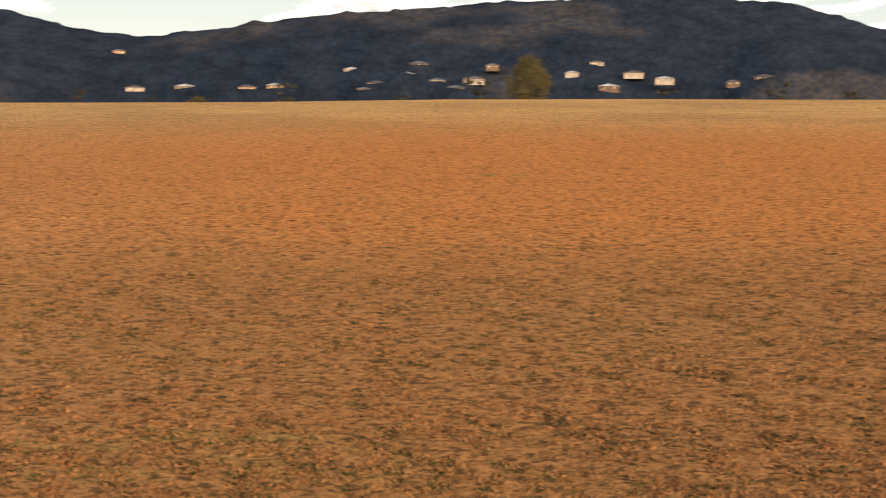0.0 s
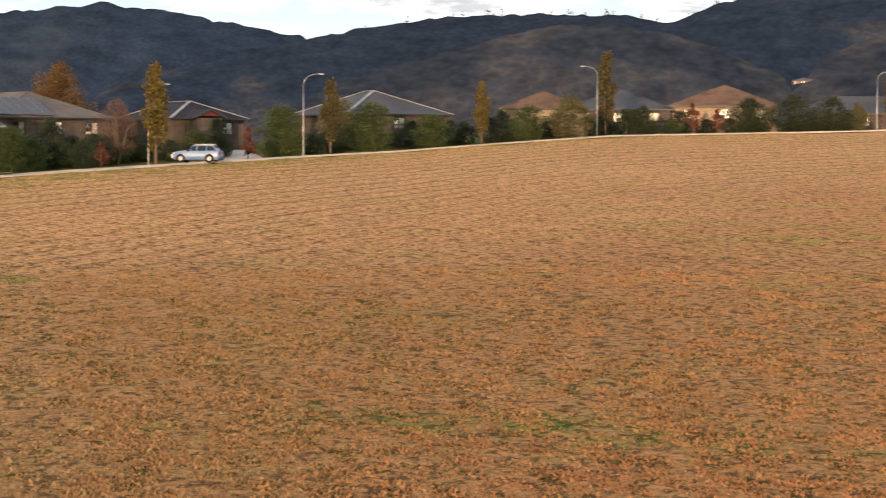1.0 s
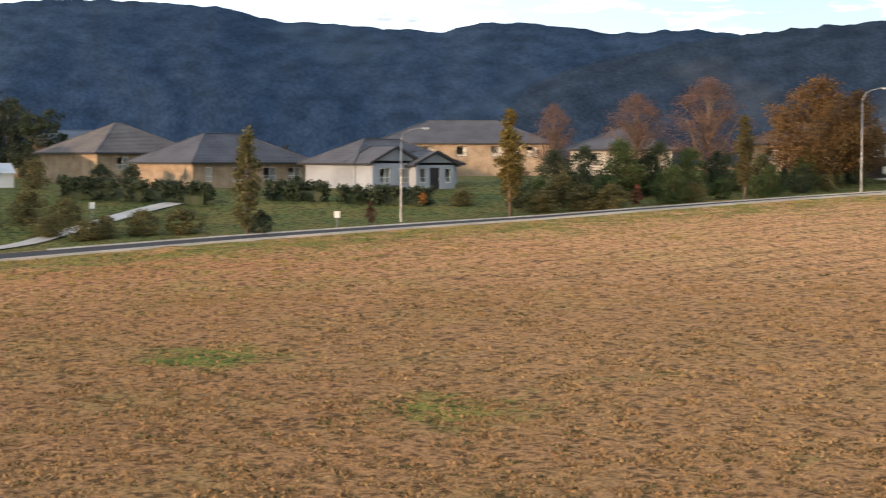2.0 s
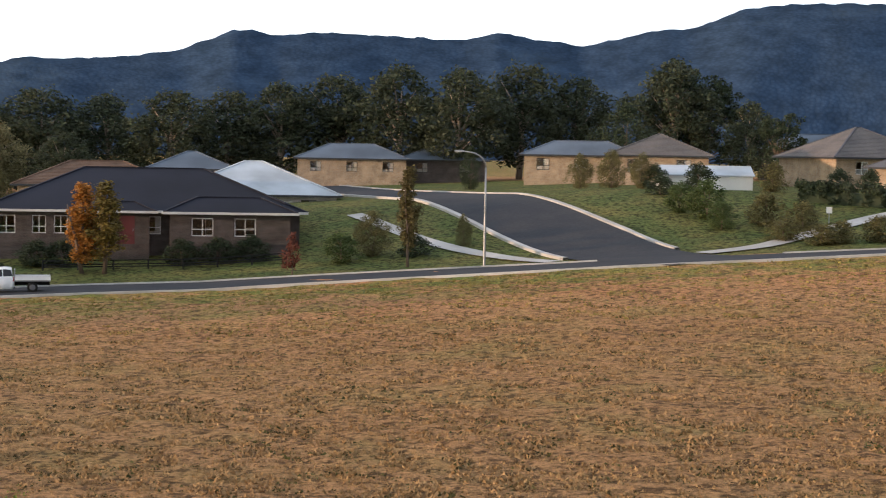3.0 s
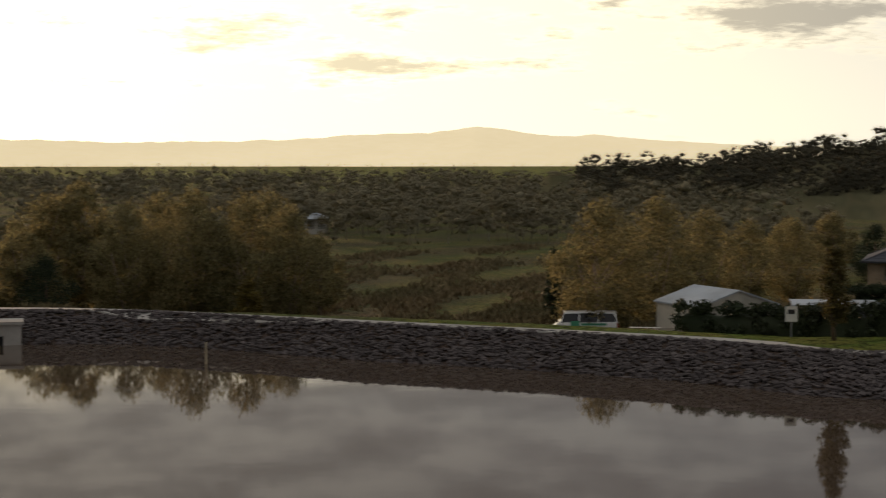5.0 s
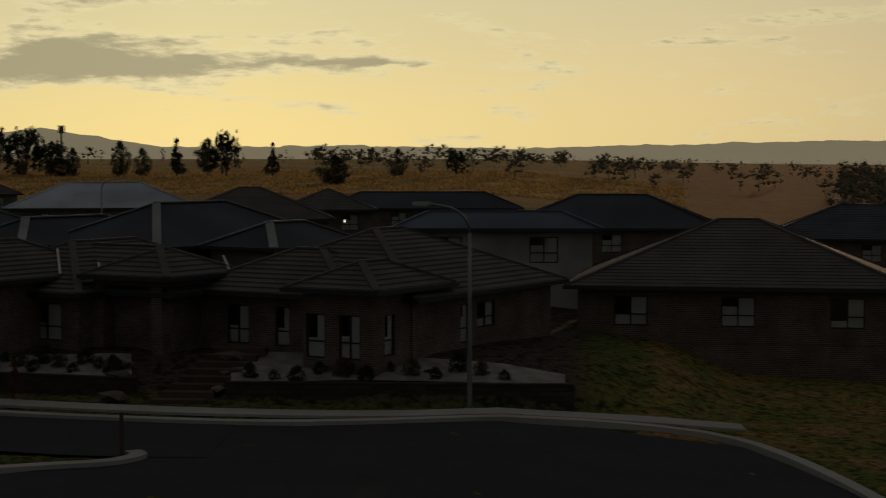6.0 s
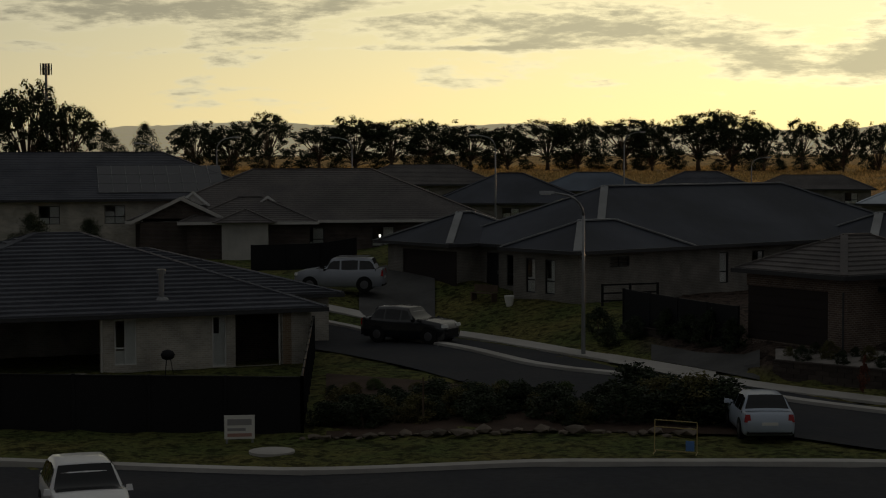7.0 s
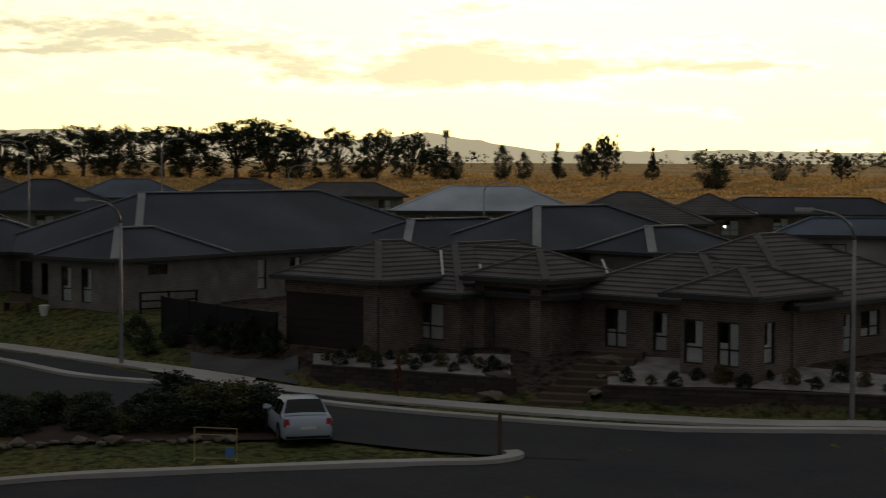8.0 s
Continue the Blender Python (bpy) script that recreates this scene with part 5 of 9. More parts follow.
def woods(name, trees, leaf, label, seed, heads=6, level=2, fringe=60, leafage=.03):
    """Many far trees as one mesh, each of several uneven leafy heads with loose sprays round them; trees: heading, distance, height, ground height or None."""
    q = np.random.RandomState(seed)
    BV, BF = ball_mesh(level)
    trees = [(a, r, h, at(a, r).z if z is None else z) for a, r, h, z in trees]
    base = np.array([(-r * math.sin(radians(a)), r * math.cos(radians(a)), z) for a, r, h, z in trees])
    H = np.array([t[2] for t in trees])
    n = len(trees)
    ang = q.uniform(0, 6.283, (n, heads))
    out_ = q.uniform(.05, .40, (n, heads))
    up = q.uniform(.22, .86, (n, heads)) - .35 * (out_ - .1)
    c = np.stack([np.cos(ang) * out_, np.sin(ang) * out_, up], 2) * H[:, None, None] + base[:, None, :]
    rad = q.uniform(.08, .17, (n, heads)) * H[:, None]
    c, rad = c.reshape(-1, 3), rad.reshape(-1)
    k = len(c)
    lump = 1 + .28 * np.sin(BV @ q.normal(0, 2.6, (3, k)) + q.uniform(0, 6, (1, k))).T + q.normal(0, .10, (k, len(BV)))
    V = BV[None] * (rad[:, None] * lump * .5)[:, :, None] * np.array([1, 1, .78]) + c[:, None, :]
    parts_v, parts_f, off = [V.reshape(-1, 3)], [(BF[None] + np.arange(k)[:, None, None] * len(BV)).reshape(-1, 3)], k * len(BV)
    if fringe:
        each = max(1, fringe // heads)
        d = q.normal(0, 1, (k, each, 3))
        d[:, :, 2] = np.abs(d[:, :, 2]) * .9 - .15
        d /= np.linalg.norm(d, axis=2)[:, :, None]
        p = (c[:, None, :] + d * rad[:, None, None] * q.uniform(.6, 1.4, (k, each, 1)) * np.array([1, 1, .85])).reshape(-1, 3)
        sz = np.repeat(np.repeat(H, heads), each)[:, None] * leafage * q.uniform(.5, 1.5, (len(p), 1))
        mid = np.repeat(base + np.array([0, 0, .45]) * H[:, None], heads * each, 0)
        whole = (p - mid) / np.linalg.norm(p - mid, axis=1)[:, None]
        nrm = d.reshape(-1, 3) * .4 + whole * .7 + q.normal(0, .18, p.shape)
        u = np.cross(nrm, q.normal(0, 1, p.shape))
        u /= np.linalg.norm(u, axis=1)[:, None]
        w = np.cross(u, nrm / np.linalg.norm(nrm, axis=1)[:, None])
        Q = np.stack([p - u * sz, p - w * sz * .6, p + u * sz], 1).reshape(-1, 3)
        parts_v.append(Q)
        parts_f.append(np.arange(len(Q)).reshape(-1, 3) + off)
        off += len(Q)
    stem = np.array([(-.018, -.018, -.1), (.018, -.018, -.1), (.018, .018, -.1), (-.018, .018, -.1), (0, 0, .62)])
    S = stem[None] * H[:, None, None] + base[:, None, :]
    parts_v.append(S.reshape(-1, 3))
    parts_f.append((np.array([(0, 1, 4), (1, 2, 4), (2, 3, 4), (3, 0, 4)])[None] + np.arange(n)[:, None, None] * 5).reshape(-1, 3) + off)
    return tagged(obj(name, np.concatenate(parts_v), np.concatenate(parts_f), leaf, shade=True), label, "trees", kind="stuff")


# ---- houses ----
def wall_solid(length, height, thick, holes):
    """A wall along x from 0, its face at y 0, with openings (x0, x1, z0, z1) right through it."""
    s = Solid()
    xs = sorted({0.0, length, *[h[0] for h in holes], *[h[1] for h in holes]})
    for x0, x1 in zip(xs, xs[1:]):
        gaps = sorted((h[2], h[3]) for h in holes if h[0] <= x0 + 1e-6 and h[1] >= x1 - 1e-6)
        z = 0.0
        for g0, g1 in gaps + [(height, height)]:
            if g0 > z + 1e-6:
                s.box(x0, x1, 0, thick, z, g0)
            z = g1
    return s


def hip_roof(w, d, pitch, course, lift, over):
    """A hipped roof over a w by d block: stepped courses of tiles or smooth sheets, and its underside. Eaves at height 0."""
    s = Solid()
    W, D = w / 2 + over, d / 2 + over
    slope = math.tan(radians(pitch))
    depth = min(W, D)
    n = max(2, int(depth / (course * math.cos(radians(pitch))))) if course else 1
    ins = [depth * i / n for i in range(n + 1)]

    def ring(a, z):
        return [(-W + a, -D + a, z), (W - a, -D + a, z), (W - a, D - a, z), (-W + a, D - a, z)]

    for i in range(n):
        lo, hi = ring(ins[i], ins[i] * slope + lift), ring(ins[i + 1], ins[i + 1] * slope)
        s.add(lo + hi, [(k, (k + 1) % 4, (k + 1) % 4 + 4, k + 4) for k in range(4)])
        if lift:
            under = ring(ins[i], ins[i] * slope)
            s.add(under + lo, [(k, (k + 1) % 4, (k + 1) % 4 + 4, k + 4) for k in range(4)])
    s.add(ring(0, 0.0 if lift else 0.0), [(3, 2, 1, 0)])
    return s


def hip_caps(w, d, pitch, over, size):
    """The capping on ridge and hips."""
    W, D = w / 2 + over, d / 2 + over
    slope, m = math.tan(radians(pitch)), min(w / 2 + over, d / 2 + over)
    top = m * slope + 0.03
    a, b = ((-W + m, 0, top), (W - m, 0, top)) if W >= D else ((0, -D + m, top), (0, D - m, top))
    s = Solid()
    if (Vector(a) - Vector(b)).length > 0.2:
        s.bar(a, b, size, 0.08)
    for x, y, e in ((-W, -D, a), (W, -D, b if W >= D else a), (W, D, b), (-W, D, a if W >= D else b)):
        s.bar((x, y, 0.04), e, size, 0.08)
    return s


def gable_roof(w, d, pitch, course, lift, over):
    """A roof with its ridge along y and gable ends."""
    s = Solid()
    W, D = w / 2 + over, d / 2 + over * 0.6
    slope = math.tan(radians(pitch))
    n = max(2, int(W / course)) if course else 1
    for sx in (-1, 1):
        for i in range(n):
            a, b = W * i / n, W * (i + 1) / n
            q = [(sx * (W - a), -D, a * slope + lift), (sx * (W - a), D, a * slope + lift), (sx * (W - b), D, b * slope), (sx * (W - b), -D, b * slope)]
            low = [(sx * (W - a), -D, a * slope - .1), (sx * (W - a), D, a * slope - .1), (sx * (W - b), D, b * slope - .1), (sx * (W - b), -D, b * slope - .1)]
            s.add(q + low, [(0, 1, 2, 3), (7, 6, 5, 4), (0, 3, 7, 4), (1, 5, 6, 2), (0, 4, 5, 1)])
    return s


BLIND_NOW = [BLIND_DULL]


def window_parts(parent, x0, x1, z0, z1, place, frame_m, blind=0.5, panes=2):
    """A window in its opening: frame, panes and a part-drawn blind; place turns wall coordinates into the house's."""
    w, h = x1 - x0, z1 - z0
    f = Solid()
    t = 0.055
    f.box(x0, x1, .05, .11, z0, z0 + t).box(x0, x1, .05, .11, z1 - t, z1).box(x0, x0 + t, .05, .11, z0 + t, z1 - t).box(x1 - t, x1, .05, .11, z0 + t, z1 - t)
    for k in range(1, panes):
        x = x0 + w * k / panes
        f.box(x - t / 2, x + t / 2, .05, .11, z0 + t, z1 - t)
    zt = z0 + h * 0.36
    f.box(x0 + t, x1 - t, .055, .105, zt, zt + t)
    win = f.make("window", frame_m, parent)
    win.matrix_basis = place
    g = Solid()
    g.box(x0 + t, x1 - t, .075, .085, z0 + t, z1 - t)
    pane = g.make("pane", GLASS, win)
    pane.visible_shadow = False
    if blind:
        b = Solid()
        if blind < 1:
            b.box(x0 + t, x1 - t, .12, .13, z0 + t, z0 + t + h * blind * 0.7)
            b.box(x0 + w * .52, x1 - t, .12, .13, z0 + t + h * blind * 0.7, z1 - t)
        else:
            b.box(x0 + t, x1 - t, .12, .13, z0 + t, z1 - t)
        b.make("blind", BLIND_NOW[0], win, "pale window blind")
    return win


def door_parts(parent, kind, x0, x1, z0, z1, place, material):
    s = Solid()
    if kind == "garage":
        n = 6
        s.box(x0, x1, .105, .14, z0, z1)
        d = s.make("garage_door", material, parent)
        for k in range(n):
            a, b = z0 + (z1 - z0) * k / n, z0 + (z1 - z0) * (k + 1) / n
            Solid().box(x0 + .01, x1 - .01, .08, .104, a + .012, b - .012).make("door_panel", material, d)
    else:
        s.box(x0, x1, .08, .13, z0, z1)
        for zz in (z0 + .3, z0 + .95, z0 + 1.45):
            s.box(x0 + .12, x1 - .12, .07, .08, zz, zz + .4)
        d = s.make("front_door", material, parent)
        k = Solid()
        k.box(x1 - .14, x1 - .1, .03, .08, z0 + .95, z0 + 1.15)
        k.make("door_handle", STEEL, d)
    d.matrix_basis = place
    return d


def house(label, m, blocks, wall_m, roof_m, gutter_m=GUTTER_DARK, frame_m=FRAME_DARK, course=0.33, lift=0.03, cap_m=None, cap=0.22, pitch=22.5, over=0.5, wall_h=2.55, group="houses", plinth=1.6, name="house", garage_m=GARAGE_DARK):
    """A one-storey house. blocks: dicts with x, y (centre), w, d, and optionally h (wall height), roof ('hip', 'gable'), pitch, front, left, right: openings (kind, x0, x1, z0, z1[, blind])."""
    e = empty(name, m, label, "house", group)
    for i, b in enumerate(blocks):
        w, d, h = b["w"], b["d"], b.get("h", wall_h)
        bx, by = b["x"], b["y"]
        sides = {"front": (pose(bx - w / 2, by - d / 2, 0), w), "right": (pose(bx + w / 2, by - d / 2, 0, 0, 0, 90), d), "back": (pose(bx + w / 2, by + d / 2, 0, 0, 0, 180), w), "left": (pose(bx - w / 2, by + d / 2, 0, 0, 0, 270), d)}
        if not b.get("open"):
            for side, (place, length) in sides.items():
                ops = b.get(side, ())
                trim = 0.0 if side in ("front", "back") else 0.2
                ws = wall_solid(length, h, 0.2, [o[1:5] for o in ops])
                if trim:
                    ws.v = [(min(max(x, trim), length - trim), y, z) for x, y, z in ws.v]
                wall = ws.make("wall", b.get("wall_m", wall_m), e)
                wall.matrix_basis = place
                if plinth:
                    base = Solid().box(0 if not trim else trim, length if not trim else length - trim, 0.02, 0.2, -plinth, 0).make("plinth", b.get("wall_m", wall_m), e)
                    base.matrix_basis = place
                for o in ops:
                    if o[0] == "window":
                        window_parts(e, *o[1:5], place, frame_m, o[5] if len(o) > 5 else 0.5, 2 if o[2] - o[1] > 0.9 else 1)
                    elif o[0] in ("garage", "door"):
                        door_parts(e, o[0], *o[1:5], place, o[5] if len(o) > 5 else garage_m)
        p, ov = b.get("pitch", pitch), b.get("over", over)
        lift_z = h + b.get("raise", 0.0)
        if b.get("roof", "hip") == "hip":
            roof = hip_roof(w, d, p, course, lift, ov)
        else:
            roof = gable_roof(w, d, p, course, lift, ov)
        ro = roof.make("roof", b.get("roof_m", roof_m), e)
        ro.matrix_basis = pose(bx, by, lift_z)
        if b.get("roof", "hip") == "hip":
            caps = hip_caps(w, d, p, ov, cap).make("ridge_cap", cap_m or roof_m, ro)
        else:
            for y0 in (-d / 2, d / 2 - 0.15):
                end = Solid().prism([(-w / 2, 0), (w / 2, 0), (0, w / 2 * math.tan(radians(p)))], y0, y0 + 0.15).make("gable", b.get("gable_m", wall_m), ro)
                end.matrix_basis = pose(0, 0, ov * math.tan(radians(p)) - 0.01)
            W, D, top = w / 2 + ov, d / 2 + ov * .6, (w / 2 + ov) * math.tan(radians(p))
            for yy in (-D - .03, D + .03):
                for xx in (-W, W):
                    Solid().bar((xx, yy, 0), (0, yy, top), .06, .22).make("bargeboard", b.get("barge_m", gutter_m), ro)
        if not b.get("nogutter"):
            W, D = w / 2 + ov, d / 2 + ov
            if b.get("roof", "hip") == "hip":
                Solid().ring(W - .01, D - .01, .13, -.16, .02).make("gutter", gutter_m, ro)
            else:
                Solid().box(-W - .12, -W + .01, -d / 2, d / 2, -.16, .02).make("gutter", gutter_m, ro)
                Solid().box(W - .01, W + .12, -d / 2, d / 2, -.16, .02).make("gutter", gutter_m, ro)
    return e


def solar(parent, m, cols, rows):
    """An array of panels lying on a roof slope."""
    for i in range(cols):
        for k in range(rows):
            p = Solid().box(i * 1.04, i * 1.04 + 1.0, k * 1.7, k * 1.7 + 1.66, 0.06, 0.1).make("solar_panel", SOLAR, parent)
            p.matrix_basis = m
            f = Solid().box(i * 1.04 - .01, i * 1.04 + 1.01, k * 1.7 - .012, k * 1.7 + .012, .05, .112).box(i * 1.04 - .012, i * 1.04 + .012, k * 1.7, k * 1.7 + 1.66, .05, .112).make("panel_frame", STEEL, p)


def shed(label, m, w, d, h, pitch, wall_m, roof_m, name="shed", doors=(), axis="x"):
    """A gabled sheet-metal shed with ribbed walls."""
    e = empty(name, m, label, "shed")
    rise = (d if axis == "x" else w) / 2 * math.tan(radians(pitch))
    if axis == "x":
        s = Solid().box(-w / 2, w / 2, -d / 2, -d / 2 + .08, -.6, h).box(-w / 2, w / 2, d / 2 - .08, d / 2, -.6, h)
        end = [(-d / 2, -.6), (d / 2, -.6), (d / 2, h), (0, h + rise), (-d / 2, h)]
        for x0, x1 in ((-w / 2, -w / 2 + .08), (w / 2 - .08, w / 2)):
            n = len(end)
            s.add([(x0, y, z) for y, z in end] + [(x1, y, z) for y, z in end], [tuple(range(n))[::-1], tuple(range(n, 2 * n))] + [(i, (i + 1) % n, (i + 1) % n + n, i + n) for i in range(n)])
        r = gable_roof(d, w, pitch, 0, 0.02, .2).make("roof", roof_m, e)
        r.matrix_basis = pose(0, 0, h - .2 * math.tan(radians(pitch)), 0, 0, 90)
    else:
        s = Solid().box(-w / 2, -w / 2 + .08, -d / 2, d / 2, -.6, h).box(w / 2 - .08, w / 2, -d / 2, d / 2, -.6, h)
        end = [(-w / 2, -.6), (w / 2, -.6), (w / 2, h), (0, h + rise), (-w / 2, h)]
        s.prism(end, -d / 2, -d / 2 + .08).prism(end, d / 2 - .08, d / 2)
        r = gable_roof(w, d, pitch, 0, 0.02, .2).make("roof", roof_m, e)
        r.matrix_basis = pose(0, 0, h - .2 * math.tan(radians(pitch)))
    s.make("wall", wall_m, e)
    rib = Solid()
    for k in range(int(w / 0.9)):
        x = -w / 2 + .45 + k * .9
        rib.box(x - .03, x + .03, -d / 2 - .03, -d / 2, 0, h)
    rib.make("wall_rib", wall_m, e)
    for x0, x1, z1, dm in doors:
        q = Solid().box(x0, x1, -d / 2 - .06, -d / 2 - .035, 0, z1)
        q.make("roller_door", dm, e)
    return e


# ---- street furniture ----
def lamp_post(az, r, height, label, turn, arm=1.6, m=STEEL):
    e = empty("street_lamp", facing(az, r, turn), label, "street lamp", "street lamps")
    s = Solid().tube([(0, 0, -.3), (0, 0, .0), (0, 0, height * .5), (0, 0, height * .86)], [.10, .10, .075, .06], 10)
    s.make("pole", m, e, shade=True)
    pts = [(0, 0, height * .86)] + [(-arm * (1 - math.cos(a)) * .75, 0, height * .86 + height * .13 * math.sin(a)) for a in (.3, .6, .9, 1.2, 1.5)] + [(-arm, 0, height)]
    Solid().tube(pts, [.06, .058, .055, .05, .048, .045, .045], 8).make("arm", m, e, shade=True)
    h = Solid().box(-arm - .62, -arm + .05, -.13, .13, height - .05, height + .07, .03).make("lamp_head", m, e)
    Solid().box(-arm - .55, -arm - .1, -.1, .1, height - .085, height - .05).make("lens", LENS, h)
    Solid().box(-.14, .14, -.14, .14, -.05, .05).make("base_plate", m, e)
    return e


def post(name, az, r, height, label, material=PALE_TIMBER, width=.12, category="post"):
    e = tagged(Solid().box(-width / 2, width / 2, -width / 2, width / 2, -.3, height, width * .1).make(name, material), label, category)
    e.matrix_basis = facing(az, r)
    return e


def sign(az, r, w, h, up, label, bars=(), face=SIGN_WHITE, turn=0, legs=1, name="sign"):
    """A panel on posts; bars: x0, x1, z0, z1 in parts of the panel and a material."""
    e = empty(name, facing(az, r, turn), label, "sign")
    Solid().box(-w / 2, w / 2, -.03, .0, up, up + h).make("panel", face, e)
    for k in range(legs):
        x = 0 if legs == 1 else (-w * .42 + k * w * .84 / (legs - 1))
        Solid().box(x - .035, x + .035, .004, .07, -.3, up + h * .9).make("leg", STEEL, e)
    for i, (x0, x1, z0, z1, mm) in enumerate(bars):
        Solid().box(-w / 2 + x0 * w, -w / 2 + x1 * w, -.042, -.032, up + z0 * h, up + z1 * h).make("printed_bar", mm, e)
    return e


def fence(az0, r0, az1, r1, height, label, material=FENCE_BLACK, step=2.4, solid=True, name="fence"):
    a, b = at(az0, r0), at(az1, r1)
    n = max(1, round((Vector((b.x - a.x, b.y - a.y))).length / step))
    e = empty(name, Matrix.Translation(a), label, "fence")
    for i in range(n + 1):
        p = a.lerp(b, i / n)
        p.z = on(p.x, p.y)
        q = p - a
        Solid().box(q.x - .05, q.x + .05, q.y - .05, q.y + .05, q.z - .3, q.z + height + .05).make("post", material, e)
        if i < n:
            p2 = a.lerp(b, (i + 1) / n)
            p2.z = on(p2.x, p2.y)
            q2 = p2 - a
            s = Solid()
            if solid:
                s.add([q + Vector((0, 0, -.05)), q2 + Vector((0, 0, -.05)), q2 + Vector((0, 0, height)), q + Vector((0, 0, height))] + [v + Vector((.03, .03, 0)) for v in (q + Vector((0, 0, -.05)), q2 + Vector((0, 0, -.05)), q2 + Vector((0, 0, height)), q + Vector((0, 0, height)))],
                      [(0, 1, 2, 3), (7, 6, 5, 4), (0, 4, 5, 1), (1, 5, 6, 2), (2, 6, 7, 3), (3, 7, 4, 0)])
                s.bar(q + Vector((0, 0, height)), q2 + Vector((0, 0, height)), .06, .05)
                s.make("panel", material, e)
            else:
                for zz in (.25, height * .6, height):
                    s.bar(q + Vector((0, 0, zz)), q2 + Vector((0, 0, zz)), .05, .08)
                s.make("rail", material, e)
    return e


# ---- vehicles ----
def car(label, m, length, width, height, form, paint, wheel=0.33, axles=(0.18, 0.79), name="car", roof_rail=False, lit=False, category="car"):
    """A vehicle pointing along -x. form: where along it the screen starts and ends, where the roof ends and the tail begins, and the heights of bonnet and waist, all in parts of length and height."""
    cowl, head, rear, tail_u, bonnet, waist = form
    e = empty(name, m, label, category)
    us = sorted({*np.linspace(0, 1, 25).round(3).tolist(), cowl, head, rear, tail_u, 0.015, 0.985})

    def belt(u):
        return height * float(np.interp(u, [0, .02, .06, cowl, .6, tail_u, .99, 1], [bonnet - .20, bonnet - .10, bonnet - .04, max(bonnet + .03, waist - .03), waist, waist + .03, waist - .06, waist - .16]))

    def top(u):
        roof = height * float(np.interp(u, [cowl, cowl + (head - cowl) * .88, head, (head + rear) / 2, rear, rear + (tail_u - rear) * .15, tail_u], [0, .93, .972, 1, .975, .93, 0]))
        return max(belt(u) + .025 * height * (u > .01), roof)

    def half(u):
        return width / 2 * float(np.interp(u, [0, .02, .08, .2, .8, .95, 1], [.70, .84, .95, 1, 1, .96, .86]))

    def roof_half(u):
        return half(u) * .96 - .20 * max(0.0, top(u) - belt(u)) / (height * .36)

    ring_of = []
    for u in us:
        w, b, t, r = half(u), belt(u), top(u), roof_half(u)
        sill = height * float(np.interp(u, [0, .04, .96, 1], [.20, .13, .13, .22]))
        side = [(w * .90, sill), (w * .985, sill + .05 * height), (w, height * .36), (w * .985, b - .04 * height), (w * .955, b), (r + (w * .955 - r) * .5, (b + t) / 2), (r, t - .045 * height * (t - b) / (.36 * height)), (r * .86, t - .004), (r * .45, t + .008)]
        x = (u - .5) * length
        ring_of.append([(x, y, z) for y, z in side] + [(x, 0, t + .012)] + [(x, -y, z) for y, z in side[::-1]])
    n = len(ring_of[0])
    s = Solid().add([p for ring in ring_of for p in ring], [(i * n + k, i * n + (k + 1) % n, (i + 1) * n + (k + 1) % n, (i + 1) * n + k) for i in range(len(us) - 1) for k in range(n)]
                    + [tuple(range(n))[::-1], tuple((len(us) - 1) * n + k for k in range(n))])
    s.make("body", paint, e, shade=True)

    def patch(name_, grid, material, nudge):
        """A thin curved pane lying on the body."""
        rows, cols = len(grid), len(grid[0])
        out_ = [Vector(p) + Vector(nudge) for row in grid for p in row]
        inn = [Vector(p) - Vector(nudge) for row in grid for p in row]
        k = rows * cols
        q = Solid().add(out_ + inn, [f for i in range(rows - 1) for j in range(cols - 1) for a in (i * cols + j,) for f in ((a, a + 1, a + cols + 1, a + cols), (a + k + cols, a + k + cols + 1, a + k + 1, a + k))])
        return q.make(name_, material, e, shade=True)

    def on_side(u, v, sy):
        b, t, r, w = belt(u), top(u), roof_half(u), half(u) * .955
        b, t = b + .035 * height, t - .075 * height
        f = v * (t - b) / max(top(u) - belt(u), .01) + .035 * height / max(top(u) - belt(u), .01)
        return ((u - .5) * length, sy * (w + (r - w) * f), b + (t - b) * v)

    first, last = cowl + (head - cowl) * .42, tail_u - (tail_u - rear) * .45
    cuts = np.linspace(first, last, 4 if (last - first) * length > 2.0 else 3)
    for sy in (-1, 1):
        for a, b in zip(cuts, cuts[1:]):
            grid = [[on_side(a + .012 + (b - a - .02) * k / 5, v, sy) for k in range(6)] for v in (0, .5, 1)]
            grid = [[(x, y, z) for x, y, z in row] for row in grid]
            patch("side_window", grid, CAR_GLASS, (0, sy * .012, 0))
    for nm, ua, ub, sx in (("windscreen", cowl + .012, head - .012, -1), ("rear_window", tail_u - (tail_u - rear) * .42, rear + .006, 1)):
        grid = []
        for k in range(5):
            u = ua + (ub - ua) * k / 4
            wv = roof_half(u) * .90
            grid.append([((u - .5) * length, wv * j / 3, top(u) + .006 - .012 * (abs(j) / 3) ** 2) for j in range(-3, 4)])
        patch(nm, grid, CAR_GLASS, (sx * .012, 0, .016))
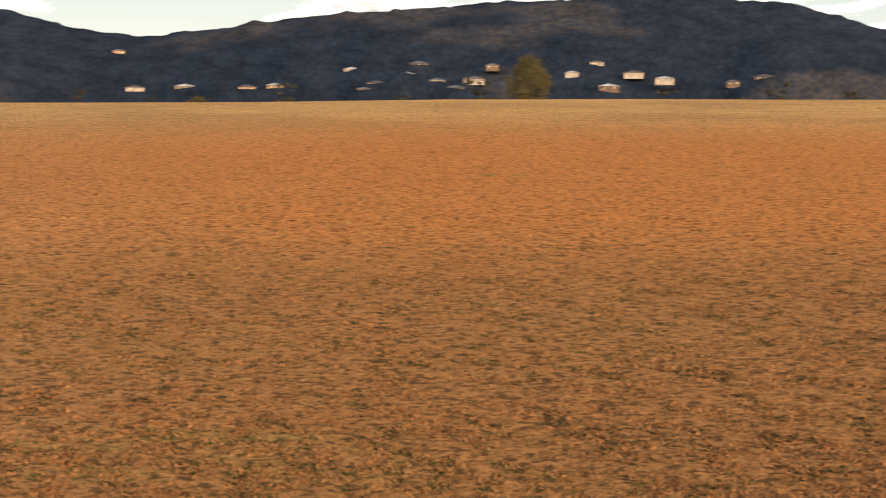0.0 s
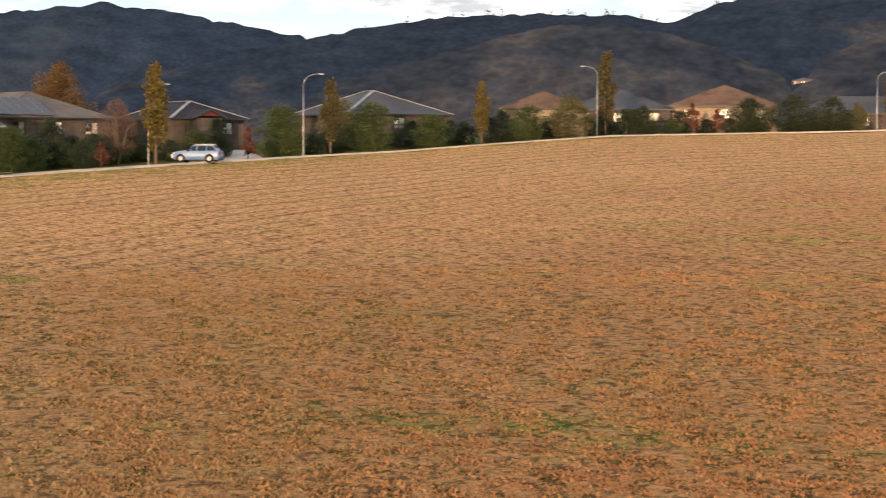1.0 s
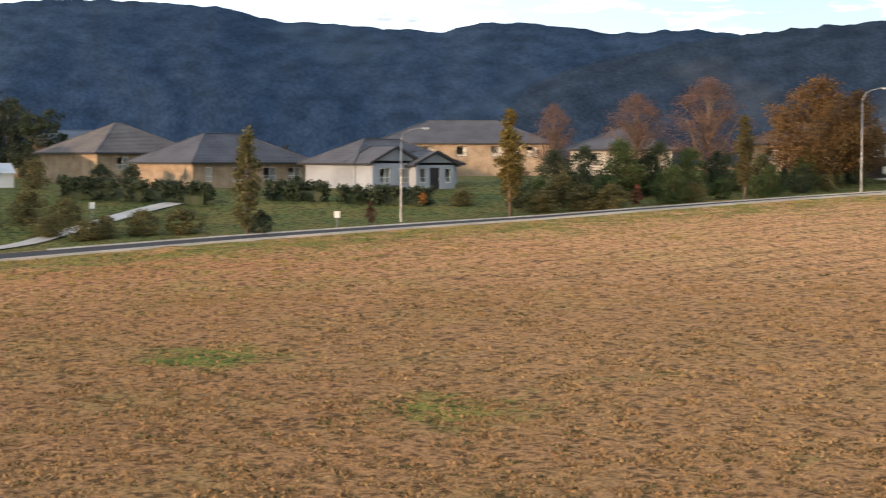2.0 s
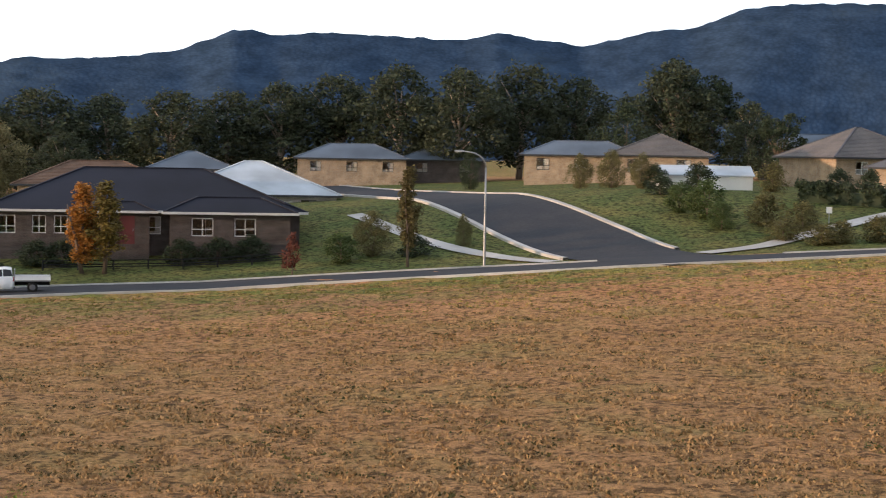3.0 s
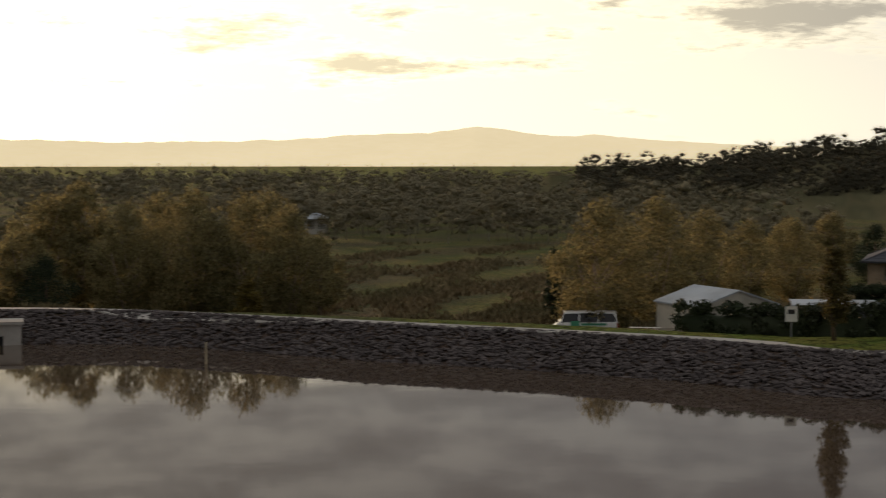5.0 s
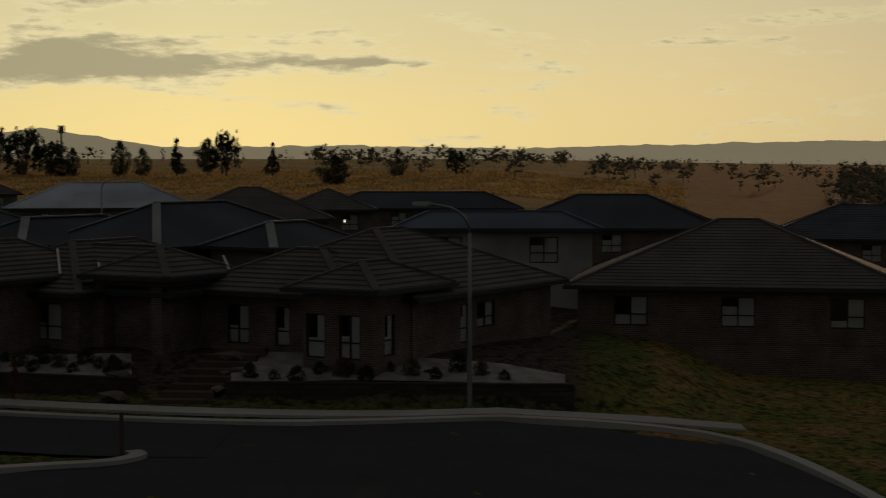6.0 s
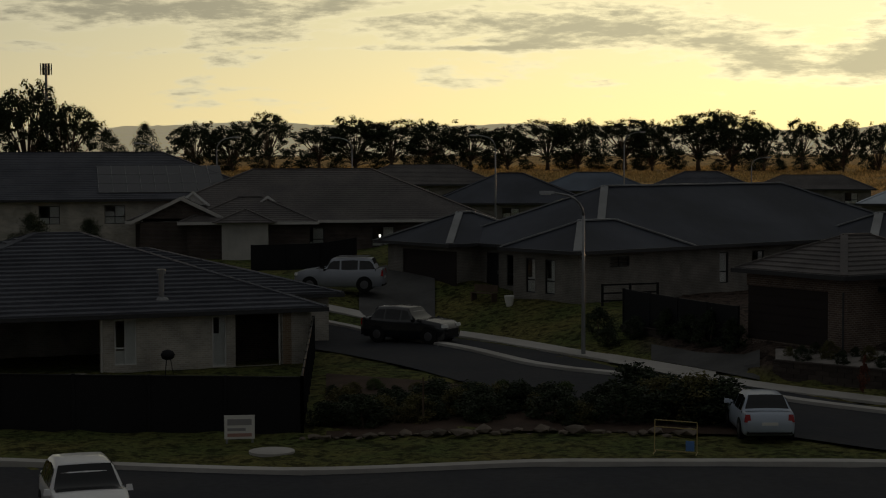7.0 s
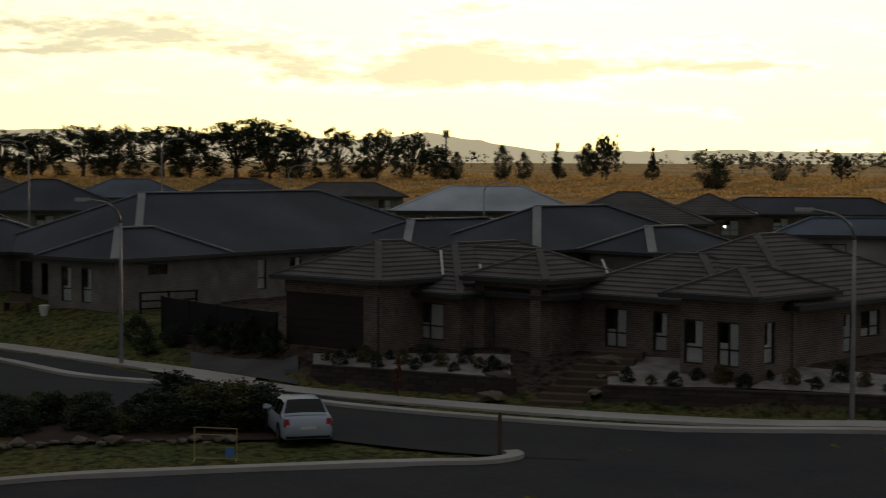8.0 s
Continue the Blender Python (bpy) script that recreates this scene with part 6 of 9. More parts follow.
    for ax in axles:
        for sy in (-1, 1):
            x, y = (ax - .5) * length, sy * (width / 2 - .12)
            wv = Solid().tube([(x, y - .135, wheel), (x, y - .115, wheel), (x, y + .115, wheel), (x, y + .135, wheel)], [wheel * .90, wheel, wheel, wheel * .90], 20).make("wheel", TYRE, e)
            Solid().tube([(x, y + sy * .12, wheel), (x, y + sy * .145, wheel)], [wheel * .64, wheel * .56], 14).make("rim", ALLOY, wv)
            # black disc stands in for the dark hollow of the wheel arch
            Solid().tube([(x, y + sy * .0, wheel * 1.04), (x, y + sy * .128, wheel * 1.04)], [wheel * 1.14, wheel * 1.14], 18).make("wheel_arch", TYRE, e)
    nose, tail = -length / 2, length / 2
    for sy in (-1, 1):
        y = sy * width * .33
        Solid().box(nose + .02, nose + .30, y - .20, y + .20, height * (bonnet - .145), height * (bonnet - .06), .03).make("headlight", LAMP_LIT if lit else CLEAR_LAMP, e)
        y = sy * width * .40
        Solid().box(tail - .20, tail - .005, y - .11, y + .09, height * (waist - .15), height * (waist + .02), .03).make("tail_light", RED_LAMP, e)
        x = (cowl + .045 - .5) * length
        Solid().box(x, x + .12, sy * (width / 2 + .05) - .09, sy * (width / 2 + .05) + .09, height * waist, height * waist + .14, .025).make("door_mirror", paint, e)
    Solid().box(nose - .012, nose + .06, -width * .27, width * .27, height * .22, height * (bonnet - .20), .01).make("grille", FENCE_BLACK, e)
    Solid().box(tail - .06, tail + .012, -width * .15, width * .15, height * (waist - .22), height * (waist - .15)).make("number_plate", SIGN_WHITE, e)
    Solid().box(tail - .10, tail + .006, -width * .42, width * .42, height * .17, height * .27, .02).make("bumper", TYRE, e)
    if roof_rail:
        for sy in (-1, 1):
            Solid().bar(((head - .46) * length, sy * width * .31, height + .03), ((rear - .54) * length, sy * width * .31, height + .03), .05, .05).make("roof_rail", STEEL, e)
    return e


SUV = (.23, .46, .80, .975, .61, .61)
WAGON = (.24, .43, .86, .98, .62, .61)
HATCH = (.17, .45, .76, .97, .60, .59)
VAN = (.05, .17, .96, .995, .52, .54)


def villa(label, az0, az1, r, el_eave, el_ridge, wall_m, roof_m, pitch=22.5, front=(), wing=None, plinth=None, turn=0.0, **more):
    """A house seen square on: its eaves and ridge by elevation angle from the camera's place."""
    z_eave = EYE + r * math.tan(radians(el_eave))
    w = (2 * r * math.tan(radians((az0 - az1) / 2)) - 1.0) * (0.78 if turn else 1.0)
    d = 9.0
    for _ in range(6):
        d = 2 * (EYE + (r + d / 2) * math.tan(radians(el_ridge)) - z_eave) / math.tan(radians(pitch)) - 1.0
    d = max(d, 3.0)
    az = (az0 + az1) / 2
    h = 2.55
    base = z_eave - h
    p = at(az, r)
    m = pose(p.x, p.y, base, 0, 0, az + turn)
    if not front:
        n = max(2, int(w / 4.2))
        step_x = w / n
        front = [("window", step_x * (i + .5) - .75, step_x * (i + .5) + .75, .75, 2.1, (0.5, 0.9, 0.3)[i % 3]) for i in range(n)]
    blocks = [dict(x=0, y=d / 2 + .5, w=w, d=d, front=front)]
    if wing:
        blocks += wing(w, d)
    low = min(float(ground(az0, r)), float(ground(az1, r)), float(ground(az, r + d)))
    return house(label, m, blocks, wall_m, roof_m, pitch=pitch, plinth=plinth or max(0.3, base - low + .4), **more)


def front_gable(x, w, d=2.4, roof="gable", gm=None, h=2.55, op=(), barge=None):
    def wing(W, D):
        b = dict(x=x * W - W / 2, y=-d / 2 + .6, w=w, d=d, h=h, roof=roof, front=op, pitch=25)
        if gm:
            b["gable_m"] = gm
        if barge:
            b["barge_m"] = barge
        return [b]
    return wing


WIN = lambda x, w=1.5, b=0.5: ("window", x - w / 2, x + w / 2, .75, 2.1, b)
# along the country road
villa("white modern house with a pale low sheet roof", 32.1, 28.3, 285, 1.62, 1.80, SHADED_WHITE_WALL, METAL_BLUE, 6, [("garage", 12.5, 15.5, .05, 2.2, GARAGE_DARK), WIN(3), WIN(7)], course=0, lift=.0, over=.8)
villa("white flat-roofed wing of pale sheet metal", 32.6, 29.4, 300, 1.80, 1.99, SHADED_WHITE_WALL, METAL_BLUE, 6, course=0, lift=.0, over=.8)
villa("low house with a dark sheet roof beside shrubs", 36.4, 31.6, 268, 1.40, 1.95, BRICK_DARK, METAL_DARK, course=0, lift=.0)
villa("house with a brown tiled hip roof", 40.2, 36.6, 252, 1.66, 2.32, BRICK_TAN, TILE_BROWN)
villa("house with a dark grey hip roof behind shrubs", 43.6, 40.0, 250, 1.55, 2.25, BRICK_DARK, METAL_DARK, course=0, lift=.0)
villa("house with a brown tiled roof and warm brick walls", 45.7, 42.8, 228, 1.58, 2.36, BRICK_TAN, TILE_BROWN)
villa("house with a dark hip roof and pale hip cappings", 51.4, 46.4, 216, 1.38, 2.25, BRICK_DARK, METAL_DARK, turn=28, course=0, lift=.0, cap_m=CAP_PALE, cap=.45)
villa("dark-roofed brick house with a red gabled porch", 56.9, 53.3, 205, 1.20, 2.04, BRICK_DARK, METAL_NAVY, turn=28, course=0, lift=.0, cap_m=CAP_PALE, cap=.4, wing=front_gable(.35, 3.2, 3.0, gm=DOOR_RED))
h = villa("brown brick house with solar panels on a dark hip roof", 62.6, 57.3, 192, 1.20, 2.38, BRICK_DARK, TILE_DARK, turn=28)
solar(h, pose(-6.5, .2, 2.75, 22.5), 6, 3)
villa("house with a blue-grey sheet roof and an open garage gable", 66.9, 61.6, 178, .92, 2.08, BRICK_DARK, METAL_GREY, 30, [("garage", 1.0, 3.6, .05, 2.2, GARAGE_PALE), WIN(5.6), ("door", 9.6, 10.6, .05, 2.15, GARAGE_DARK)], course=0, lift=0, gutter_m=GUTTER_PALE,
      wing=front_gable(.84, 2.6, 2.2, gm=RENDER, op=[("door", .7, 1.9, .05, 2.2, GARAGE_DARK)], barge=GUTTER_PALE))
villa("brick house half hidden behind a bronze tree", 70.6, 66.8, 186, .55, 1.25, BRICK_TAN, TILE_BROWN)
villa("house with a grey roof among garden trees", 76.2, 72.6, 200, .35, 1.05, BRICK_CREAM, TILE_GREY)
villa("house with a grey tiled roof and a dormer", 82.6, 76.6, 226, .55, 1.28, BRICK_TAN, TILE_GREY)
villa("long house with a grey tiled roof and warm rendered end wall", 89.6, 83.0, 166, -.10, .82, BRICK_TAN, TILE_GREY, wing=None, pitch=27, turn=38, frame_m=FRAME_WHITE,
      front=[("window", 1.4, 2.2, .75, 2.1, 1), ("window", 4.6, 6.4, .75, 2.1, .5), ("window", 8.2, 9.8, .75, 2.1, .3), ("window", 11.2, 12.8, .75, 2.1, .9)])
villa("house front with two white gables over a porch", 84.2, 78.4, 163, -.12, .66, RENDER_SHADED, TILE_GREY, turn=38, pitch=27, frame_m=FRAME_WHITE, gutter_m=GUTTER_DARK,
      wing=lambda W, D: [dict(x=-W / 2 + 2.7, y=-.4, w=5.2, d=3.4, roof="gable", pitch=26, gable_m=RENDER_SHADED, front=[WIN(1.4, 1.2), WIN(3.6, 1.2)]),
                         dict(x=-W / 2 + 6.6, y=-1.6, w=4.6, d=3.0, roof="gable", pitch=24, gable_m=RENDER_SHADED, h=2.4, front=[("door", 1.6, 2.8, .05, 2.15, FRAME_DARK), WIN(.8, .7), WIN(3.8, .7)])])
villa("house with a dark tiled roof and sunlit cream piers", 92.3, 87.2, 192, .20, 1.15, BRICK_TAN, TILE_DARK, turn=33, pitch=27, frame_m=FRAME_WHITE, cap_m=TILE_GREY)
villa("far house with a long grey sheet roof", 94.0, 90.2, 262, .42, .92, BRICK_DARK, METAL_GREY, course=0, lift=0)
villa("brick house with a steep dark hip roof", 98.8, 95.3, 182, .16, 1.0, BRICK_TAN, TILE_DARK)
villa("low house with pale grey sheet roofs", 101.6, 97.6, 205, .12, .58, BRICK_TAN, METAL_GREY, course=0, lift=0)
villa("far house with a long blue-grey roof", 105.6, 102.6, 246, -.12, .34, BRICK_DARK, METAL_GREY, course=0, lift=0)
villa("far house with a pale grey roof before tall trees", 109.0, 105.2, 240, -.12, .36, BRICK_TAN, METAL_GREY, course=0, lift=0)
e = shed("white marquee beside a garden hedge", facing(95.6, 165, 8, -0.2), 8.4, 4.5, 1.6, 20, FRAME_WHITE, METAL_PALE, "marquee", axis="x")
villa("wide house with a navy hip roof and dark brick walls", 119.05, 108.55, 134, -1.93, -.55, BRICK_DARK, METAL_NAVY, gutter_m=GUTTER_PALE, course=0, lift=0, frame_m=FRAME_WHITE,
      front=[WIN(1.6, 1.3, 0), WIN(4.0, 1.0, 0), WIN(5.6, 1.0, 0), ("door", 9.9, 11.3, .05, 2.2, DOOR_RED), WIN(12.6, .9, .2), WIN(14.2, .9, .2), WIN(17.2, 1.6, 0), WIN(20.2, 1.6, 0)],
      wing=lambda W, D: [dict(x=W / 2 - 5.4, y=0.2, w=9.0, d=4.2, front=[WIN(2.4, 1.6, 0), WIN(5.6, 1.6, 0)]), dict(x=-W / 2 + 10.5, y=.4, w=3.4, d=2.2, front=[("door", .9, 2.3, .05, 2.2, DOOR_RED)])])
villa("house with a pale blue-grey sheet roof", 113.2, 107.4, 166, -1.36, -.26, BRICK_CREAM, METAL_PALE, course=0, lift=0)
villa("house with a brown hip roof and a roof chimney", 118.0, 112.6, 160, -1.12, -.34, BRICK_TAN, TILE_BROWN)
villa("far house with a grey-blue gabled roof", 113.8, 110.8, 196, -.55, .02, BRICK_TAN, METAL_GREY, course=0, lift=0)

# sheds and tanks behind the hedge
shed("cream sheet-metal shed with a grey roof", facing(129.8, 172, 6, .4), 10.2, 7, 2.7, 16, SHED_CREAM, METAL_GREY)
shed("long dark shed with a pale roof", facing(127.2, 202, 2, .2), 15.2, 8, 3.3, 8, SHED_GREY, METAL_PALE)
shed("long low black-roofed shed", facing(122.9, 244, 0, .4), 16.5, 9, 2.4, 14, SHED_GREY, METAL_NAVY, doors=((-6, -3, 1.9, GARAGE_DARK), (2, 5, 1.9, GARAGE_DARK)))
shed("low dark lean-to shed", facing(132.2, 141, 6, .3), 8.4, 5, 3.3, 5, SHED_GREY, METAL_GREY)
shed("open dark lean-to with a sloping roof", facing(129.7, 140, -6, .2), 4.8, 4, 2.7, 8, SHED_GREY, METAL_GREY)
shed("small grey garden shed", facing(136.0, 137, 0, .2), 4.2, 3, 1.9, 6, SHED_GREY, METAL_GREY)
shed("dark garden shed beside the paling wall", facing(126.0, 158, 0, .2), 4.0, 3, 2.0, 4, SHED_GREY, METAL_NAVY)


def water_tank(az, r, dia, h, label):
    e = empty("water_tank", facing(az, r), label, "tank")
    n = 9
    pts, rad = [], []
    for k in range(n):
        z = h * k / n
        pts += [(0, 0, z), (0, 0, z + h / n * .5)]
        rad += [dia / 2, dia / 2 * 1.02]
    Solid().tube([(0, 0, -.4)] + pts + [(0, 0, h)], [dia / 2] + rad + [dia / 2], 24).make("drum", TANK, e)
    Solid().tube([(0, 0, h), (0, 0, h + .25), (0, 0, h + .32)], [dia / 2 * 1.01, dia * .2, .1], 24).make("lid", TANK, e)
    return e


water_tank(122.7, 186, 4.4, 2.5, "large round cream water tank")
water_tank(123.5, 162, 1.1, 2.7, "slim cream water tank beside the drive")
water_tank(132.0, 178, 3.2, 1.2, "low pale green water tank")

# below the dam and beyond the lower street
villa("house with a wide pale blue roof behind trees", 159.8, 153.8, 152, -3.42, -2.44, BRICK_CREAM, METAL_BLUE, course=0, lift=0)
villa("house with a dark grey roof behind a tall hedge", 165.1, 156.5, 138, -4.0, -3.08, BRICK_BROWN, TILE_GREY)
villa("house with a brown-grey hip roof and a verandah", 170.0, 163.3, 168, -3.30, -2.30, BRICK_TAN, TILE_GREY)
villa("small building with a blue sheet roof", 168.6, 165.6, 136, -3.95, -3.64, SHED_GREY, METAL_BLUE, 14, course=0, lift=0)
shed("cream shed with a pale gabled roof", facing(174.6, 131, 32, .3), 6.6, 6.2, 3.0, 18, SHED_CREAM, METAL_PALE, axis="y")
shed("low carport with a pale flat roof", facing(170.9, 129, 4, .8), 5.8, 5, 2.6, 4, SHED_GREY, METAL_PALE, "carport")
shed("low carport with a grey flat roof", facing(168.9, 126, 0, .8), 3.4, 4, 2.5, 4, SHED_GREY, METAL_GREY, "carport")
tank_box = tagged(Solid().box(-1.2, 1.2, -.8, .8, -.4, 1.5, .06).make("storage_bin", SIGN_WHITE), "white storage bin beside the shed", "bin")
tank_box.matrix_basis = facing(176.9, 128, 0, .1)
rng = random.Random(8)
for az, r, w in ((164.6, 232, 13), (161.8, 226, 14), (158.6, 236, 12), (155.8, 262, 13), (152.4, 216, 13), (149.6, 208, 13), (158.0, 330, 16), (160.3, 345, 15), (155.3, 350, 15), (162.6, 300, 14), (152.8, 300, 14), (147.2, 236, 12), (156.8, 292, 14), (166.8, 250, 12), (160.9, 262, 13), (159.6, 300, 13), (157.2, 250, 13), (163.9, 268, 13), (154.4, 240, 13), (148.4, 262, 14), (149.6, 240, 13), (157.0, 360, 15), (158.9, 372, 15), (161.4, 380, 15), (156.0, 322, 14)):
    half = math.degrees(w / 2 / r)
    zb = float(ground(az, r)) - .7
    villa("far estate house with a grey hip roof", az + half, az - half, r, math.degrees(math.atan((zb + 2.55 - EYE) / r)), math.degrees(math.atan((zb + 4.5 - EYE) / (r + 4))), rng.choice((BRICK_CREAM, BRICK_TAN, BRICK_GREY)), rng.choice((TILE_GREY, METAL_GREY, METAL_DARK, TILE_GREY)), course=0, lift=0, group="far estate houses")
for az, r, w, rm in ((203.8, 184, 14, TILE_GREY), (202.2, 208, 14, TILE_GREY), (205.4, 205, 13, METAL_DARK), (200.9, 196, 6, METAL_PALE), (208.5, 180, 14, TILE_GREY), (212.5, 172, 14, TILE_DARK)):
    half = math.degrees(w / 2 / r)
    zb = float(ground(az, r)) + .3
    villa("brick house with a dark hip roof beyond the dam", az + half, az - half, r, math.degrees(math.atan((zb + 2.55 - EYE) / r)), math.degrees(math.atan((zb + 5.4 - EYE) / (r + 5))), BRICK_BROWN, rm, group="houses beyond the dam")
for az, r, w in ((187.7, 330, 5), (165.7, 560, 16)):
    half = math.degrees(w / 2 / r)
    zb = float(ground(az, r)) + (14.0 if az < 170 else 0.3)
    villa("distant farmhouse with pale walls", az + half, az - half, r, math.degrees(math.atan((zb + 2.55 - EYE) / r)), math.degrees(math.atan((zb + 4.6 - EYE) / (r + 5))), RENDER, METAL_PALE, course=0, lift=0, group="distant farmhouses")


def hillside(az, el, crest=HILL_A, near=700, far=1700):
    """The distance at which a hillside comes up to an elevation angle."""
    top = EYE + far * math.tan(radians(np.interp(az, *zip(*sorted(crest)))))
    low = float(ground(az, near)) - 3
    for r in range(near + 20, far - 10, 10):
        if low + (top - low) * ((r - near) / (far - near)) ** 1.35 >= EYE + r * math.tan(radians(el)):
            return r
    return far - 10


for az, el in ((1.2, 2.45), (0.2, 2.25), (-1.0, 2.3), (3.0, 2.6), (2.2, 2.15), (-4.2, 2.5), (-5.0, 2.85), (-7.2, 2.3), (-9.4, 2.2), (-12.8, 2.2), (-5.4, 2.05), (8.4, 2.0), (10.0, 1.95), (5.5, 2.05), (6.4, 2.0), (10.5, 3.15), (0.8, 2.8), (-1.6, 2.75), (18, 1.9), (21, 2.0), (-10.4, 2.35), (2.6, 1.95), (35.9, 2.35), (-6.2, 2.5), (-0.4, 2.0)):
    r = hillside(az, el, SPUR_B, 620, 1250) if az > 30 else hillside(az, el)
    w = 9 + (az * 7) % 6
    half = math.degrees(w / 2 / r)
    e_ = math.degrees(math.atan(2.3 / r))
    villa("distant hillside house with a low roof", az + half, az - half, r, el + e_, el + e_ * 1.9, (RENDER, BRICK_TAN, BRICK_BROWN)[int(az * 3) % 3], (METAL_PALE, METAL_GREY, TILE_GREY)[int(az * 5) % 3], 16, course=0, lift=0, group="hillside houses", over=.4, plinth=1.6)


# ---- the estate ----
def facade(az0, r0, az1, r1, z):
    """A pose whose x runs from one point of the plan to another, with its origin at the first."""
    a, b = at(az0, r0), at(az1, r1)
    return pose(a.x, a.y, z, 0, 0, math.degrees(math.atan2(b.y - a.y, b.x - a.x))), (Vector((b.x - a.x, b.y - a.y))).length


def along(m, az, y):
    """Where a sight line at a heading crosses a line parallel to a facade, y behind it."""
    inv = m.inverted()
    o, p = inv @ Vector((0, 0, m.translation.z)), inv @ Vector((-100 * math.sin(radians(az)), 100 * math.cos(radians(az)), m.translation.z))
    return o.x + (p.x - o.x) * (y - o.y) / (p.y - o.y)


def span(m, az0, az1, y, off=0.0):
    """The stretch of a facade between two headings."""
    return along(m, az0, y) - off, along(m, az1, y) - off


# the corner house above its terraced beds
def block(x0, x1, y0, y1, over=.5, **more):
    """A block of a house by the outline of its eaves in plan."""
    return dict(x=(x0 + x1) / 2, y=(y0 + y1) / 2, w=x1 - x0 - 2 * over, d=y1 - y0 - 2 * over, over=over, **more)


def corner_on(az, r, turn, z):
    """A pose at a corner of a house that stands turned to the sight line; x runs along its front to the right, y into it."""
    return pose(-r * math.sin(radians(az)), r * math.cos(radians(az)), z, 0, 0, az - turn)


m = corner_on(238.36, 68.68, 45, 1.1)
look_in = lambda x0, y, az0, az1, z0, z1, b: ("window", *span(m, az0, az1, y, x0 + .5), z0, z1, b)
BLIND_NOW[0] = BLIND
gd = span(m, 241.43, 238.85, .5)
E1 = house("brown brick house with dark tile roofs above terraced beds", m, [
    block(-6.25, 0, 0, 7.6, h=2.95, front=[("garage", gd[0] + 5.75, gd[1] + 5.75, .03, 2.25, GARAGE_DARK)]),
    block(-5.9, 2.1, 2.5, 14.5, h=2.4, front=[look_in(-5.9, 3.0, 237.15, 236.22, .45, 1.95, .6)]),
    block(-5.0, 5.6, 3.9, 11.1, h=2.45, front=[]),
    block(4.2, 12.4, 5.8, 12.8, h=2.48, front=[look_in(4.2, 6.3, 230.91, 230.2, .4, 1.95, .6), look_in(4.2, 6.3, 229.34, 228.88, .4, 1.95, .6)]),
    block(1.41, 5.77, 3.4, 8.2, h=3.1, open=True),
    block(10.8, 14.9, 4.0, 9.6, h=2.9, front=[look_in(10.8, 4.5, 228.34, 227.72, .3, 1.95, .6), look_in(10.8, 4.5, 227.26, 226.56, .3, 1.95, .7)], right=[("window", .8, 1.5, .4, 1.95, .6), ("window", 2.6, 3.3, .4, 1.95, .5)]),
    block(4.6, 15.0, 6.6, 19.0, h=2.46, right=[("window", 3.6, 4.3, .4, 1.95, .9), ("window", 4.9, 6.4, .9, 1.95, .4)])],
    BRICK_BROWN, TILE_DARK, cap_m=TILE_DARK, plinth=1.5, lift=.06, course=.36, pitch=24, cap=.3, frame_m=FRAME_DARK, gutter_m=GUTTER_DARK)
pl, pr = along(m, 234.97, 4.0), along(m, 233.1, 4.0)
for x, y in ((pl, 4.1), (pr, 4.1), (5.0, 7.4)):
    Solid().box(x - .27, x + .27, y - .27, y + .27, -1.2, 2.72).make("pier", BRICK_BROWN, E1)
Solid().box(1.7, 5.5, 3.8, 4.3, 2.72, 3.09).make("porch_beam", BRICK_BROWN, E1)
Solid().box(4.95, 5.45, 4.304, 7.9, 2.72, 3.09).make("porch_beam", BRICK_BROWN, E1)
Solid().box(1.6, 5.6, 3.6, 7.0, -1.2, .02).make("porch_floor", PAVING, E1)
door_parts(E1, "door", .9, 2.0, .03, 2.15, pose(2.3, 4.36, 0), GARAGE_DARK)
for p, q in (((0, 3.74, 2.98), (-1.9, 5.64, 3.85)), ((2.0, 4.0, 2.48), (.1, 5.9, 3.34)), ((5.77, 7.3, 3.1), (4.6, 8.4, 3.62))):
    Solid().bar((p[0], p[1], p[2] + .08), (q[0], q[1], q[2] + .08), .10, .03).make("valley_flashing", GUTTER_PALE, E1, "pale metal valley flashing")
for x in (-.42, 2.72):
    Solid().tube([(x, .40 if x < 0 else 3.8, .0), (x, .40 if x < 0 else 3.8, 2.3)], [.045, .045], 8).make("downpipe", GUTTER_DARK, E1)

m = corner_on(247.07, 88.94, 48, 1.2)
look_in = lambda x0, y, az0, az1, z0, z1, b: ("window", *span(m, az0, az1, y, x0 + .5), z0, z1, b)
gd = span(m, 252.65, 250.95, -.3)
E2 = house("grey brick house with dark sheet roof and pale cappings", m, [
    block(-5.2, .9, -.5, 8.0, h=2.67, front=[look_in(-5.2, 0, 248.61, 248.30, .35, 2.15, .6), look_in(-5.2, 0, 247.98, 247.66, .35, 2.15, .6)],
          right=[("window", 2.2, 3.6, 1.75, 2.3, 0)]),
    block(-12.9, .49, 1.3, 29.5, h=2.66, front=[("door", 3.2, 4.3, .03, 2.15, FRAME_DARK), ("window", 5.0, 6.6, .4, 2.1, 0)],
          right=[("window", 9.0, 9.7, .5, 2.2, 1), ("window", 11.6, 12.6, .5, 2.2, .4), ("window", 14.4, 16.2, .8, 2.2, .5)]),
    block(-16.1, -9.2, -.8, 7.0, h=2.67, front=[("garage", gd[0] + 15.6, gd[1] + 15.6, .03, 2.25, GARAGE_DARK)])],
    BRICK_GREY, METAL_DARK, course=0, lift=0, cap_m=CAP_PALE, cap=.42, plinth=1.8, pitch=25)
Solid().tube([(-5.2, 1.65, .0), (-5.2, 1.65, 2.4)], [.05, .05], 8).make("downpipe", GUTTER_DARK, E2)

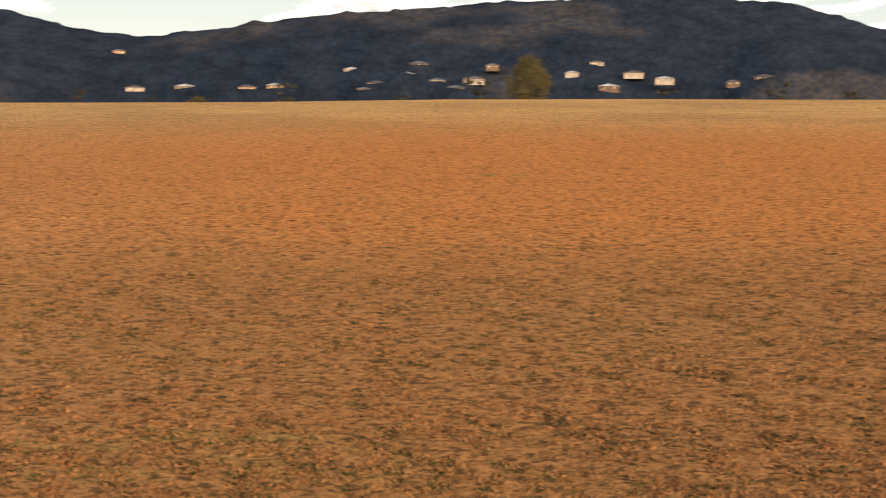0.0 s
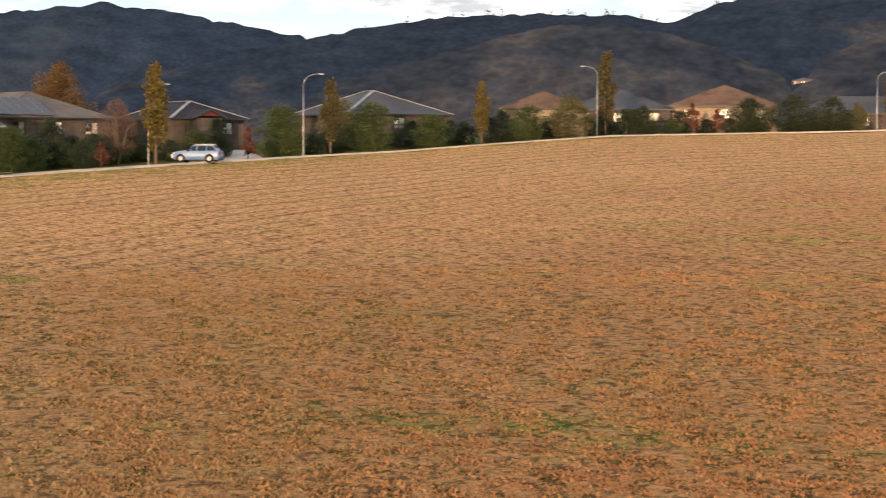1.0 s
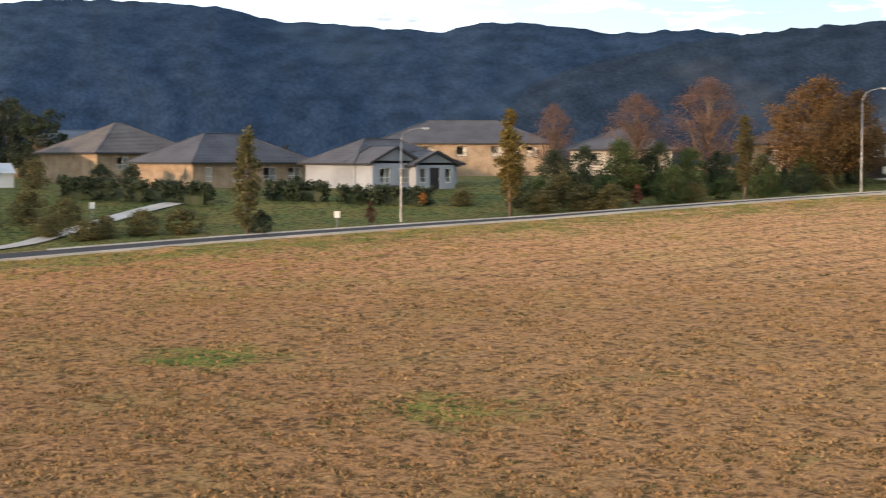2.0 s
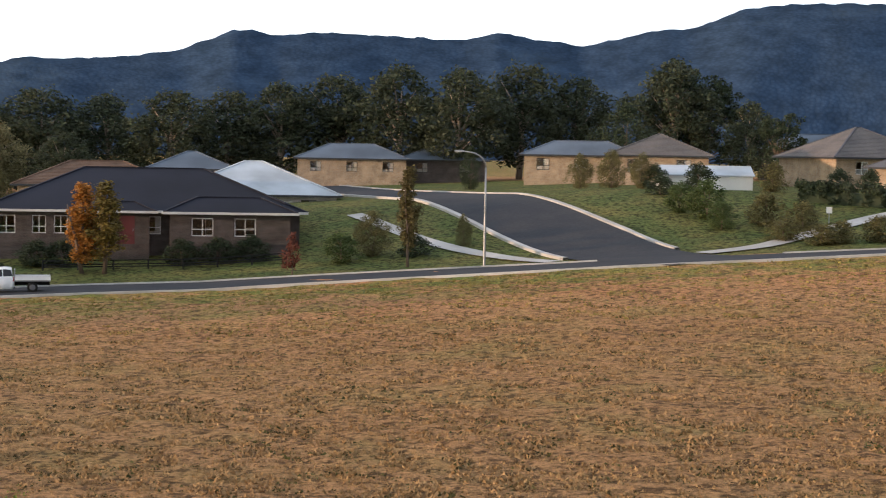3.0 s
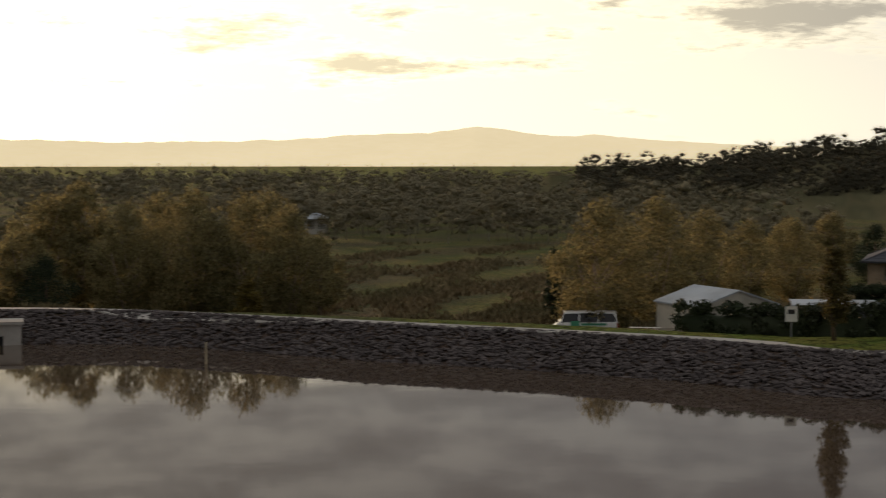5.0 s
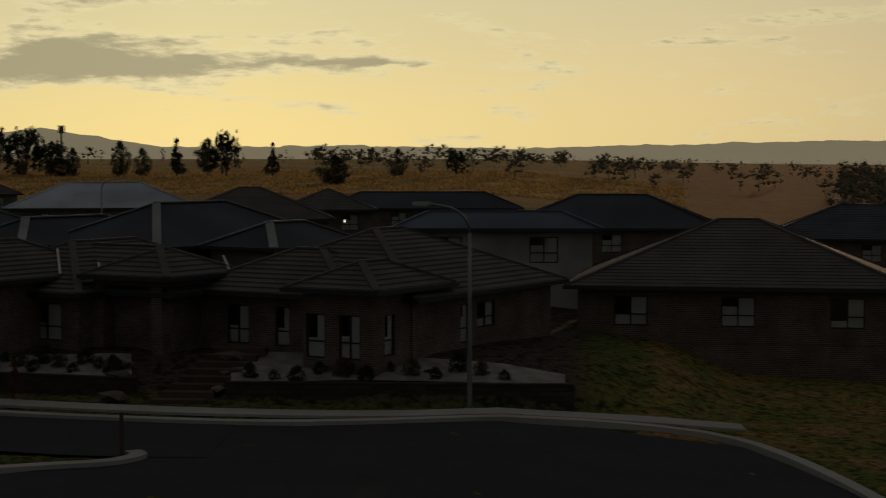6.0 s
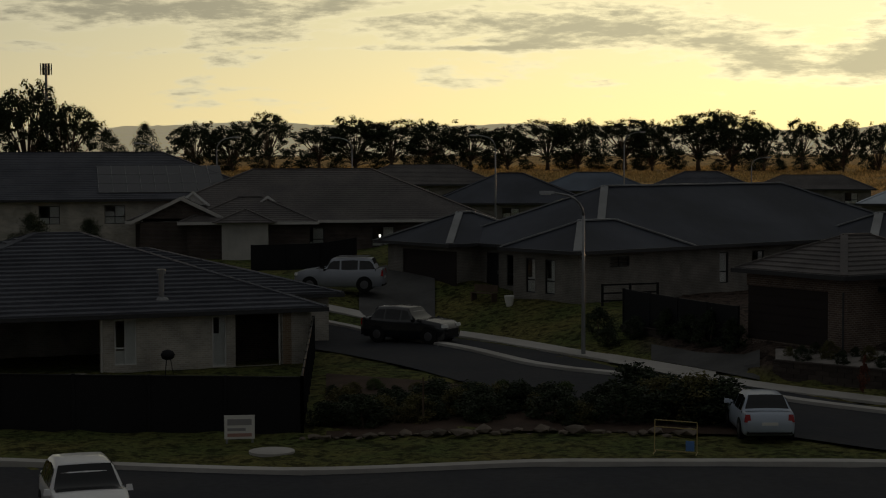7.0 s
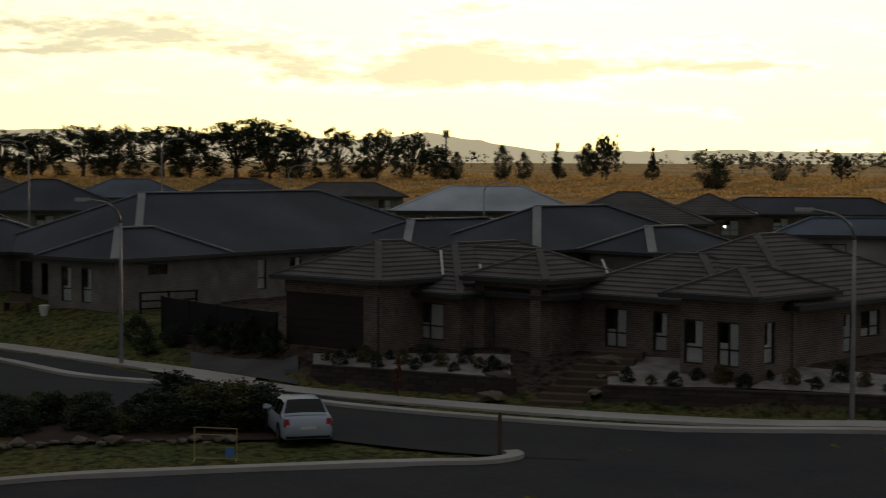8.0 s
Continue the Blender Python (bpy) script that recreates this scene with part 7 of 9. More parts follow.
m = corner_on(233.16, 98.0, 45, 1.2)
house("charcoal sheet-roofed house with pale hip cappings", m, [block(-10, 0, 0, 16, h=2.6), block(-13.5, -7.1, -3.6, 9, h=2.6), block(.1, 5.8, 3.2, 12, h=2.6)],
      BRICK_GREY, METAL_DARK, course=0, lift=0, cap_m=CAP_PALE, cap=.5, plinth=1.8, pitch=25)

m, run = facade(269.5, 72.2, 255.6, 75.3, -.2)
look_in = lambda kind, az0, az1, z0, z1, b: (kind, *span(m, az0, az1, 0, run - 19.1), z0, z1, b)
xc = along(m, 254.75, 7.0)
E3 = house("cream brick house with a grey tile roof and a steel flue", m, [
    dict(x=run - 9.6, y=8.5, w=19.0, d=17.0, h=2.45, pitch=18.5, front=[look_in("gap", 267.2, 262.5, .02, 2.25, 0), look_in("window", 262.05, 261.35, .3, 2.2, .4), look_in("window", 258.9, 258.45, .05, 2.2, .9), look_in("gap", 258.15, 256.65, .02, 2.3, 0)]),
    block(xc - 24, xc, 6.6, 22.0, h=2.45, pitch=14)],
    BRICK_CREAM, TILE_GREY, gutter_m=GUTTER_DARK, plinth=1.0, lift=.10, course=.46, frame_m=FRAME_WHITE, cap=.34)
Solid().box(run - 5.6, run - .3, 2.2, 2.35, -.1, 2.5).make("porch_wall", BRICK_DARK, E3, "dark brick wall at the back of a porch")
Solid().box(*[along(m, a, 0.1) for a in (256.62, 256.35)], -.02, .25, -.4, 2.45).make("post", BRICK_TAN, E3, "reddish brick porch post")
flue = Solid().tube([(0, 0, -.2), (0, 0, 1.1)], [.12, .12], 12).tube([(0, 0, 1.05), (0, 0, 1.25)], [.19, .19], 12).make("flue", STEEL, E3, "galvanised steel flue pipe")
flue.matrix_basis = pose(run - 6.4, 1.0, 2.95)
Solid().tube([(0, 0, -.12), (0, 0, .06)], [.4, .26], 12).make("flashing", STEEL, flue)
for x in (run - 9.15, run - 1.55):
    Solid().tube([(x, -.09, .0), (x, -.09, 2.3)], [.045, .045], 8).make("downpipe", GUTTER_PALE, E3)
villa("house with a grey tile roof carrying solar panels", 271.5, 256.6, 130, -1.41, .10, BRICK_CREAM, TILE_GREY)
E4 = [o for o in bpy.data.objects if o.get("label") == "house with a grey tile roof carrying solar panels"][0]
solar(E4, pose(3.6, 1.0, 2.95, 22.5), 9, 3)
E5 = villa("dark brick house with charcoal tiles and small dutch gables", 261.6, 249.6, 117, -2.14, -.46, BRICK_DARK, TILE_DARK, frame_m=FRAME_DARK, gutter_m=GUTTER_PALE,
           wing=lambda W, D: [dict(x=-W / 2 + 3.2, y=.2, w=5.4, d=3.4, roof="gable", pitch=26, gable_m=BRICK_DARK, barge_m=GUTTER_PALE), dict(x=-W / 2 + 7.6, y=1.2, w=8.0, d=6.4), dict(x=-4.4, y=-1.6, w=3.0, d=3.0, wall_m=RENDER, nogutter=True)])
for x, y, z in ((-3.0, 1.6, 3.3), (-8.0, 2.0, 3.6)):
    g = Solid().prism([(-.9, 0), (.9, 0), (0, .75)], 0, 1.6).make("dutch_gable", GUTTER_PALE, E5, "small pale louvred gable")
    g.matrix_basis = pose(x, y - .9, z)
    gr = Solid().bar((-1.1, -.1, -.05), (0, -.1, .85), .12, .14).bar((1.1, -.1, -.05), (0, -.1, .85), .12, .14).make("bargeboard", FRAME_WHITE, g)
for spec in (
        ("house with a grey tile hip roof", 245.0, 240.8, 190, -1.25, -.58, BRICK_GREY, TILE_GREY), ("house with a dull red tile roof", 245.4, 241.0, 168, -1.65, -1.0, BRICK_DARK, TILE_RED),
        ("house with a dark sheet hip roof", 251.8, 246.4, 152, -1.6, -.62, BRICK_GREY, METAL_DARK), ("house with a wide pale grey sheet roof", 238.0, 231.7, 160, -1.62, -.80, BRICK_GREY, METAL_PALE), ("house with a dark brown tile roof", 232.9, 227.4, 136, -2.0, -.97, BRICK_BROWN, TILE_DARK),
        ("house with a small dark hip roof", 229.2, 226.0, 150, -1.7, -1.02, BRICK_BROWN, TILE_DARK), ("house with a low dark roof", 227.8, 221.2, 178, -1.65, -1.12, BRICK_BROWN, METAL_DARK),
        ("house with a pale grey roof and cream walls", 225.6, 218.6, 90, -2.32, -1.86, RENDER, METAL_GREY), ("house with a dark hip roof below the paddock", 254.6, 249.4, 182, -.98, -.34, BRICK_GREY, TILE_DARK),
        ("house with a charcoal roof below the paddock", 241.4, 237.4, 215, -1.15, -.70, BRICK_GREY, TILE_DARK), ("house with a dark roof beside the paddock", 248.4, 244.4, 210, -1.2, -.60, BRICK_GREY, METAL_GREY),
        # last three are houses added out of view to block the low sun
        ("unseen brick house added to shade the street corner", 219.8, 208.6, 78, -4.2, -2.0, BRICK_BROWN, TILE_DARK), ("unseen brick house added beside the pond to shade the estate", 213.6, 206.4, 140, -2.6, -1.5, BRICK_BROWN, TILE_GREY),
        ("added house with a dark roof to shade the estate", 222.0, 214.6, 128, -2.3, -1.2, BRICK_BROWN, METAL_DARK)):
    sheet = spec[7] in (METAL_DARK, METAL_GREY, METAL_PALE)
    villa(*spec, course=0 if sheet else .33, lift=0 if sheet else .035, cap_m=CAP_PALE if "pale capping" in spec[0] else None, cap=.5 if "pale capping" in spec[0] else .22)

# ---- vehicles ----
car("white family wagon parked on a driveway", facing(65.3, 176.5, -14, .35), 4.75, 1.88, 1.72, SUV, WHITE_PAINT, .35, roof_rail=True)
wagon = car("pale blue four-wheel-drive wagon with a roof basket on the road", facing(55.5, 178, -18, .1), 4.9, 1.92, 1.80, WAGON, BLUE_PAINT, .40, roof_rail=True)
Solid().box(-.5, 1.1, -.6, .6, 1.84, 1.92).make("roof_basket", FENCE_BLACK, wagon)
Solid().box(-2.62, -2.45, -.75, .75, .45, .85, .04).make("bull_bar", STEEL, wagon)
car("dark compact wagon parked at the kerb", facing(252.4, 82, 150, .1), 4.55, 1.86, 1.68, SUV, BLACK_PAINT, .36)
car("silver four-wheel-drive wagon parked on a driveway", facing(254.7, 95.6, -8, .12), 4.9, 1.94, 1.85, WAGON, SILVER_PAINT, .39, roof_rail=True)
car("pale blue small hatchback parked beside shrubs", facing(241.0, 55.2, -80, .05), 3.7, 1.64, 1.36, HATCH, PALE_BLUE_PAINT, .30)
lit = car("white compact wagon with lit headlights on the street", facing(263.1, 42.9, 97, .1), 4.3, 1.84, 1.62, SUV, WHITE_PAINT, .34, lit=True)
VAN_R = min(np.arange(112, 150, .5).tolist(), key=lambda r: abs(float(ground(178.85, r)) + 2.1 - (EYE - r * math.tan(radians(4.98)))))
van = car("white minibus with a green side graphic below the dam", facing(178.85, VAN_R, 4, .05), 5.1, 1.95, 2.05, VAN, WHITE_PAINT, .34, (.2, .76), "minibus", category="minibus")
Solid().box(-1.2, -.5, -.99, -.985, .9, 1.3).make("side_graphic", SIGN_GREEN, van, "green round side graphic")
Solid().box(-.4, 1.6, -.995, -.99, .95, 1.12).make("side_stripe", SIGN_GREEN, van, "green side stripe")


def ute(m, label):
    """A single-cab pickup with a flat tray, pointing along -x."""
    e = car(label, m, 2.95, 1.75, 1.62, (.44, .62, .93, 1.0, .58, .60), WHITE_PAINT, .34, (.28,), "pickup_truck", category="pickup")
    Solid().box(1.5, 3.75, -.88, .88, .72, .80).make("tray_floor", STEEL, e)
    for y in (-.88, .84):
        Solid().box(1.5, 3.75, y, y + .04, .80, 1.05).make("tray_side", WHITE_PAINT, e)
    Solid().box(3.71, 3.75, -.84, .84, .80, 1.05).make("tailgate", WHITE_PAINT, e)
    Solid().box(1.44, 1.5, -.8, .8, .80, 1.45).make("headboard", STEEL, e)
    Solid().box(1.2, 3.7, -.4, .4, .45, .70).make("chassis", TYRE, e)
    for sy in (-1, 1):
        y = sy * .76
        w = Solid().tube([(2.6, y - .11, .34), (2.6, y - .1, .34), (2.6, y + .1, .34), (2.6, y + .11, .34)], [.31, .34, .34, .31], 16).make("wheel", TYRE, e)
        Solid().tube([(2.6, y + sy * .1, .34), (2.6, y + sy * .12, .34)], [.2, .18], 12).make("rim", ALLOY, w)
    return e


ute(facing(118.6, 116.5, -1, .1) , "white flat-tray pickup truck on the road")

# ---- lamps, signs, posts, fences ----
lamp_post(66.75, 162, 9.4, "tall steel street lamp beside a driveway", 180)
lamp_post(52.1, 190, 9.0, "tall steel street lamp behind shrubs", 180)
lamp_post(33.6, 258, 8.6, "steel street lamp at the top of the rise", 180)
lamp_post(26.9, 285, 8.0, "steel street lamp behind the field crest", 180)
lamp_post(42.5, 226, 9.2, "steel street lamp beside a poplar", 0)
lamp_post(57.1, 181, 8.4, "steel street lamp beside a yellowing poplar", 180)
lamp_post(102.7, 121.5, 8.0, "steel street lamp at the street corner", 0)
lamp_post(81.6, 138, 7.4, "slim steel street lamp before a white house", 180)
lamp_post(124.9, 127, 9.9, "tall steel street lamp beside the drive", 0)
lamp_post(153.9, 107, 5.8, "steel street lamp behind the cabinet", 180)
lamp_post(246.72, 75.6, 7.1, "steel street lamp with a curved arm at the driveway", 0, 1.3)
lamp_post(222.95, 60.8, 7.2, "steel street lamp with a curved arm on the footpath", 0, 1.4)
lamp_post(249.6, 150, 8.0, "far steel street lamp among the roofs", 0)
lamp_post(245.4, 182, 9.2, "far steel street lamp before the trees", 180)
lamp_post(234.9, 152, 5.6, "far steel street lamp beside a pale roof", 180)
lamp_post(241.3, 200, 7.0, "far steel street lamp below the paddock", 180)
lamp_post(258.7, 165, 8.5, "far steel street lamp behind a solar roof", 180)
lamp_post(260.6, 170, 8.0, "far steel street lamp beside the trees", 0)
lamp_post(254.3, 175, 8.5, "far steel street lamp before the gum trees", 0)
for az, r, turn in ((83.7, 133, 0), (91.6, 140, 0)):
    sign(az, r, .45, .5, .8, "small pale letterbox panel on a post in a lawn", name="letterbox_panel")
sign(172.2, 104, .7, .9, .9, "small white sign beside the dam path", [(.2, .8, .5, .8, FRAME_DARK)])
sign(158.75, 105.5, 3.1, 1.0, .15, "long white estate board with unreadable red and dark lettering", [(.14, .44, .60, .80, SIGN_DULL_RED), (.12, .38, .24, .40, SIGN_DULL_RED), (.46, .56, .3, .7, SIGN_GREY), (.62, .90, .48, .66, SIGN_GREY)], legs=3, name="estate_board")
sign(153.3, 112, .8, 1.0, 1.2, "white warning sign beside the gum trees", [(.2, .8, .3, .7, SIGN_RED)])
sign(160.2, 111, .4, .45, 2.3, "small white sign before the hedge")
sign(156.6, 113, .4, .35, 1.6, "small pale sign on a post")
sign(258.05, 54.8, .95, .75, .15, "small advertising board before a black fence", [(.10, .90, .58, .84, SIGN_GREY), (.10, .70, .34, .46, SIGN_GREY), (.10, .90, .1, .24, SIGN_DULL_RED)], legs=2, name="advertising_board")
post("post", 124.85, 113.2, 2.1, "short pale timber post in the road verge", PALE_TIMBER, .5)
post("marker_post", 234.34, 51.6, 1.35, "dark marker post on the verge tip", TIMBER, .14)
post("gauge_post", 199.12, 104, 4.2, "pale gauge post standing in the pond", PALE_TIMBER, .16)
post("gauge_post", 191.3, 104.0, 3.9, "short pale gauge post at the water's edge", PALE_TIMBER, .16)
post("stake", 252.0, 57.2, 1.6, "thin timber stake in the garden verge", TIMBER, .06)
fence(245.4, 81.5, 241.7, 73.4, 1.75, "dark sheet-metal side fence")
fence(268, 60.0, 256.0, 56.4, 1.85, "black sheet-metal fence round a back yard")
fence(256.0, 56.4, 255.6, 77.0, 1.85, "black sheet-metal side fence")
fence(257.6, 103, 254.2, 105, 1.5, "black sheet-metal fence beside a driveway")
fence(45.5, 238, 36.4, 258, 1.7, "dark open rail fence behind the verge", FENCE_BLACK, 2.4, False)
fence(124.2, 124, 122.9, 124, 1.5, "dark open gate panels beside a driveway", FENCE_BLACK, 1.6, False)
fence(117.0, 129.5, 109.2, 129.5, .7, "low dark rail along a garden bed", FENCE_BLACK, 2.4, False)
fence(138.3, 126.5, 136.5, 127.5, 1.5, "steel farm gate across a driveway", STEEL, 3.8, False)
cab = empty("utility_cabinet", facing(154.45, 98.4), "grey-green utility cabinet on the grass verge", "cabinet")
Solid().box(-1.3, 1.3, -.6, .6, -.2, 1.15, .03).make("body", GREEN_BOX, cab)
Solid().box(-1.38, 1.38, -.68, .68, 1.15, 1.24, .05).make("lid", GREEN_BOX, cab)
for k in range(4):
    Solid().box(-1.25 + k * .63, -.66 + k * .63, -.625, -.6, .05, 1.08).make("door", GREEN_BOX, cab)
out_w = empty("outlet_chamber", pose(*at(197.9, 118.0).xy, -1.9, 0, 0, 197.3), "pale concrete pond outlet chamber", "outlet")
Solid().box(-1.5, 1.5, -1.2, 1.2, -2.6, -.15).make("chamber", CONCRETE, out_w)
Solid().box(-1.65, 1.65, -1.35, 1.35, -.15, .05).make("slab", CONCRETE, out_w)
# black plate stands in for the dark inside of an opening
Solid().box(-.35, .35, -1.23, -1.19, -1.5, -.9).make("opening", FENCE_BLACK, out_w)
Solid().box(-2.6, -1.6, .5, 2.6, -.2, .35, .3).make("apron", CONCRETE, out_w)
barrier = empty("safety_barrier", facing(243.7, 51.2, -6), "dull yellow frame barrier standing on the verge", "barrier")
fr = Solid()
for z in (.10, .78, .98):
    fr.bar((-.62, .1 * z, z), (.62, .1 * z, z - .05), .026)
for x in (-.62, .62):
    fr.bar((x, 0, .0), (x, .1, .98 - (.05 if x > 0 else 0)), .028)
fr.make("frame", YELLOW, barrier)
for x in (-.62, .62):
    Solid().bar((x, -.3, .02), (x, .3, .02), .03).make("foot", YELLOW, barrier)
Solid().box(.3, .55, -.04, -.03, .1, .4).make("label_plate", SIGN_BLUE, barrier)
bin1 = tagged(Solid().box(-.7, .7, -.5, .5, 0, .55, .03).make("skip_bin", SIGN_BLUE), "blue skip bin beside the street", "bin")
bin1.matrix_basis = facing(144.95, 131, 0, .05)

fence(246.1, 87.4, 244.3, 88.8, 1.05, "low black pool-style rail beside a brick wall", FENCE_BLACK, 1.6, False)
bench = empty("garden_bench", facing(250.0, 92.6, -40), "dark timber bench on a porch", "bench")
Solid().box(-.8, .8, -.22, .22, .42, .47).make("seat", TIMBER, bench)
Solid().box(-.8, .8, .2, .25, .5, .88).make("backrest", TIMBER, bench)
for x in (-.7, .7):
    Solid().box(x - .04, x + .04, -.2, .24, 0, .42).make("leg", TIMBER, bench)
pot = tagged(Solid().tube([(0, 0, -.05), (0, 0, .2), (0, 0, .5), (0, 0, .52)], [.16, .22, .27, .24], 16).make("plant_pot", SIGN_WHITE), "white round plant pot on a porch", "plant pot")
pot.matrix_basis = facing(249.15, 90.6, 0, .05)
bbq = empty("barbecue", facing(260.35, 72.2, 0, .0), "black kettle barbecue beside a cream wall", "barbecue")
Solid().tube([(0, 0, .62), (0, 0, .68), (0, 0, .82), (0, 0, .98), (0, 0, 1.04)], [.12, .24, .3, .22, .05], 16).make("kettle", FENCE_BLACK, bbq, shade=True)
for k in range(3):
    a = k * 2.09
    Solid().bar((.22 * math.cos(a), .22 * math.sin(a), 0), (.1 * math.cos(a), .1 * math.sin(a), .68), .03).make("leg", FENCE_BLACK, bbq)
for az, el, r in ((253.4, -2.66, 110.0), (227.06, -2.07, 128.0)):
    wl_ = empty("wall_lamp", pose(*at(az, r).xy, EYE + r * math.tan(radians(el)), 0, 0, az), "small lit lamp under the eaves of a house", "lamp")
    Solid().box(-.10, .10, -.02, .12, -.12, .12, .02).make("housing", FRAME_DARK, wl_)
    Solid().tube([(0, -.08, -.09), (0, -.08, .09)], [.07, .07], 10).make("bulb", LIT, wl_)


def tower(az, r, height, label):
    e = empty("mobile_tower", facing(az, r), label, "tower")
    Solid().tube([(0, 0, -1), (0, 0, height * .5), (0, 0, height)], [.45, .36, .28], 12).make("mast", STEEL, e)
    for k in range(6):
        a = k * math.pi / 3
        q = Solid().box(-.22, .22, -.12, .12, -1.2, 1.2).make("antenna", FRAME_DARK, e)
        q.matrix_basis = pose(1.1 * math.cos(a), 1.1 * math.sin(a), height - 1.2, 0, 0, k * 60 + 90)
        Solid().bar((0, 0, height - 1.2), (1.1 * math.cos(a), 1.1 * math.sin(a), height - 1.2), .12).make("bracket", STEEL, e)
    return e


tower(264.08, 380, 26, "tall mobile-phone mast among gum trees")
tower(236.15, 560, 14, "far mobile-phone mast beyond the paddock")

# retaining walls, steps and garden of the corner house
def block_wall(az0, r0, az1, r1, z, rows, label):
    """A dry-laid retaining wall of long blocks in courses, each a piece of its own."""
    wm, run = facade(az0, r0, az1, r1, z)
    e = empty("retaining_wall", wm, label, "wall")
    Solid().box(0.02, run - .02, .06, .3, -.35, rows * .2 - .03).make("backing", BRICK_DARK, e)
    first = None
    n = int(run / .62)
    for k in range(rows):
        for i in range(n):
            if first is None:
                first = Solid().box(.006, run / n - .006, 0, .25, .006, .194, .008).make("block", BLOCK_WALL, e)
                q = first
            else:
                q = new("block", first.data)
                q.parent = e
            q.matrix_basis = pose((i + (.5 if k % 2 and i < n - 1 else 0)) * run / n, .01 * ((i * 7 + k * 3) % 3) / 3, k * .2 - .06)
    Solid().box(0, run, -.03, .27, rows * .2 - .055, rows * .2 + .005, .01).make("capping", BLOCK_WALL, e)
    return e


block_wall(231.0, 62.75, 219.5, 61.7, -.02, 4, "low dark block retaining wall below a gravel bed")
block_wall(245.5, 80.6, 244.0, 77.6, .35, 3, "short dark block wall beside a driveway")
block_wall(240.6, 68.75, 233.9, 64.3, -.02, 4, "low dark block retaining wall beside garden steps")
steps_m, run = facade(233.6, 62.9, 231.2, 62.3, 0)
st = empty("garden_steps", steps_m, "dark timber-edged garden steps between boulders", "steps")
for k in range(8):
    Solid().box(.2 + k * .2, 2.2 + k * .2, k * .62, k * .62 + .75, -.3 + k * .16, .16 + k * .2, .02).make("tread", TIMBER, st)


def boulder(az, r, size, label="rounded brown garden boulder stone"):
    b = tagged(rocks("boulder", [(0, 0, size * .3)], size, BOULDER, int(az * 10 + r)), label, "boulder", "garden boulders")
    b.matrix_basis = facing(az, r, az * 7)
    return b


for az, r, s in ((234.6, 63.6, .55), (234.4, 65.2, .5), (234.2, 66.6, .6), (231.2, 63.4, .5), (231.0, 65.0, .45), (230.7, 66.2, .5), (235.2, 62.9, .3)):
    boulder(az, r, s * .72)
for i in range(35):
    boulder(256.0 - i * .375, 55.0 - .02 * i + .3 * math.sin(i * 2.1), .20 + .08 * math.sin(i * 3.7), "small rounded edging stone beside shrubs")
area("gravel_bed", [(233.9, 64.9), (240.6, 69.3)], [(233.9, 68.4), (240.6, 71.0)], 234.0, 240.5, .07, GRAVEL, "pale gravel garden bed", "gravel")
area("gravel_bed", [(219.5, 62.2), (231, 63.3)], [(219.5, 64.3), (231, 67.6)], 219.8, 230.8, .07, GRAVEL, "pale gravel garden bed", "gravel")
area("garden_bed", [(240, 54.6), (256, 55.2)], [(240, 56.6), (243, 58.4), (248, 63), (252, 68), (256, 72)], 240.2, 255.4, .05, MULCH, "brown mulched garden bed", "garden bed")

# ---- plants ----
R = random.Random(5)
T = tree
# along the country road
for az, r, h, kind, lab in ((42.2, 232, 11.3, "poplar", "tall olive-brown poplar at the roadside"), (46.25, 214, 7.8, "poplar_yellow", "yellow-green poplar at the roadside"), (33.2, 262, 8.6, "poplar", "brownish young poplar at the roadside"), (27.8, 286, 8.6, "poplar", "dull brown poplar behind the field"),
                            (51.2, 193, 8.6, "poplar", "thin russet poplar at the kerb"), (56.85, 180.5, 10.4, "poplar_yellow", "yellowing poplar at the kerb"), (62.6, 166, 6.6, "poplar", "young poplar beside a driveway"), (70.45, 152, 7.4, "poplar", "thin olive poplar at the kerb"),
                            (78.0, 140, 8.6, "poplar_yellow", "orange-tipped poplar on a lawn"), (86.65, 127, 8.0, "poplar_dark", "dark olive poplar on a lawn"), (105.2, 124, 7.2, "poplar", "brown poplar on a lawn"), (134.6, 117, 9.0, "poplar", "tall olive-brown poplar before a hedge"),
                            (125.0, 123, 9.6, "poplar", "tall orange-topped poplar beside a lamp"), (24.2, 300, 9, "poplar", "dull poplar behind the field crest"), (21.5, 300, 8, "poplar_dark", "dark poplar behind the field crest"), (18.5, 310, 9, "poplar", "dull poplar behind the field crest"), (30.6, 280, 5.4, "poplar", "small dark tree before a white house")):
    T(kind, az, r, h, lab, group="street trees")
T("oak", 68.1, 170, 10.0, "large bronze-leaved tree beside a driveway", wide=1.4)
T("oak", 66.9, 174, 8.6, "dark bronze tree beside a garage", wide=1.0)
T("bare", 71.6, 182, 9.6, "leafless russet tree in a garden", wide=1.4)
T("bare", 73.9, 190, 8.6, "leafless russet tree behind shrubs", wide=1.3)
T("bare", 76.6, 215, 8.6, "leafless grey tree behind roofs")
T("bare", 58.1, 186, 6.8, "slender leafless tree before a house")
T("oak", 59.9, 225, 10.6, "orange-green tree behind a solar roof", wide=1.0)
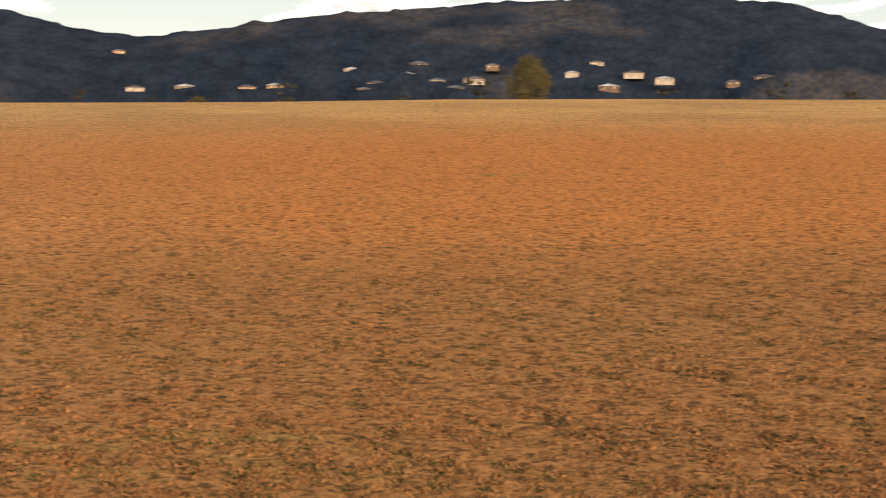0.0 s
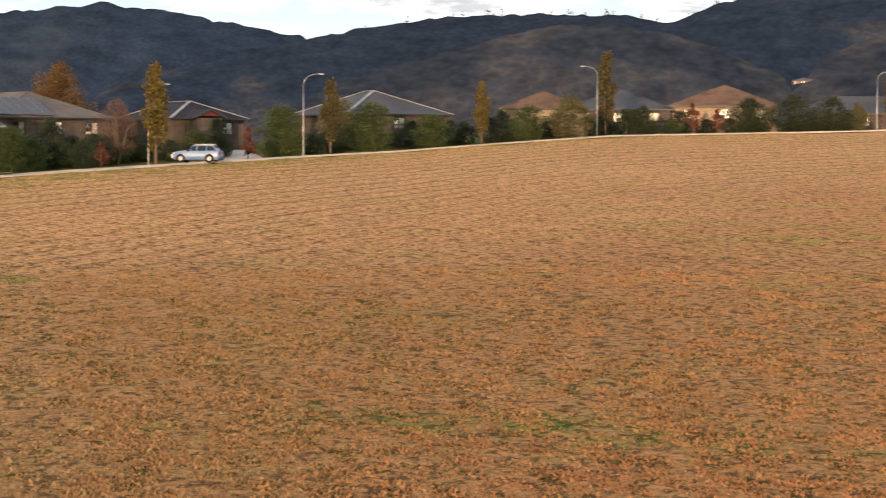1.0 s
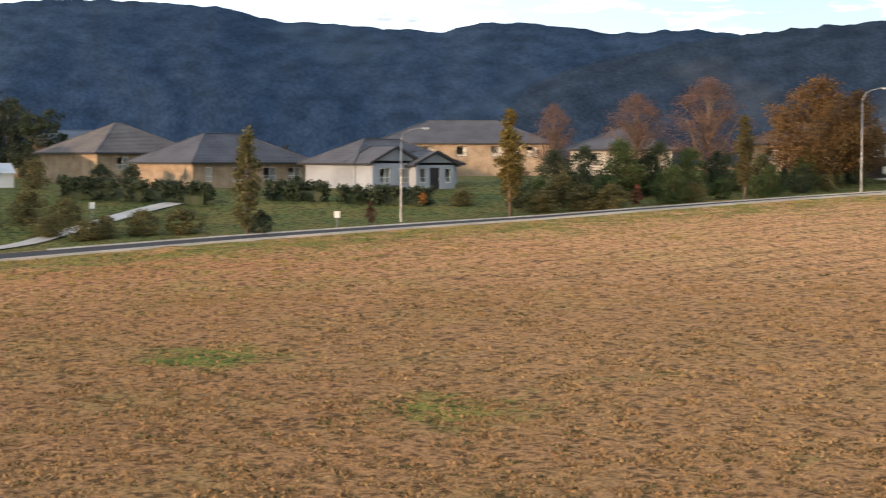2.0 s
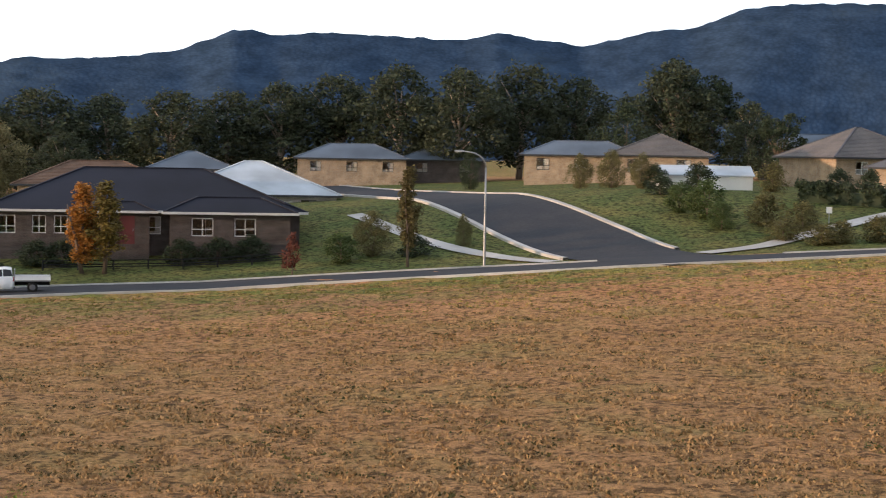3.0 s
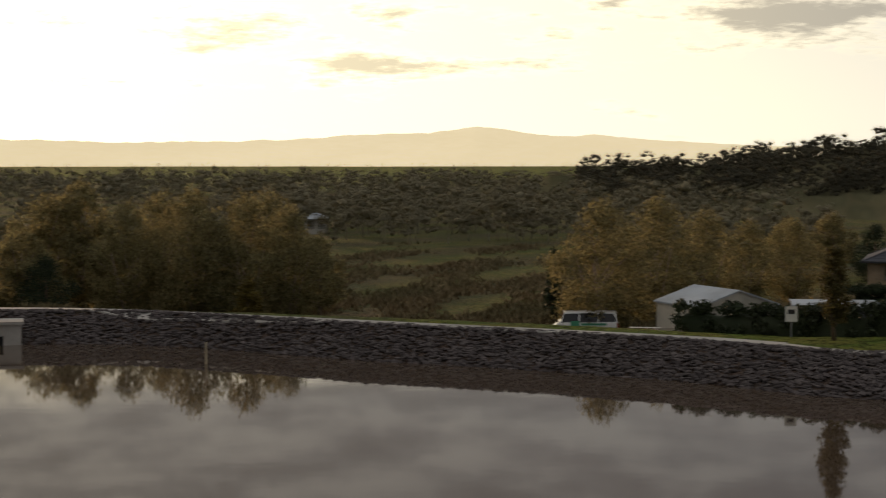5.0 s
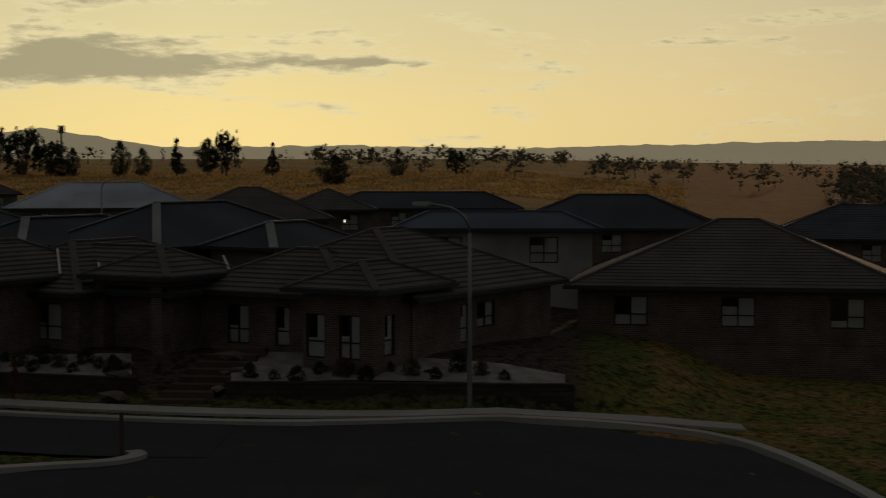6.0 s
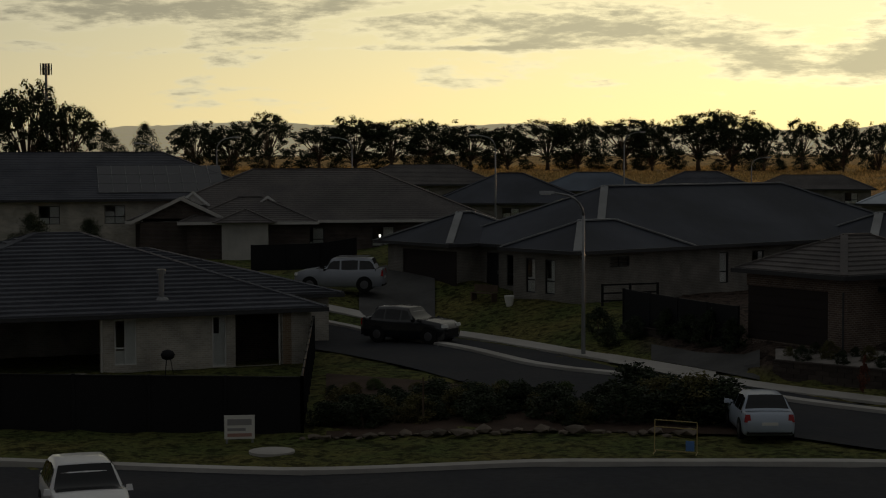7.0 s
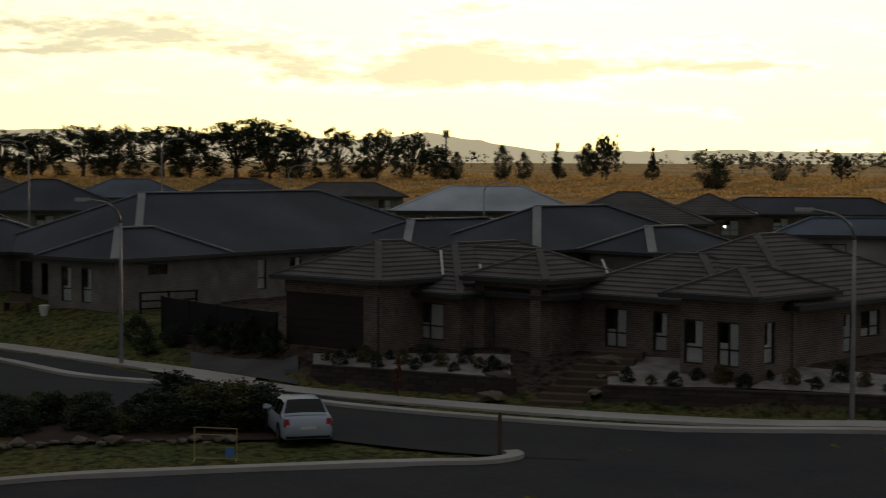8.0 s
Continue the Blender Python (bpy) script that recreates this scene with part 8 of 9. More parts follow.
for az, r, h, w, kind in ((52.8, 193, 5.8, 1.0, "round"), (49.85, 200, 5.8, 1.0, "round"), (47.9, 206, 4.2, 1.1, "round"), (44.7, 216, 4.6, 1.0, "round"), (43.4, 218, 5.4, 1.0, "round_olive"), (61.4, 176, 4.6, .9, "round"), (60.2, 180, 5.0, .9, "round_dark"), (59.2, 178, 3.0, 1.0, "round_dark"),
                          (53.9, 186, 3.4, .8, "sapling_russet"), (58.6, 174, 2.6, .9, "sapling_russet"), (37.6, 248, 5.0, 1.2, "round_dark"), (36.2, 250, 5.4, 1.2, "round_dark"), (35.0, 252, 5.0, 1.2, "round_dark"), (38.6, 245, 3.4, .9, "sapling_russet"), (34.2, 254, 4.2, .7, "round_olive"),
                          (54.9, 196, 4.4, .8, "round_dark"), (50.9, 210, 6.2, .8, "round_olive"), (45.6, 226, 4.0, .9, "round_dark"), (41.0, 236, 4.0, 1.0, "round_dark"), (39.4, 240, 4.2, .8, "sapling_russet"), (27.2, 282, 4.0, 1.0, "round_dark"), (63.2, 172, 3.2, .8, "round")):
    T(kind, az, r, h, "rounded garden shrub beside the road" if h < 5 else "large rounded garden shrub", "shrub", "garden shrubs", "shrub", w * 1.3)
for az, r, h, w, kind in ((74.4, 158, 5.2, 1.0, "round"), (73.2, 160, 4.8, 1.0, "round_dark"), (72.2, 162, 4.2, 1.1, "round"), (71.0, 164, 3.4, 1.1, "round_dark"), (69.6, 160, 2.8, 1.2, "round"), (68.6, 162, 2.6, 1.1, "round_dark"), (75.6, 156, 4.6, 1.1, "round_dark"), (76.6, 156, 4.2, 1.2, "round_dark"),
                          (74.7, 146, 2.2, 1.6, "shrub_olive"), (73.9, 147, 1.9, 1.2, "sapling_russet"), (75.6, 146, 2.2, 1.8, "shrub_olive"), (77.0, 145, 2.0, 1.9, "shrub_olive"), (67.8, 164, 1.6, 1.4, "shrub_olive"), (70.0, 156, 2.0, 1.3, "shrub_green"), (71.2, 156, 2.0, 1.3, "shrub_green")):
    T(kind, az, r, h, "leafy garden shrub in a mixed border", "shrub", "border shrubs", "shrub", w)
q = random.Random(77)
for i in range(46):
    az = 34.5 + i * .64 + q.uniform(-.2, .2)
    if 53.6 < az < 54.6 or 62.0 < az < 66.4:
        continue
    r = float(np.interp(az, LANDFORM[:, 0], LANDFORM[:, 2])) + q.uniform(14, 19)
    T(("round_dark", "round", "round_dark", "shrub")[i % 4], az, r, q.uniform(2.0, 3.6), "dark rounded garden shrub before a house", "shrub", "roadside shrubs", "shrub", q.uniform(1.3, 1.8))
for i in range(16):
    az = 67.0 + i * .72
    r = float(np.interp(az, LANDFORM[:, 0], LANDFORM[:, 2])) + q.uniform(12, 24)
    T(("round_dark", "shrub_olive", "round")[i % 3], az, r, q.uniform(1.8, 3.8), "leafy garden shrub in a mixed border", "shrub", "border shrubs", "shrub", q.uniform(.9, 1.4))
hedge("hedge", [(92.5, 150), (90.5, 149), (88, 147.5)], 1.5, 1.6, LEAF_DARK, "clipped dark green hedge on a lawn", 1)
hedge("hedge", [(85.8, 151), (84.2, 151)], 1.4, 1.4, LEAF_DARK, "clipped dark green hedge before a house", 2)
hedge("hedge", [(83.4, 150), (80.8, 150)], 1.3, 1.4, LEAF_DARK, "low dark hedge below a porch", 3)
for az, r, h, w, kind in ((91.2, 131, 1.7, 1.6, "shrub_olive"), (90.0, 132, 1.9, 1.8, "shrub_olive"), (88.7, 132, 2.0, 1.8, "shrub_olive"), (92.4, 137, 2.2, 1.4, "shrub_olive"), (93.6, 138, 2.6, 1.4, "shrub_olive"), (95.5, 140, 3.0, 1.2, "shrub_green"), (96.4, 142, 2.4, 1.2, "shrub_green"), (97.2, 160, 2.2, 1.4, "shrub"),
                          (93.4, 158, 2.6, 1.2, "shrub_olive"), (95.8, 157, 2.4, 1.6, "shrub"), (97.6, 160, 3.2, 1.0, "round_olive"), (98.6, 166, 3.6, 1.0, "round_olive"), (99.6, 172, 3.4, .9, "round_olive"), (103.2, 190, 4.6, .6, "round_dark"), (93.0, 132, 1.6, 2.0, "shrub_olive"), (91.8, 130, 1.5, 2.2, "shrub_olive"), (95.0, 136, 2.2, 1.4, "round"), (97.0, 150, 1.6, 2.0, "shrub"), (86.2, 128, 1.8, 1.2, "shrub"), (85.0, 152, 2.0, 1.0, "shrub"),
                          (90.3, 160, 2.2, 1.2, "shrub"), (91.3, 162, 2.2, 1.2, "shrub"), (79.6, 150, 1.4, 2.0, "shrub_olive"), (80.9, 149, 1.2, 1.4, "sapling_orange"), (82.6, 134, 1.8, .9, "sapling_russet"), (103.4, 132, 2.4, .7, "round_olive"), (76.8, 150, 1.8, 2.0, "shrub_olive")):
    T(kind, az, r, h, "garden shrub beside a lawn", "shrub", "lawn shrubs", "shrub", w)
for az, r, h, kind, w in ((103.6, 250, 16, "gum_grey", 1.3), (101.6, 262, 17, "gum_grey", 1.3), (99.8, 265, 15, "gum_grey", 1.2), (96.6, 255, 17, "gum_grey", 1.2), (95.9, 262, 15, "gum_wide", 1.0), (98.2, 240, 10, "round_dark", 1.1), (105.6, 255, 17, "gum_grey", 1.3), (107.5, 262, 16, "gum_grey", 1.4), (93.2, 240, 9, "gum_open", 1.0), (94.2, 250, 11, "gum_grey", 1.0),
                          (109.4, 260, 15, "gum_grey", 1.4), (111.2, 262, 14, "gum_grey", 1.4), (113.0, 255, 14, "gum_grey", 1.5), (115.0, 262, 14, "gum_grey", 1.5), (117.0, 260, 15, "gum_grey", 1.5), (119.0, 262, 14, "gum_grey", 1.5), (121.0, 268, 14, "gum_grey", 1.5)):
    T(kind, az, r, h, "large dark gum tree behind the houses", group="gum trees behind the houses", wide=w)
hedge("hedge", [(137.2, 129), (130, 129), (124.2, 129)], 3.2, 1.8, LEAF_DARK, "long clipped dark hedge before the sheds", 6, 30)
hedge("hedge", [(140.2, 128), (137.3, 130)], 3.0, 2.0, LEAF_DARK, "dark hedge beside a driveway gate", 7)
T("poplar_orange", 115.75, 128, 6.4, "orange autumn tree before a navy roof", wide=1.7)
T("poplar_yellow", 115.05, 127.5, 6.6, "yellow-green autumn tree before a navy roof", wide=1.7)
T("round", 127.0, 122, 3.0, "rounded bright green shrub on a lawn", "shrub", name="shrub")
T("sapling_russet", 130.0, 121, 2.6, "small russet sapling on a lawn", "sapling", name="sapling")
T("sapling_russet", 109.0, 122, 2.9, "small russet sapling beside the road", "sapling", name="sapling")
for az, r, h, w, kind in ((117.2, 131.5, 1.9, 1.7, "shrub"), (116.4, 131.5, 1.9, 1.7, "shrub"), (112.6, 131, 1.9, 1.7, "shrub"), (111.4, 131, 1.9, 1.7, "shrub"), (110.3, 131, 1.9, 1.7, "shrub"), (118.6, 129, 1.0, 2.6, "shrub"), (119.6, 128, 1.0, 2.6, "shrub"), (107.4, 128, 2.2, 1.4, "shrub_green"), (106.4, 130, 3.4, 1.1, "round_olive"), (105.0, 129, 1.6, 2.0, "shrub"), (120.4, 150, 2.6, 1.1, "shrub"), (121.6, 150, 2.2, 1.3, "shrub"), (119.6, 168, 4.8, .9, "oak"), (118.6, 170, 5.2, .9, "round_olive"), (126.6, 186, 5, .7, "sapling_russet"), (131.6, 200, 6, .8, "round_dark"), (128, 215, 5, .9, "round_dark")):
    T(kind, az, r, h, "dark garden shrub before a house" if h < 2 else "garden shrub near the sheds", "shrub", "garden shrubs by the sheds", "shrub", w)
# saplings on the sward
T("ball", 137.1, 90.5, 1.95, "small round bronze tree on the bank", wide=1.1)
T("sapling_orange", 131.2, 53.5, 1.75, "small orange sapling in the grass", "sapling", name="sapling", wide=2.0)
T("sapling_russet", 132.4, 60, 1.6, "small russet sapling in the grass", "sapling", name="sapling", wide=.7)
T("shrub", 133.6, 62.5, 1.0, "small dark seedling in a mulch ring", "sapling", name="sapling", wide=.6)
T("shrub", 135.4, 71.0, 1.0, "small dark seedling beside a stake", "sapling", name="sapling", wide=.7)
T("sapling_russet", 138.4, 92, 1.0, "low russet shrub at the rock edge", "shrub", name="shrub", wide=1.2)
post("tree_stake", 136.0, 70.0, 1.1, "pale timber tree stake in the grass", PALE_TIMBER, .14)
post("tree_stake", 131.1, 51.6, .8, "pale timber tree stake in the grass", PALE_TIMBER, .1)
for az, r, w in ((133.7, 62.4, .6), (135.4, 70.9, .7), (137.2, 90.2, 1.1), (131.3, 53.5, .6)):
    area("mulch_ring", [(az - 5, r - w * .7), (az + 5, r - w * .7)], [(az - 5, r + w * .7), (az + 5, r + w * .7)], az - math.degrees(w * .7 / r), az + math.degrees(w * .7 / r), .06, MULCH_PALE, "pale mulch patch round a sapling", "mulch", .25)
slab1 = tagged(Solid().box(-.32, .32, -.3, .3, -.1, .06).make("concrete_lid", CONCRETE), "flat concrete pit lid in the grass", "pit lid")
slab1.matrix_basis = facing(128.3, 67.4)
slab2 = tagged(Solid().tube([(0, 0, -.1), (0, 0, .07)], [.7, .7], 20).make("concrete_lid", CONCRETE), "round concrete pit lid on the verge", "pit lid")
slab2.matrix_basis = facing(257.0, 53.0)
# trees by the lower street
for az, r, h, kind, w in ((153.1, 113, 11.6, "gum", .95), (151.9, 114, 9.8, "gum_tall", 1.1), (150.7, 118, 10.6, "gum", .9), (149.9, 121, 8.6, "gum_tall", 1.2), (154.3, 112, 8.0, "grove", .9), (147.4, 148, 11.0, "gum", 1.1), (146.0, 150, 12.0, "gum", 1.0), (145.0, 140, 10.4, "gum", 1.0), (143.9, 131, 10.0, "gum_tall", 1.3), (142.4, 150, 10.4, "gum", 1.0),
                          (141.2, 140, 8.4, "gum_tall", 1.3), (139.6, 152, 10.2, "gum_tall", 1.4), (138.0, 160, 10.4, "gum", 1.1), (136.6, 172, 9.6, "gum", 1.2), (135.4, 180, 9, "gum", 1.2), (133.8, 186, 9.4, "gum", 1.1), (148.6, 126, 5.2, "round_dark", 1.0), (147.4, 129, 4.6, "round_dark", 1.2), (152.4, 117, 4.4, "round_dark", .9)):
    kind = {"gum": "street_gum", "gum_tall": "street_gum_slim", "grove": "street_gum"}.get(kind, kind)
    if az < 148.2 and h > 6:
        h, w = h * .84, w * .9
    T(kind, az, r, h, "tall olive gum tree beside the lower street" if h > 6 else "dense dark shrub beside the lower street", "tree" if h > 6 else "shrub", "lower street trees", "tree" if h > 6 else "shrub", w)
hedge("hedge", [(168.4, 111.5), (163, 111), (157.4, 114)], 3.0, 3.4, LEAF_DARK, "tall dense dark hedge screening a house", 9, 84, .135)
hedge("hedge", [(175.6, 108), (171, 106), (168.6, 105)], 1.7, 1.6, LEAF_DARK, "row of dark shrubs below the dam path", 10)
T("poplar", 170.8, 101.5, 5.5, "slim bronze tree beside the dam path", wide=1.5)
for az, r, h, kind, w in ((178.4, 140, 12.0, "grove", 1.0), (176.6, 150, 12.0, "grove", .9), (175.0, 158, 10.4, "grove", .9), (173.6, 165, 9, "grove", 1.0), (179.9, 150, 7.0, "pine", .9), (195.3, 160, 11.6, "gum", 1.0), (193.8, 152, 10.0, "grove", .8), (191.6, 150, 11.0, "grove", .9), (190.0, 148, 10.6, "grove", .9), (188.6, 150, 9.6, "grove", .8), (187.6, 156, 7, "gum", 1.0),
                          (196.4, 158, 10.5, "grove", 1.0), (192.8, 160, 10.5, "grove", 1.0), (189.2, 160, 10.5, "grove", 1.0), (177.4, 162, 9, "grove", 1.0), (172.2, 172, 9, "grove", 1.0), (197.2, 150, 8.0, "gum", 1.1), (198.8, 152, 6.0, "round_dark", 1.0), (196.4, 146, 6.0, "round_dark", 1.0), (189.9, 139, 4.4, "poplar_yellow", 2.0), (202.8, 176, 5.0, "poplar_orange", 1.4), (199.9, 160, 7, "gum", 1.2), (206.0, 168, 8, "gum", 1.2), (209, 160, 9, "gum", 1.2)):
    h = h * (1.06 if az > 182 else 0.88)
    T(kind, az, r, h, "broad olive tree below the dam" if h > 7 else "small tree below the dam", group="trees below the dam", wide=w)
for az, r, h, kind, w in ((160.2, 190, 7, "round_olive", .9), (154.9, 230, 9, "gum_tall", 1.3), (156.2, 225, 9, "round_dark", .9), (169.6, 200, 6, "round_dark", 1.0), (167.8, 205, 7, "gum", 1.0), (165.6, 190, 5, "round_olive", 1.0), (163.5, 270, 8, "round_dark", .9), (162.2, 280, 8, "pine", 1.0), (158.9, 275, 8, "round_dark", .9), (170.9, 210, 7, "gum", 1.2), (172.3, 205, 6.5, "gum", 1.2), (163.2, 205, 5.4, "round_dark", 1.2), (161.0, 208, 4.6, "round_dark", 1.3), (157.4, 214, 5.2, "gum_tall", 1.4), (153.6, 198, 4.8, "round_dark", 1.3), (151.0, 196, 4.4, "round_dark", 1.2), (166.4, 222, 5.6, "round_dark", 1.2), (159.6, 252, 5.6, "round_dark", 1.3), (156.0, 246, 5.0, "gum_tall", 1.5)):
    h = h * 1.05
    T(kind, az, r, h, "dark tree among far houses", group="trees among far houses", wide=w)
for line, seed in (([(168.5, 205), (162, 204), (157, 208)], 41), ([(157, 196), (152, 190), (147.5, 188)], 42), ([(166, 268), (160, 262), (153.5, 262)], 43)):
    hedge("hedge", line, 2.6, 3.0, LEAF_DARK, "row of dark shrubs before far houses", seed, 8, .3)
hedge("hedge", [(170.2, 154), (165, 155), (161.5, 157)], 2.7, 3.0, LEAF_DARK, "dark mixed shrubs before a house", 12, 40, .15)
hedge("hedge", [(160.0, 138.5), (157, 138), (153.2, 139)], 2.3, 2.8, LEAF_DARK, "dark mixed shrubs below a pale blue roof", 14, 40, .15)
# the estate's gardens
q = random.Random(31)
for i in range(44):
    az = 255.4 - i * .325 + q.uniform(-.15, .15)
    r = q.uniform(56.4, 60.5) + .12 * max(0, az - 248)
    h = q.uniform(.7, 1.15) + (.55 if 241.9 < az < 245.5 else 0)
    T(("shrub", "shrub", "shrub_olive", "shrub")[i % 4], az, r if az > 243.5 else 56.8 + (r - 56.4) * .3, h, "dense dark garden shrub behind edging stones", "shrub", "corner garden shrubs", "shrub", q.uniform(1.5, 2.1))
for i in range(12):
    T(("shrub", "shrub_olive", "shrub_green")[i % 3], 255 - i * .7, 64.5 - i * .25 + (i % 3), .5, "low garden shrub in brown mulch", "shrub", "corner garden shrubs", "shrub", 1.6)
for i in range(26):
    az = 221.8 + i * .76 if i < 12 else 234.6 + (i - 12) * .42
    r = (63.0 + (i % 3) * .5) if i < 12 else 66.0 + (az - 234.6) * .6 + (i % 3) * .6
    T(("shrub", "shrub_olive", "shrub")[i % 3], az, r, .45 + .4 * ((i * 7) % 5) / 5, "small garden shrub in gravel", "shrub", "gravel bed shrubs", "shrub", 1.2)
for az, r, h, w, kind in ((243.9, 78, 1.3, 1.2, "shrub"), (242.6, 75, 1.5, 1.2, "shrub"), (245.0, 79, 1.0, 1.5, "shrub"), (243.2, 76.4, 1.2, 1.4, "shrub"), (241.9, 73.4, 1.3, 1.2, "shrub"), (246.2, 81, 1.3, 1.3, "shrub"), (245.9, 78.6, .9, 1.4, "shrub"), (259.2, 77, 1.2, 1.3, "shrub"), (258.4, 77, 1.4, 1.0, "shrub"), (264.6, 104, 3.4, 1.0, "round_dark"), (262.8, 106, 3.0, 1.0, "round_dark")):
    T(kind, az, r, h, "dark garden shrub beside a fence", "shrub", "fence shrubs", "shrub", w)
T("sapling_russet", 237.7, 64.0, 1.5, "staked young tree on the footpath verge", "sapling", name="sapling", wide=.5)
# tree line beyond the paddock
for az, top, kind, w in ((249.2, .85, "gum_wide", 1.0), (247.9, 1.08, "gum_open", 1.1), (246.9, 1.0, "gum_wide", 1.0), (245.4, 1.1, "gum_open", 1.2), (244.5, .95, "gum_wide", 1.1), (243.0, 1.3, "gum_open", 1.2), (241.9, 1.22, "gum_wide", 1.2), (240.9, .95, "gum_open", 1.1), (239.7, 1.05, "gum_open", 1.1), (238.4, .92, "gum_wide", 1.1), (237.3, .85, "gum_wide", 1.0), (236.5, .45, "gum_wide", .9), (235.8, .3, "round_dark", .9),
                         (234.3, .52, "round_dark", .8), (233.6, .3, "round_dark", .9), (232.5, .58, "pine", 1.3), (231.5, .62, "gum_grey", 1.1), (230.9, .78, "gum_wide", .8), (229.4, .45, "pine", 1.3), (225.3, .28, "round_dark", 1.1), (223.4, .22, "gum_wide", 1.0), (250.4, .9, "gum_open", 1.2), (251.6, 1.0, "gum_wide", 1.1), (253.0, 1.1, "gum_open", 1.2), (254.2, 1.1, "gum_wide", 1.1), (255.4, .9, "gum_open", 1.2), (257.0, 1.35, "gum_open", .9), (258.2, .95, "gum_wide", 1.1), (259.4, .95, "gum_wide", 1.1), (261.0, 1.0, "round_dark", .9), (262.2, .8, "round_dark", 1.0), (263.4, 1.6, "gum_open", 1.1), (264.7, 2.1, "gum_wide", .9), (266, 1.7, "gum_open", 1.0), (268, 1.4, "gum_wide", 1.0)):
    r = 500 if az < 262 else 380
    base = math.degrees(math.atan((float(ground(az, r)) - EYE) / r))
    T(kind, az, r, max(5.0, r * math.radians(top - base)), "dark open-crowned gum tree beyond the dry paddock", group="paddock trees", wide=w * (1.12 + .25 * math.sin(az * 5) if az > 236.2 else .85))
for i in range(34):
    az = 269.5 - i * 1.0 + .3 * math.sin(i * 5.1)
    r = 506 if az < 262 else 388
    T("round_dark", az, r, 4.2 + 1.3 * math.sin(i * 2.3), "low dark gum tree beyond the dry paddock", group="paddock trees", wide=1.9)
T("round_dark", 227.35, 430, 7.0, "dark rounded tree in the dry paddock", wide=1.5)
T("round_olive", -2.8, 318, 8.4, "large rounded yellow-green tree behind the field crest", wide=1.25)
T("round_olive", 8.0, 330, 2.6, "low yellow-green bush behind the field crest", "shrub", name="shrub", wide=2.4)


def scatter(n, az0, az1, r0, r1, h0, h1, seed, hillf=None):
    q = random.Random(seed)
    got = []
    for _ in range(n):
        a, rr = q.uniform(az0, az1), math.sqrt(q.uniform(r0 * r0, r1 * r1))
        got.append((a, rr, q.uniform(h0, h1), hillf(a, rr) if hillf else None))
    return got


def slope(crest, near, far_r):
    """The height on a hillside with its crest at an elevation angle, as hill() builds it."""
    def height(a, rr):
        low = float(ground(a, near)) - 3
        top = EYE + far_r * math.tan(radians(np.interp(a, *zip(*sorted(crest)))))
        f = min(max((rr - near) / (far_r - near), 0), 1)
        return low + (top - low) * f ** 1.35 - (3.0 if near == 260 else 2.0)
    return height


WOOD_A = [(117, 0.3), (120, 1.3), (122.7, 1.95), (124.2, 2.4), (126.4, 2.9), (128.3, 2.8), (129.7, 2.2), (131.9, 1.5), (134, 0.95), (136, 0.3), (138, -0.6), (140, -1.6), (142, -2.4)]
WOOD_B = [(128, 0.5), (133, 0.55), (138, 0.5), (142, 0.45), (150, 0.5), (156, 0.55), (160.6, 0.75), (164, 0.75), (168, 0.5), (171, 0.15), (173.4, -0.1), (176, -0.35), (180, -0.6), (184, -1.3), (188, -2.2), (192, -3.2)]
woods("wooded_slope", scatter(560, 118, 136.5, 270, 645, 8, 14, 1, slope(WOOD_A, 260, 640)), CROWN_WOOD, "dense dark gum woodland on a hill", 1, 12, 1, 640, .030)
RISE = slope(WOOD_B, 330, 620)
woods("wooded_slope", scatter(620, 153, 179, 470, 628, 6, 11, 2, RISE) + scatter(240, 152, 179, 596, 634, 4, 8, 21, RISE), CROWN_RISE, "dark gum woodland along a low rise", 2, 13, 1, 560, .028)
woods("tree_belt", scatter(260, 129, 153, 585, 632, 3, 6, 3, RISE) + scatter(26, 134, 152, 420, 560, 4, 7, 22, RISE), CROWN_RISE, "belt of dark gum trees above open pasture", 12, 12, 1, 420, .030)
meadow = lambda spots: [p for p in spots if not (179.6 < p[0] < 188.6 and p[1] < 285)]
woods("valley_trees", meadow(scatter(800, 171, 211, 285, 1000, 7, 12, 4) + scatter(130, 209, 228, 420, 1100, 6, 9, 15) + scatter(110, 171, 200, 205, 290, 5, 9, 14) + scatter(150, 177, 191, 288, 430, 6, 10, 23)), CROWN_VALLEY_HAZED, "scattered dark trees across the valley", 3, 10, 1, 330, .036)
woods("valley_trees", scatter(900, 166, 222, 1000, 3800, 5, 9, 5), CROWN_VALLEY_HAZED, "far bands of trees on the plain", 4, 4, 1, 0)
crest_top = lambda a: EYE + 1700 * math.tan(radians(np.interp(a, *zip(*HILL_A)))) - 2.0
ridge = [39.6, 40.6, 41.1, 42.0, 42.25, 42.9, 43.4, 44.0, 44.25, 45.6, 45.9, 46.1, 46.9, 47.2, 48.7, 50.1, 52.6, 37.4, 38.1, 38.7]
woods("ridge_trees", [(a, 1694, 5 + 4 * math.sin(i * 1.9) ** 2, crest_top(a)) for i, a in enumerate(ridge)], CROWN_WOOD, "small dark trees along a hill crest", 11, 9, 1, 120, .05)
woods("roadside_trees", scatter(60, -14, 35, 330, 520, 4, 8, 6) + scatter(70, 36, 100, 300, 700, 5, 9, 7), CROWN_WOOD, "dark trees beyond the houses", 5, 10, 1, 240, .034)
woods("paddock_trees", scatter(90, 219, 270, 640, 1500, 5, 9, 8), CROWN_WOOD, "distant trees beyond the paddock", 6, 8, 1, 80, .05)
